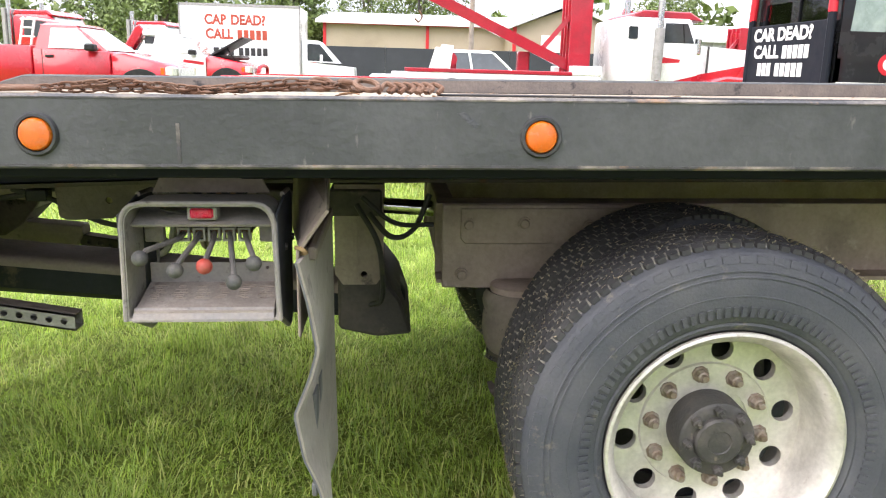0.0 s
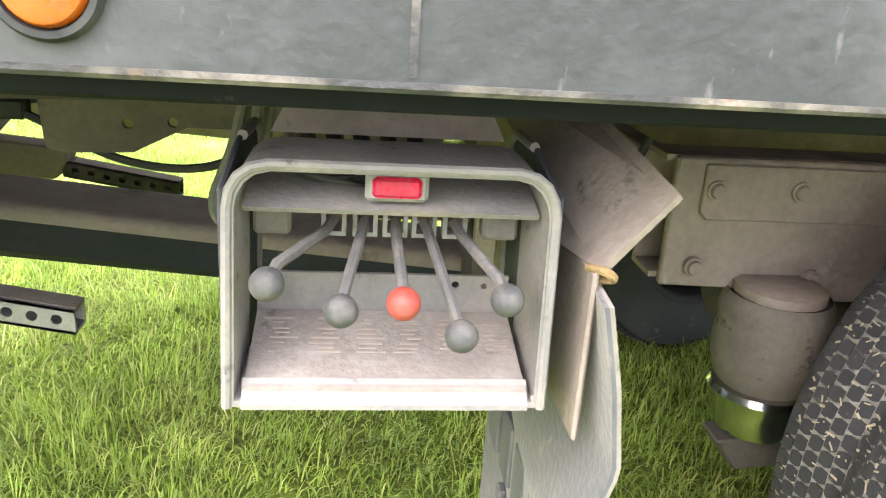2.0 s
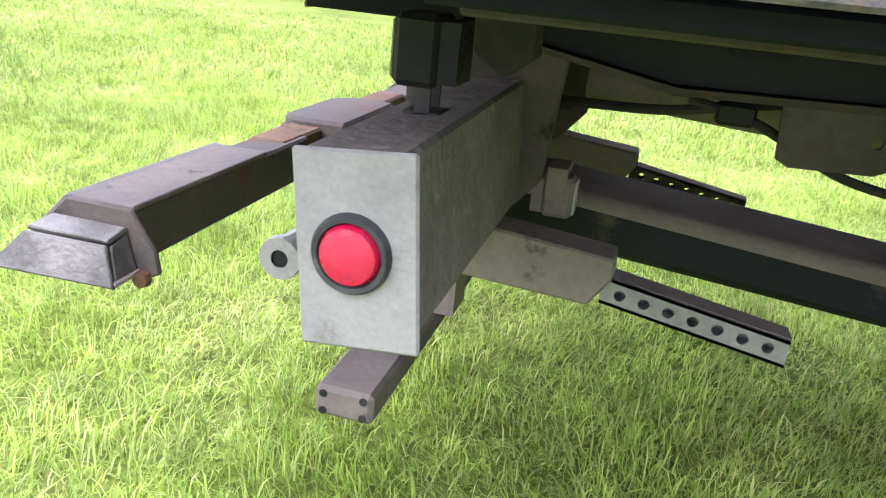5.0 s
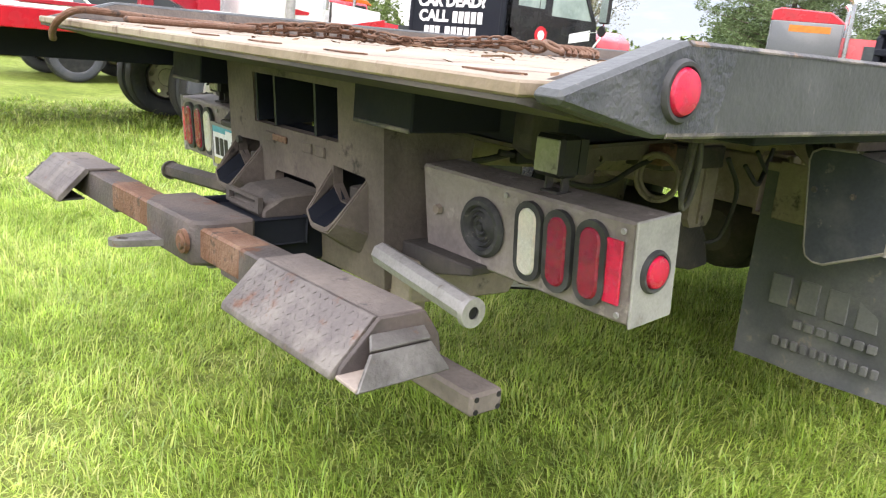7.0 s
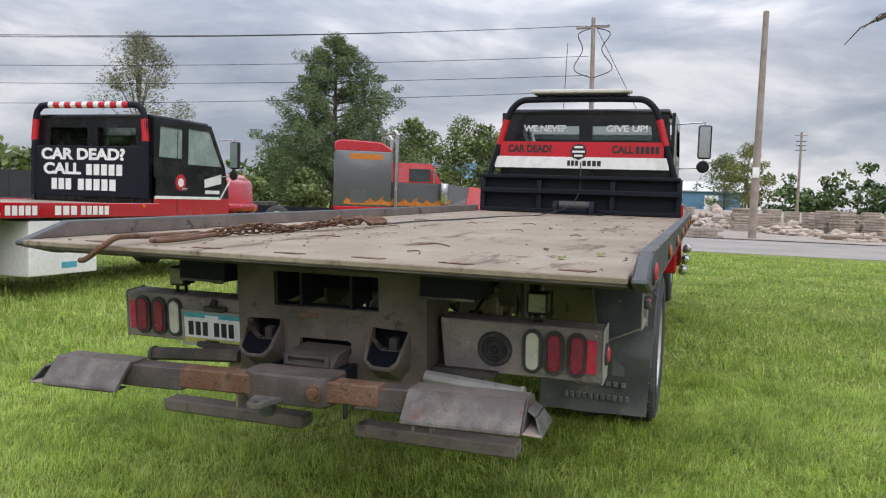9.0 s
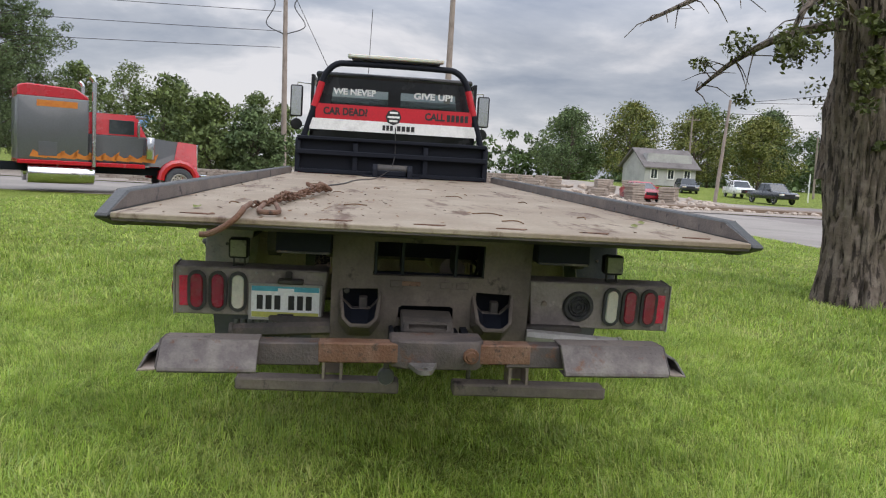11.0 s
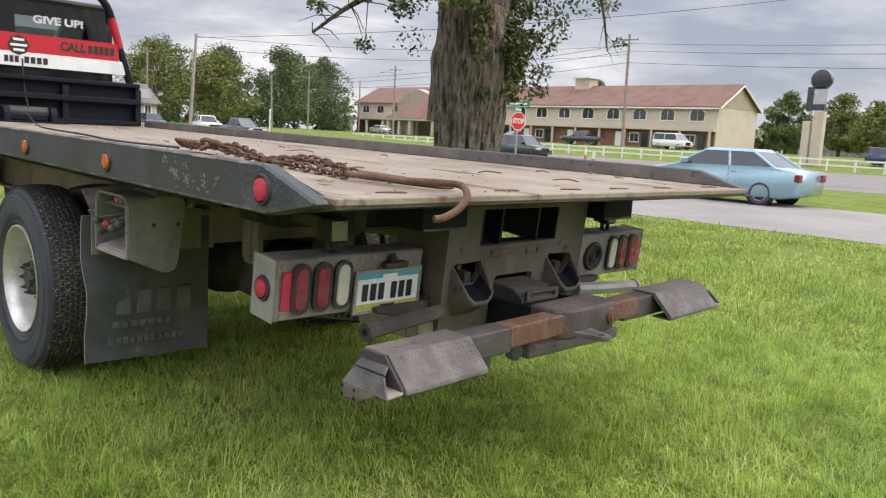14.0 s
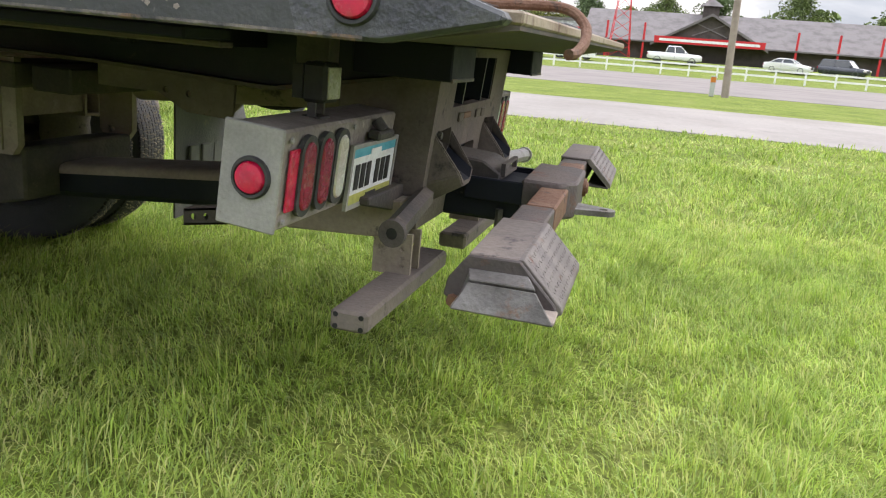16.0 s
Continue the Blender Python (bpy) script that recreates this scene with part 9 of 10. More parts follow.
# stop sign with street names, church sign, cones
stop = thing("stop_sign", pose(16.0, -21.5, 0, 0, 0, -12), "red octagonal stop sign with green street names above", "stop sign")
part("post", box(-0.03, 0.03, -0.03, 0.03, 0, 2.75), M_GALV, stop)
plate8 = part("plate", lathe([(0.0, 0.006), (0.38, 0.006), (0.38, -0.006), (0.0, -0.006)], pose(-0.04, 0, 2.10, 0, -90, 0) @ pose(0, 0, 0, 0, 0, 22.5), 8), M_SIGNRED, stop)
part("white_rim", lathe([(0.355, 0.0065), (0.385, 0.0065), (0.385, 0.003), (0.355, 0.003)], pose(-0.0405, 0, 2.10, 0, -90, 0) @ pose(0, 0, 0, 0, 0, 22.5), 8, True), M_TRIMWHITE, plate8)
lettering("stop_word", "STOP", 0.27, M_TRIMWHITE, plate8, facing(-0.05, 0, 2.10, "+x"), width=0.56, bold=0.006)
for z, rz in ((2.55, 35), (2.78, -50)):
    nm = part("street_name_plate", box(-0.45, 0.45, -0.006, 0.006, -0.09, 0.09, 0, Matrix.Translation((0, 0, z)) @ pose(0, 0, 0, 0, 0, rz + 90)), M_SIGNGREEN, stop)
    part("name_bar", box(-0.34, 0.34, -0.009, 0.009, -0.035, 0.035, 0, Matrix.Translation((0, 0, z)) @ pose(0, 0, 0, 0, 0, rz + 90)), M_TRIMWHITE, nm)
church = thing("board_sign", pose(76, -47.5, 0.3, 0, 0, 60), "white board sign with a blue arch emblem", "sign")
part("board", box(-0.05, 0.05, -1.2, 1.2, 0.9, 3.1, 0.02), M_TRIMWHITE, church)
part("emblem", prism([(-0.6, 1.2), (0.6, 1.2), (0.6, 2.0), (0.3, 2.6), (0, 2.75), (-0.3, 2.6), (-0.6, 2.0)], "x", -0.07, -0.05), M_SIGNBLUE, church)
for y in (-0.9, 0.9):
    part("post", box(-0.06, 0.06, y - 0.06, y + 0.06, 0, 1.0), M_TRIMWHITE, church)
for x, y in ((13.6, -23.4), (19.0, -30.4)):
    cone = thing("marker_post", pose(x, y, 0), "slim orange and white road marker post", "marker", "road markers")
    for k in range(4):
        part("band", cyl((0, 0, 0.26 * k), (0, 0, 0.26 * k + 0.26), 0.06, None, 12), M_DECALORANGE if k % 2 == 0 else M_TRIMWHITE, cone)

# stone yard ahead: low stacked walls, heaps and pallets of stone
rngs = random.Random(5)


def stone_shape(rng, sx, sy, sz):
    bm = bmesh.new()
    bmesh.ops.create_icosphere(bm, subdivisions=1, radius=1)
    for v in bm.verts:
        v.co = Vector((v.co.x * sx, v.co.y * sy, max(-0.55, v.co.z) * sz)) * (0.8 + 0.4 * rng.random())
    return bm


stone_meshes = [finish("stone", stone_shape(rngs, 0.5, 0.4, 0.3), M_STONE) for _ in range(6)]


def heap(name, x, y, n, rx, ry, h, s0, s1, label):
    hp = thing(name, pose(x, y, 0.0), label, "stones", "stone heaps")
    for _ in range(n):
        a, r = rngs.random() * 6.283, math.sqrt(rngs.random())
        st = new("stone", rngs.choice(stone_meshes))
        st.parent = hp
        s = rngs.uniform(s0, s1)
        z = h * max(0, 1 - r * 1.1) * rngs.random()
        st.matrix_basis = Matrix.Translation((rx * r * math.cos(a), ry * r * math.sin(a), z + 0.12 * s)) @ Euler((rngs.uniform(-0.3, 0.3), rngs.uniform(-0.3, 0.3), rngs.random() * 6)).to_matrix().to_4x4() @ Matrix.Scale(s, 4)
    return hp


for x, y, n, rx, ry, h, s0, s1 in ((60, -2, 70, 4, 4, 1.7, 0.5, 1.1), (64, -9, 70, 4, 5, 1.9, 0.5, 1.1), (62, -17, 70, 4, 5, 1.5, 0.5, 1.0), (66, 4, 60, 4, 4, 1.6, 0.5, 1.0), (46, -7, 60, 4, 3.0, 0.7, 0.3, 0.8), (48, -14, 70, 5, 4, 0.7, 0.3, 0.8), (53, -3, 50, 3, 3, 0.9, 0.4, 0.8), (56, -12, 60, 6, 4, 0.8, 0.4, 0.9), (50, -22, 60, 5, 4, 0.6, 0.3, 0.8), (38.2, -14, 70, 0.6, 7.5, 0.12, 0.25, 0.55), (38.6, -26, 50, 0.6, 6.0, 0.12, 0.25, 0.55), (40.5, 1.0, 46, 2.6, 1.6, 0.8, 0.4, 0.8), (60, -18, 40, 5, 4, 0.7, 0.4, 0.9)):
    heap("stone_heap", x, y, n, rx, ry, h, s0, s1, "heap of pale quarry stones on the yard")
yard = bmesh.new()
yx, yy = [34.05, 45, 55, 60, 65, 70, 75, 80, 90, 100, 110, 140], [-30.9, -24, -16, -8, 0, 8, 22]
yg = [[yard.verts.new((x, y, lie(x, y) + 0.05)) for x in yx] for y in yy]
for r0, r1 in zip(yg, yg[1:]):
    for k in range(len(yx) - 1):
        yard.faces.new((r0[k], r0[k + 1], r1[k + 1], r1[k]))
solid("pavement", yard, M_YARD, "pale gravelly stone yard", "pavement", "structure", smooth=80)
flat("soil_bed", [(38.8, -30), (42.5, -30), (42.5, -8.0), (38.8, -7.0)], -0.05, 0.22, M_SOIL, "bare brown soil bed edged with stones", "soil")


def stacked_wall(x, y, length, rows, rz, label):
    w = thing("stone_wall", pose(x, y, 0, 0, 0, rz), label, "stone wall", "stone walls")
    me = finish("block", box(-0.22, 0.22, -0.19, 0.19, 0, 0.16, 0.02), M_BRICK)
    n = int(length / 0.46)
    for j in range(rows):
        for k in range(n):
            b = new("block", me)
            b.parent = w
            b.matrix_basis = Matrix.Translation((0.46 * (k + 0.5 * (j % 2)), rngs.uniform(-0.02, 0.02), 0.165 * j)) @ pose(0, 0, 0, 0, 0, rngs.uniform(-2, 2))
    return w


stacked_wall(36.2, 2.2, 11, 3, 90, "low stacked wall of brown stone blocks")
stacked_wall(39.0, 4.6, 11, 5, 90, "stepped stacked wall of brown stone blocks")
stacked_wall(34.4, -2.0, 3.2, 3, 90, "short stacked wall of brown stone blocks")
for x, y in ((52, -9), (50, -19), (58, -6), (46, -12), (60, -20)) + tuple((rngs.uniform(49, 70), rngs.uniform(-26, 3)) for _ in range(26)):
    pal = thing("stone_pallet", pose(x, y, lie(x, y) + 0.045, 0, 0, rngs.uniform(0, 90)), "pallet stacked with pale flat stones", "pallet", "stone pallets")
    part("pallet_deck", box(-0.6, 0.6, -0.6, 0.6, 0.0, 0.14), M_POLE, pal)
    for k in range(rngs.randint(4, 8)):
        part("stone_layer", box(-0.55 + rngs.uniform(-0.05, 0.05), 0.55, -0.55, 0.55 + rngs.uniform(-0.05, 0.05), 0.14 + 0.17 * k, 0.30 + 0.17 * k, 0.03), M_STONE, pal)


# ---- trees ----
def leaf_cloud(name, clumps, per, size, mat, seed, flatness=0.5):
    """Many small leaf faces about clump centres: rows of (centre, radius)."""
    rng = np.random.default_rng(seed)
    c = np.array([p for p, _ in clumps], np.float32)
    r = np.array([q for _, q in clumps], np.float32)
    n = len(clumps) * per
    pos = np.repeat(c, per, 0)
    d = rng.normal(0, 1, (n, 3))
    d /= np.linalg.norm(d, axis=1)[:, None] + 1e-6
    pos = pos + d * (np.repeat(r, per) * rng.uniform(0.25, 1.0, n) ** 0.6)[:, None] * [1, 1, 0.75]
    u = rng.normal(0, 1, (n, 3))
    u /= np.linalg.norm(u, axis=1)[:, None] + 1e-6
    v = np.cross(u, rng.normal(0, 1, (n, 3)))
    v /= np.linalg.norm(v, axis=1)[:, None] + 1e-6
    s = size * rng.uniform(0.6, 1.4, n)[:, None]
    co = np.stack([pos + u * s, pos + v * s * flatness, pos - u * s, pos - v * s * flatness], 1).astype(np.float32)
    me = bpy.data.meshes.new(name)
    me.vertices.add(4 * n)
    me.vertices.foreach_set("co", co.ravel())
    me.loops.add(4 * n)
    me.loops.foreach_set("vertex_index", np.arange(4 * n, dtype=np.int32))
    me.polygons.add(n)
    me.polygons.foreach_set("loop_start", np.arange(0, 4 * n, 4, dtype=np.int32))
    me.update(calc_edges=True)
    me.materials.append(mat)
    return me


def tree(x, y, h, spread_r, mat, seed, label, trunk=0.25, crown_from=0.25, clumps=46, per=70, leaf=0.16, category="tree", z=None):
    rng = random.Random(seed)
    t = thing("tree", pose(x, y, lie(x, y) if z is None else z), label, category, "trees")
    bm = bmesh.new()
    top = Vector((rng.uniform(-0.3, 0.3), rng.uniform(-0.3, 0.3), h * 0.8))
    add_tube(bm, curve_pts([(0, 0, -0.1), (0.05, 0.0, h * 0.25), top * 0.6, top], 4), [trunk * (1 - 0.9 * k / 12) for k in range(13)], 8)
    cl = []
    for k in range(clumps):
        f = rng.random()
        zc = h * (crown_from + (1 - crown_from) * f)
        prof = math.sin(math.pi * min(1, 0.12 + 0.88 * f) ** 0.8) ** 0.7
        a, q = rng.random() * 6.283, math.sqrt(rng.random())
        p = Vector((spread_r * prof * q * math.cos(a), spread_r * prof * q * math.sin(a), zc))
        cl.append((tuple(p), spread_r * rng.uniform(0.20, 0.38)))
        if k % 4 == 0:
            add_tube(bm, [(0, 0, zc * 0.55), tuple(p * 0.5 + Vector((0, 0, zc * 0.32))), tuple(p)], [trunk * 0.3, trunk * 0.18, 0.02], 5)
    part("trunk", bm, M_BARK, t)
    ob = new("crown", leaf_cloud("crown", cl, per, leaf, mat, seed))
    ob.parent = t
    tagged(ob, kind="stuff")
    return t


def pine(x, y, h, base, seed, label):
    rng = random.Random(seed)
    t = thing("tree", pose(x, y, lie(x, y)), label, "tree", "trees")
    bm = bmesh.new()
    add_tube(bm, [(0, 0, -0.1), (0, 0, h * 0.5), (0, 0, h)], [0.28, 0.16, 0.03], 8)
    cl = []
    for k in range(24):
        f = k / 23
        zc = h * (0.10 + 0.87 * f)
        rad = base * (1 - f ** 2.4) ** 0.75 * (0.75 + 0.35 * rng.random())
        n = max(3, int(8 * (1 - f) + 4))
        for j in range(n):
            a = 2 * math.pi * (j + rng.random()) / n
            tip = rad * rng.uniform(0.55, 1.15) + 0.25
            p = Vector((tip * math.cos(a), tip * math.sin(a), zc + 0.22 * tip))
            add_tube(bm, [(0, 0, zc), tuple(p)], [0.05, 0.012], 4)
            for q in (0.4, 0.65, 0.85, 1.0):
                cl.append(((p.x * q, p.y * q, zc + 0.22 * tip * q + rng.gauss(0, 0.15)), rng.uniform(0.35, 0.75)))
    part("trunk", bm, M_BARK, t)
    ob = new("crown", leaf_cloud("crown", cl, 120, 0.095, M_PINE, seed, 0.30))
    ob.parent = t
    tagged(ob, kind="stuff")
    return t


# the old tree beside the lane: forked trunk with deep bark and sprouting shoots
def old_tree(x, y):
    t = thing("tree", pose(x, y, 0), "old broad tree with deeply furrowed grey-brown bark and sparse leaves", "tree", "trees")

    def stem(pts, radii, seed, seg=104):
        line = curve_pts(pts, 16)
        n = len(line)
        rr = np.interp(np.linspace(0, 1, n), np.linspace(0, 1, len(radii)), radii)
        bm = bmesh.new()
        rings = []
        for k, p in enumerate(line):
            ring = []
            for j in range(seg):
                a = 2 * math.pi * j / seg
                u = noise.noise(Vector((math.cos(a) * 5.5 * rr[k] / 0.5, math.sin(a) * 5.5 * rr[k] / 0.5, p.z * 0.75 + seed * 3)))
                w = noise.noise(Vector((math.cos(a) * 11, math.sin(a) * 11, p.z * 1.6 + seed)))
                groove = math.exp(-(u / 0.10) ** 2) + 0.6 * math.exp(-(w / 0.09) ** 2)
                r = rr[k] * (1 + 0.05 * math.sin(3 * a + seed + p.z) + 0.035 * w) - 0.06 * groove
                if p.z < 0.5 and seed == 1:
                    r *= 1 + 0.30 * (0.5 - max(0, p.z)) * (1 + 0.5 * math.sin(5 * a))
                ring.append(bm.verts.new(p + Vector((r * math.cos(a), r * math.sin(a), 0))))
            rings.append(ring)
        for q0, q1 in zip(rings, rings[1:]):
            for j in range(seg):
                bm.faces.new((q0[j], q0[(j + 1) % seg], q1[(j + 1) % seg], q1[j]))
        bm.faces.new(rings[-1])
        return bm
    # across: the way from limb to limb, square to the lane
    def fan(d, z, o=0.0):
        return (0.57 * d + 0.82 * o, 0.82 * -d + 0.57 * o, z)
    part("trunk", stem([(0, 0, -0.1), (0.0, 0.0, 0.8), fan(0.0, 1.7), fan(0.0, 2.5), fan(0.0, 3.3)], [0.50, 0.47, 0.54, 0.60, 0.40], 1), M_BARK, t, smooth=80)
    part("limb", stem([fan(-0.20, 1.3), fan(-0.36, 2.4), fan(-0.58, 3.4), fan(-0.82, 5.0), fan(-1.0, 8.0)], [0.28, 0.33, 0.30, 0.24, 0.12], 2), M_BARK, t, smooth=80)
    part("limb", stem([fan(0.0, 1.6, 0.1), fan(-0.05, 3.0, 0.1), fan(0.0, 4.6, 0.15), fan(0.1, 8.0)], [0.50, 0.40, 0.32, 0.16], 3), M_BARK, t, smooth=80)
    part("limb", stem([fan(0.22, 1.3), fan(0.36, 2.4), fan(0.56, 3.4), fan(0.74, 4.6), fan(0.9, 8.0)], [0.28, 0.34, 0.30, 0.24, 0.1], 4), M_BARK, t, smooth=80)
    part("limb", stem([fan(0.30, 2.4, -0.2), fan(0.62, 3.3, -0.3), fan(1.2, 4.1, -0.4), fan(2.2, 4.9, -0.6)], [0.15, 0.14, 0.11, 0.07], 5, 40), M_BARK, t, smooth=80)
    rng = random.Random(8)
    cl = []
    twigs = [
        [fan(-0.5, 3.4), fan(-1.2, 3.7), fan(-2.0, 3.5), fan(-2.5, 2.9)],
        [fan(-0.6, 4.2), fan(-1.6, 4.7), fan(-2.7, 4.6), fan(-3.4, 4.0)],
        [fan(0.6, 3.4), fan(1.3, 3.8), fan(2.0, 3.5), fan(2.4, 2.9)],
        [fan(0.6, 3.9), fan(1.8, 4.4), fan(2.9, 4.1), fan(3.5, 3.4)],
        [fan(0.7, 4.3, -0.5), fan(2.4, 5.0, -1.0), fan(4.6, 5.0, -1.4), fan(6.2, 4.4, -1.8), fan(7.0, 3.5, -2.0)],
        [fan(0.5, 2.9, -0.3), fan(1.0, 3.1, -0.5), fan(1.6, 2.9, -0.6), fan(1.8, 2.5, -0.6)],
        [fan(-0.5, 4.4, -0.4), fan(-1.4, 5.2, -2.0), fan(-2.0, 5.2, -3.6), fan(-2.3, 4.8, -4.6)],
        [fan(0.3, 4.4, -0.4), fan(1.2, 5.2, -2.4), fan(1.8, 5.2, -4.2), fan(2.2, 4.7, -5.6)],
        [fan(0.8, 4.8), fan(2.2, 5.2), fan(3.6, 5.0), fan(4.8, 4.6)],
        [(-0.3, 0.4, 4.3), (-0.35, 1.4, 4.2), (-0.32, 2.3, 3.8), (-0.28, 3.14, 3.36)],
        [(0.2, 0.4, 3.6), (0.7, 0.9, 3.5), (1.2, 1.35, 3.2), (1.66, 1.69, 2.80)],
    ]
    for n, tw in enumerate(twigs):
        line = curve_pts(tw, 5)
        part("branch", tube(line, [0.07 * (1 - 0.85 * k / len(line)) + 0.006 for k in range(len(line))], 6), M_BARK, t)
        for k, p in enumerate(line[4:]):
            for _ in range(2):
                q = p + Vector((rng.gauss(0, 0.28), rng.gauss(0, 0.28), rng.gauss(-0.1, 0.25)))
                part("twig", tube([tuple(p), tuple((p + q) / 2 + Vector((0, 0, 0.05))), tuple(q)], [0.011, 0.008, 0.004], 4), M_BARK, t)
                if (n < 9 or k < 0.45 * len(line)) and rng.random() < (0.9 if n in (2, 3, 5) else 0.4 if n > 8 else 0.22 if n in (0, 1, 8) else 0.12):
                    cl.append((tuple(q), rng.uniform(0.12, 0.26)))
    for _ in range(34):
        d, z = rng.uniform(-0.35, 0.55), rng.gauss(2.55, 0.22)
        cl.append((fan(d, z, -0.62), rng.uniform(0.10, 0.2)))
    for _ in range(60):
        d, z = rng.gauss(1.35, 0.55), rng.gauss(3.7, 0.5)
        cl.append((fan(d, z, rng.gauss(-0.3, 0.5)), rng.uniform(0.18, 0.36)))
    for _ in range(14):
        cl.append((fan(rng.gauss(-0.9, 0.2), rng.gauss(2.9, 0.4), -0.3), rng.uniform(0.08, 0.16)))
    ob = new("foliage", leaf_cloud("foliage", cl, 64, 0.040, M_LEAFOLIVE, 4))
    ob.parent = t
    tagged(ob, kind="stuff")
    top = [((rng.gauss(0.3, 2.4), rng.gauss(0, 2.8), rng.uniform(6.6, 9.5)), rng.uniform(0.5, 1.0)) for _ in range(60)]
    ob = new("crown", leaf_cloud("crown", top, 60, 0.10, M_LEAFOLIVE, 6))
    ob.parent = t
    tagged(ob, kind="stuff")
    return t


old_tree(3.8, -6.1)

pine(44.0, 23.2, 12.2, 4.9, 3, "tall dense dark green conifer behind the trucks")
tree(62, 54.5, 16.0, 4.6, M_LEAFGREY, 11, "tall thin-leaved pale green tree", 0.3, 0.30, 90, 150, 0.11)
for x, y, h, r, mat, sd in ((58, 24, 5.5, 4.0, M_LEAF, 12), (50, 30, 6.0, 4.2, M_LEAFDARK, 13), (36, 21, 2.6, 1.6, M_LEAF, 14), (34, 23.5, 2.2, 1.5, M_LEAF, 15), (95, 30, 11, 4.2, M_LEAF, 16), (104, 26, 10, 4.5, M_LEAFDARK, 17), (88, 34, 8, 4.0, M_LEAF, 18), (70, 42, 6.5, 4.5, M_LEAF, 19),
                            (92, 14, 8.5, 3.4, M_LEAF, 20), (44.5, 10.2, 5.2, 2.5, M_LEAF, 71), (47, 13.5, 6.2, 3.2, M_LEAF, 72), (43.5, 7.4, 4.4, 1.9, M_LEAFDARK, 73), (70, 4.5, 5.6, 1.6, M_LEAF, 74), (132, -4, 8.5, 4.5, M_LEAF, 21), (126, -7, 10.0, 4.0, M_LEAFYELLOW, 22), (60, 15, 4.4, 2.6, M_LEAFDARK, 23), (66, 17.5, 5.0, 2.6, M_LEAFDARK, 24), (74, 9, 6.5, 2.6, M_LEAF, 25), (64, 25, 8.5, 3.6, M_LEAF, 26)):
    tree(x, y, h, r, mat, sd, "leafy green tree in the distance" if h > 4 else "round green bush on the lawn", 0.2, 0.12, 50, 110, 0.15)
# wood edge beyond the far street, behind cottage and board sign
k = 30
for x, y, h, r, mat in ((120, -32, 11, 5.5, M_LEAFDARK), (124, -43, 13, 6.0, M_LEAFYELLOW), (118, -52, 12, 6.0, M_LEAFYELLOW), (112, -60, 10.5, 6.0, M_LEAFYELLOW), (126, -58, 14, 6.5, M_LEAF), (124, -68, 13, 6.0, M_LEAFDARK), (120, -77, 14, 5.5, M_LEAFDARK), (126, -84, 13.5, 6.0, M_LEAF), (128, -92, 14, 6.0, M_LEAFDARK), (140, -75, 15, 6.5, M_LEAF), (142, -50, 14, 7, M_LEAFDARK), (138, -36, 12, 6, M_LEAF), (140, -100, 14, 6, M_LEAFDARK),
                          (36, -128, 8, 4.0, M_LEAFYELLOW), (24, -166, 10, 5.0, M_LEAFYELLOW), (30, -140, 10, 5, M_LEAF), (16, -164, 11.5, 5.0, M_LEAFDARK), (8, -164, 9, 5.0, M_LEAFYELLOW), (44, -136, 10, 4.0, M_LEAFYELLOW), (0, -132, 10, 4.5, M_LEAF), (-8, -138, 10.5, 5.0, M_LEAFDARK), (-20, -134, 11, 5.0, M_LEAF), (-34, -136, 10, 5.0, M_LEAF), (52, -134, 10, 4.0, M_LEAF), (90, -132, 12, 4.5, M_LEAFDARK)):
    k += 1
    tree(x, y, h, r, mat, k, "broad leafy tree at the wood edge", 0.3, 0.12, 80, 110, 0.21)
for x, y, h, r, mat in ((-18, 52, 6.5, 4.5, M_LEAF), (-10, 62, 7, 5, M_LEAF), (-26, 42, 9, 5, M_LEAFDARK), (-14, 46, 5.5, 3.5, M_LEAF), (-34, 50, 11, 6, M_LEAF), (-7, 50, 6.0, 3, M_LEAF), (2, 72, 9, 4.5, M_LEAF), (15, 46, 4.5, 2.6, M_LEAF), (24, 70, 8, 5.0, M_LEAF), (34, 62, 7.5, 5.0, M_LEAFDARK), (-3, 75, 8.5, 3.5, M_LEAF), (44, 72, 10, 6, M_LEAF)):
    k += 1
    tree(x, y, h, r, mat, k, "leafy green tree behind the parked trucks", 0.28, 0.12, 60, 110, 0.15)


# far woods along the horizon, one uneven belt
def belt(name, pts, h, mat, seed, n):
    rng = random.Random(seed)
    cl = []
    for _ in range(n):
        u = rng.random() * (len(pts) - 1)
        a, b, f = pts[int(u)], pts[int(u) + 1], u - int(u)
        cl.append(((a[0] + (b[0] - a[0]) * f + rng.gauss(0, 3), a[1] + (b[1] - a[1]) * f + rng.gauss(0, 3), 1 + h * rng.random() ** 1.2 * (0.7 + 0.3 * math.sin(u * 9))), rng.uniform(1.5, 3.2)))
    ob = new(name, leaf_cloud(name, cl, 36, 0.75, mat, seed))
    return tagged(ob, "far belt of green trees along the horizon", "woods", kind="stuff")


belt("far_woods", [(260, 30), (250, -20), (220, -60), (170, -90), (160, -120)], 13, M_LEAFDARK, 1, 420)
belt("far_woods", [(-120, -180), (-20, -175), (80, -165), (160, -130)], 11, M_LEAF, 2, 420)
belt("far_woods", [(-90, 80), (-20, 95), (60, 100), (140, 70), (240, 40)], 9, M_LEAF, 3, 420)
belt("far_woods", [(-120, -180), (-160, -60), (-150, 40), (-90, 80)], 10, M_LEAF, 4, 260)


# ---- chain, hook and litter on the deck ----
chain = thing("tow_chain", STANCE @ pose(-2.6, 0.72, 1.246), "rusty tow chain with a large J-hook lying on the deck", "chain")


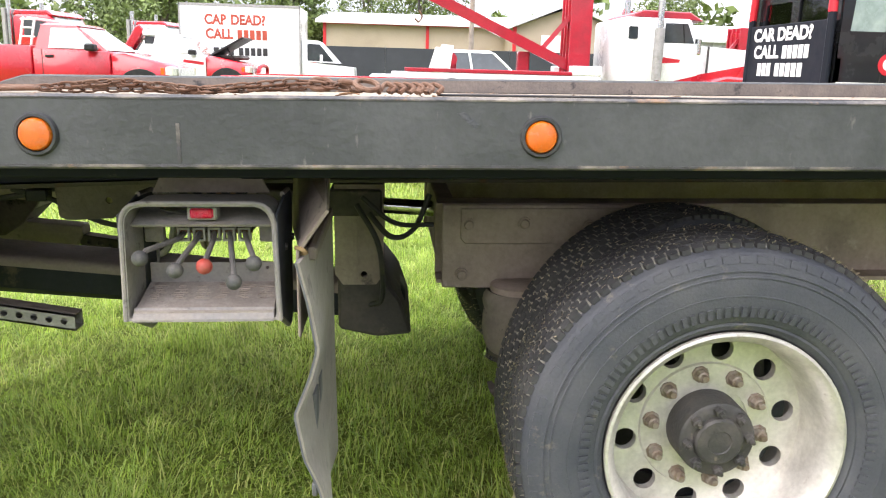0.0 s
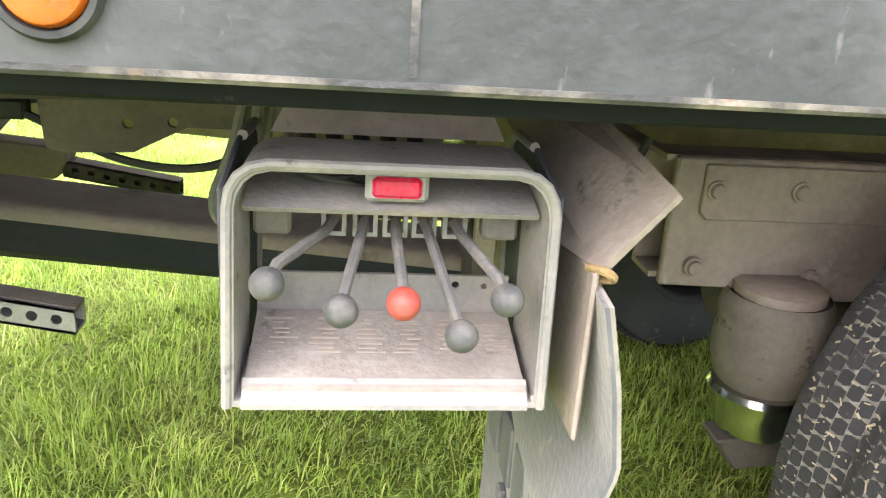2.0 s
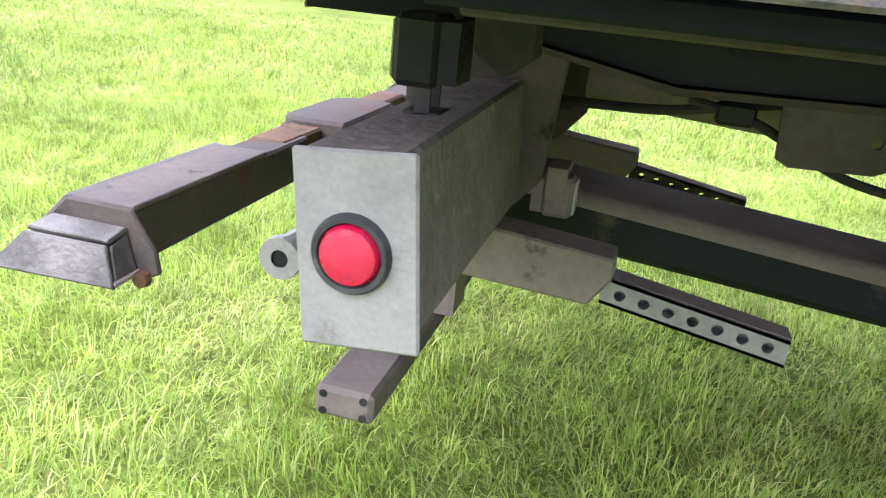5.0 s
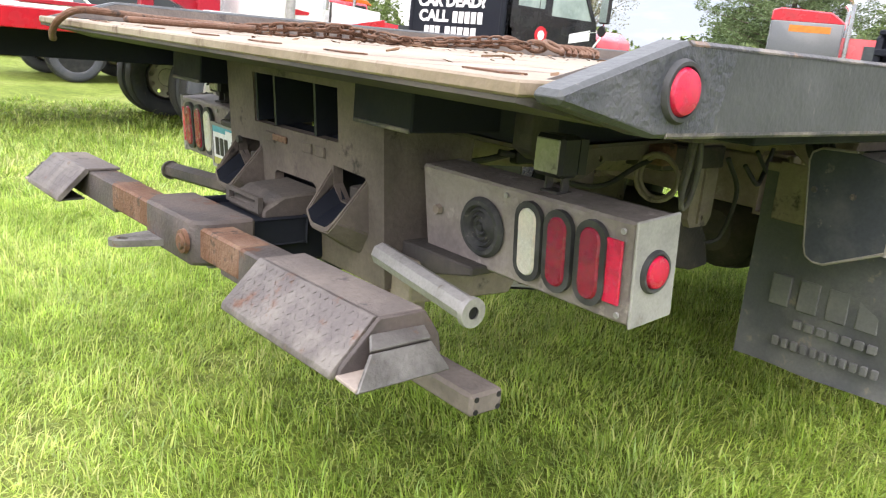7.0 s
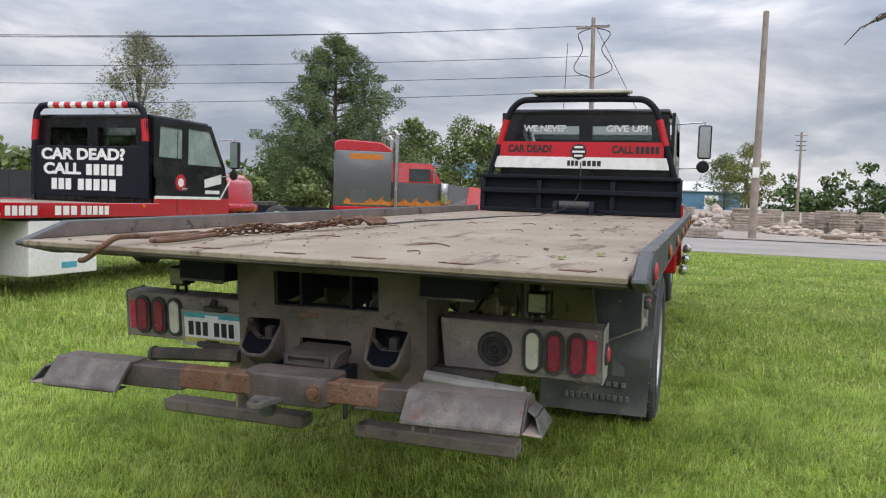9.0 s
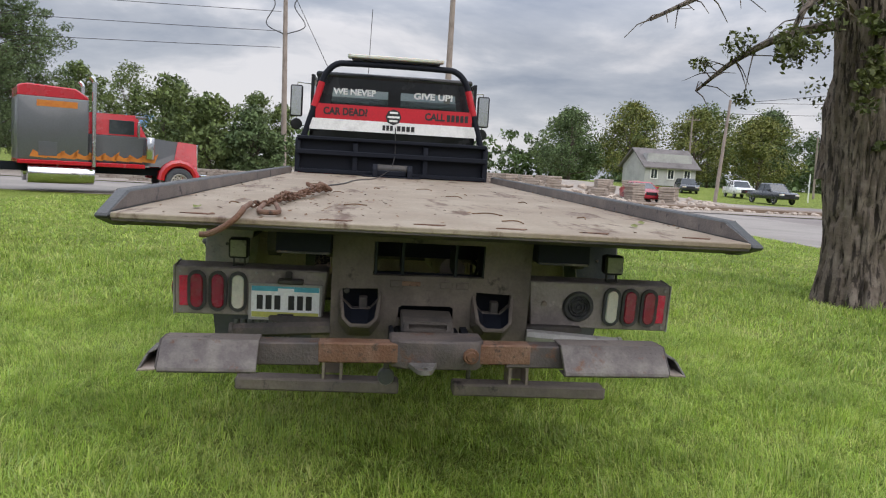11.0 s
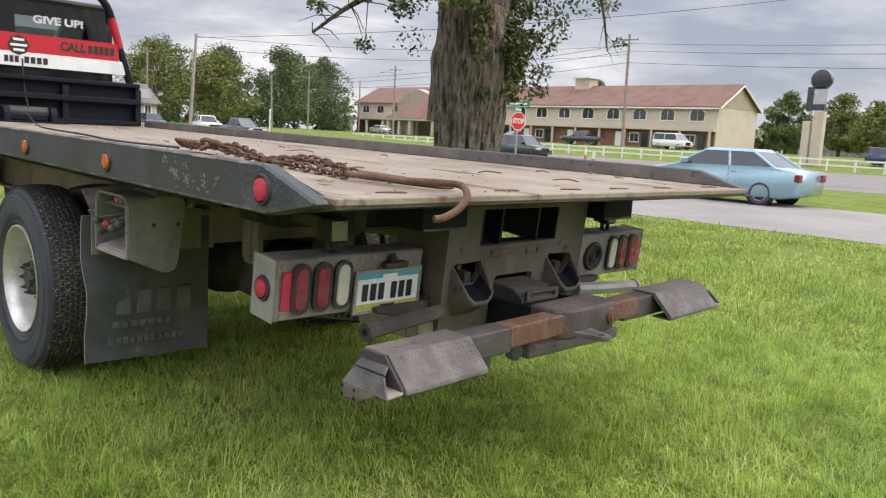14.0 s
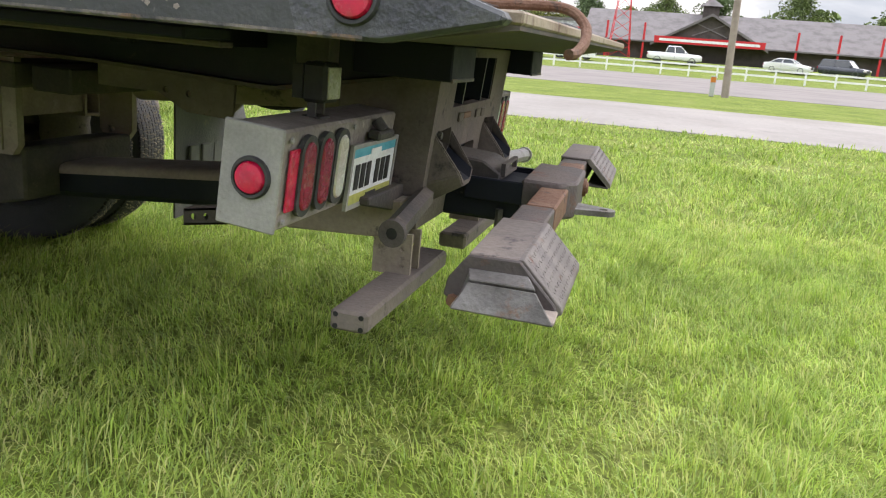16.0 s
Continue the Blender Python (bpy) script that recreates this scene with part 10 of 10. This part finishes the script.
def link(parent, p, d, roll, a=0.026, b=0.015, r=0.0052):
    pts = [(a * math.cos(t) + (a * 0.35 if math.cos(t) > 0 else -a * 0.35), b * math.sin(t), 0) for t in [2 * math.pi * k / 14 for k in range(14)]]
    m = Matrix.Translation(p) @ Vector(d).to_track_quat("X", "Z").to_matrix().to_4x4() @ Matrix.Rotation(roll, 4, "X")
    return m, pts


link_mesh = finish("link", tube(link(None, (0, 0, 0), (1, 0, 0), 0)[1], 0.0052, 6, True), M_RUST, 60)
crng = random.Random(3)


def chain_run(parent, pts):
    line = curve_pts(pts, 40)
    dist, last, n = 0.0, line[0], 0
    for p, q in zip(line, line[1:]):
        dist += (q - p).length
        if dist > 0.052:
            dist = 0
            ob = new("link", link_mesh)
            ob.parent = parent
            ob.matrix_basis = link(None, q, q - last, radians(35 if n % 2 else -50) + crng.uniform(-0.3, 0.3))[0]
            last, n = q, n + 1


Z = 0.013
O = Vector((-2.6, 0.72, 1.246))


def rel(x, y, z=Z):
    return (x - O.x, y - O.y, z)


chain_run(chain, [rel(-2.33, 0.80, 0.02), rel(-2.15, 0.76), rel(-1.9, 0.73, 0.02), rel(-1.6, 0.69), rel(-1.3, 0.66, 0.03), rel(-1.1, 0.64, 0.03)])
chain_run(chain, [rel(-2.30, 0.74, 0.02), rel(-2.1, 0.71, 0.035), rel(-1.8, 0.70, 0.04), rel(-1.5, 0.66, 0.02), rel(-1.2, 0.61, 0.04), rel(-1.0, 0.60, 0.05)])
chain_run(chain, [rel(-2.20, 0.72, 0.03), rel(-1.9, 0.69, 0.05), rel(-1.65, 0.70, 0.02), rel(-1.4, 0.64, 0.04), rel(-1.15, 0.60, 0.06), rel(-0.95, 0.58, 0.04)])
hook = part("j_hook", tube(curve_pts([rel(-2.30, 0.80, 0.022), rel(-2.55, 0.785, 0.024), rel(-2.74, 0.765, 0.032), rel(-2.83, 0.755, 0.030), rel(-2.875, 0.775, 0.0), rel(-2.885, 0.82, -0.035), rel(-2.875, 0.87, -0.06), rel(-2.865, 0.90, -0.064)], 8), 0.0115, 10), M_RUST, chain, "large rusty J-shaped hook over the deck edge")
part("shackle", tube(curve_pts([rel(-2.30, 0.745, 0.02), rel(-2.5, 0.735, 0.016), rel(-2.66, 0.715, 0.016), rel(-2.70, 0.675, 0.016), rel(-2.65, 0.645, 0.016), rel(-2.5, 0.66, 0.016), rel(-2.25, 0.70, 0.02)], 8), 0.0105, 10), M_RUST, chain)
for p in ((-1.05, 0.62, 0.05), (-0.92, 0.60, 0.045), (-0.85, 0.56, 0.05)):
    part("large_ring", tube([(p[0] - O.x + 0.05 * math.cos(t), p[1] - O.y + 0.035 * math.sin(t), p[2] + 0.02 * math.sin(t + p[0] * 30)) for t in [2 * math.pi * k / 16 for k in range(16)]], 0.012, 8, True), M_RUST, chain)
for n in range(6):
    a = crng.uniform(0, 6)
    part("grab_hook", tube(curve_pts([rel(-0.80 + 0.04 * n, 0.57 + 0.02 * math.sin(a), 0.02), rel(-0.77 + 0.04 * n, 0.60, 0.055), rel(-0.73 + 0.04 * n, 0.57, 0.04), rel(-0.75 + 0.04 * n, 0.55, 0.02)], 5), 0.011, 7), M_RUST, chain)
rope = solid("winch_rope", tube(curve_pts([(-0.55, 0.58, 1.257), (0.2, 0.62, 1.253), (1.0, 0.50, 1.252), (2.0, 0.42, 1.252), (2.9, 0.22, 1.254), (3.72, 0.05, 1.33)], 10), 0.006, 6), M_CABLE, "steel winch rope running from the chain to the winch", "rope", m=STANCE)

# leaves and twigs, most along the rails
lit = bmesh.new()
lrng = random.Random(12)
for n in range(420):
    if n % 3 == 0:
        x, y = lrng.uniform(-2.7, 3.8), lrng.choice([-1, 1]) * (1.225 - abs(lrng.gauss(0, 0.05)))
    elif n % 3 == 1:
        x, y = lrng.uniform(-2.75, 3.8), lrng.uniform(-1.2, 1.2)
    else:
        x, y = lrng.gauss(-1.4, 0.8), lrng.gauss(0.6, 0.3)
    x, y = max(-2.78, min(4.0, x)), max(-1.22, min(1.22, y))
    s, a = lrng.uniform(0.004, 0.017), lrng.random() * 6.283
    q = [Vector((x, y, 1.2465)) + Vector((s * c * math.cos(a) - s * d * 0.45 * math.sin(a), s * c * math.sin(a) + s * d * 0.45 * math.cos(a), s * e)) for c, d, e in ((-1, 0, 0.05), (0, -1, 0.1), (1, 0, 0.45), (0, 1, 0.3))]
    lit.faces.new([lit.verts.new(v) for v in q])
solid("leaf_litter", lit, M_DRYLEAF, "scattered dry brown leaves and grit on the deck", "leaves", "stuff", smooth=None, m=STANCE)
for n in range(14):
    x, y, a = lrng.uniform(-2.6, 0.8), lrng.uniform(-0.9, 1.1), lrng.random() * 6.283
    l = lrng.uniform(0.05, 0.16)
    solid("twig", tube(curve_pts([(x, y, 1.249), (x + 0.5 * l * math.cos(a), y + 0.5 * l * math.sin(a), 1.256), (x + l * math.cos(a + 0.4), y + l * math.sin(a + 0.4), 1.250)], 4), 0.003, 5), M_DRYLEAF, "dry twig lying on the deck", "twig", group="twigs on the deck", m=STANCE)
for x, y, mat in ((-2.3, -0.93, M_LEAFYELLOW), (-2.05, -1.05, M_LEAFYELLOW), (-2.45, 1.0, M_LEAFYELLOW)):
    leafb = bmesh.new()
    pts = [(x - 0.035, y, 1.250), (x - 0.01, y - 0.018, 1.256), (x + 0.025, y - 0.012, 1.262), (x + 0.04, y + 0.004, 1.254), (x + 0.012, y + 0.02, 1.260), (x - 0.015, y + 0.014, 1.252)]
    leafb.faces.new([leafb.verts.new(p) for p in pts])
    solid("fallen_leaf", leafb, mat, "yellow fallen leaf on the deck", "leaf", group="fallen leaves", smooth=None, m=STANCE)
# rough torn tabs along the tail of the deck
for y in (-0.62, -0.28, 0.05, 0.42, -1.05, 0.95):
    solid("rust_scab", prism([(-2.74, y - 0.05), (-2.70, y - 0.07), (-2.69, y + 0.02), (-2.72, y + 0.06)], "z", 1.2455, 1.2485), M_RUST, "dark rusty scab on the worn deck edge", "rust", group="rust scabs", m=STANCE)


# ---- end ----
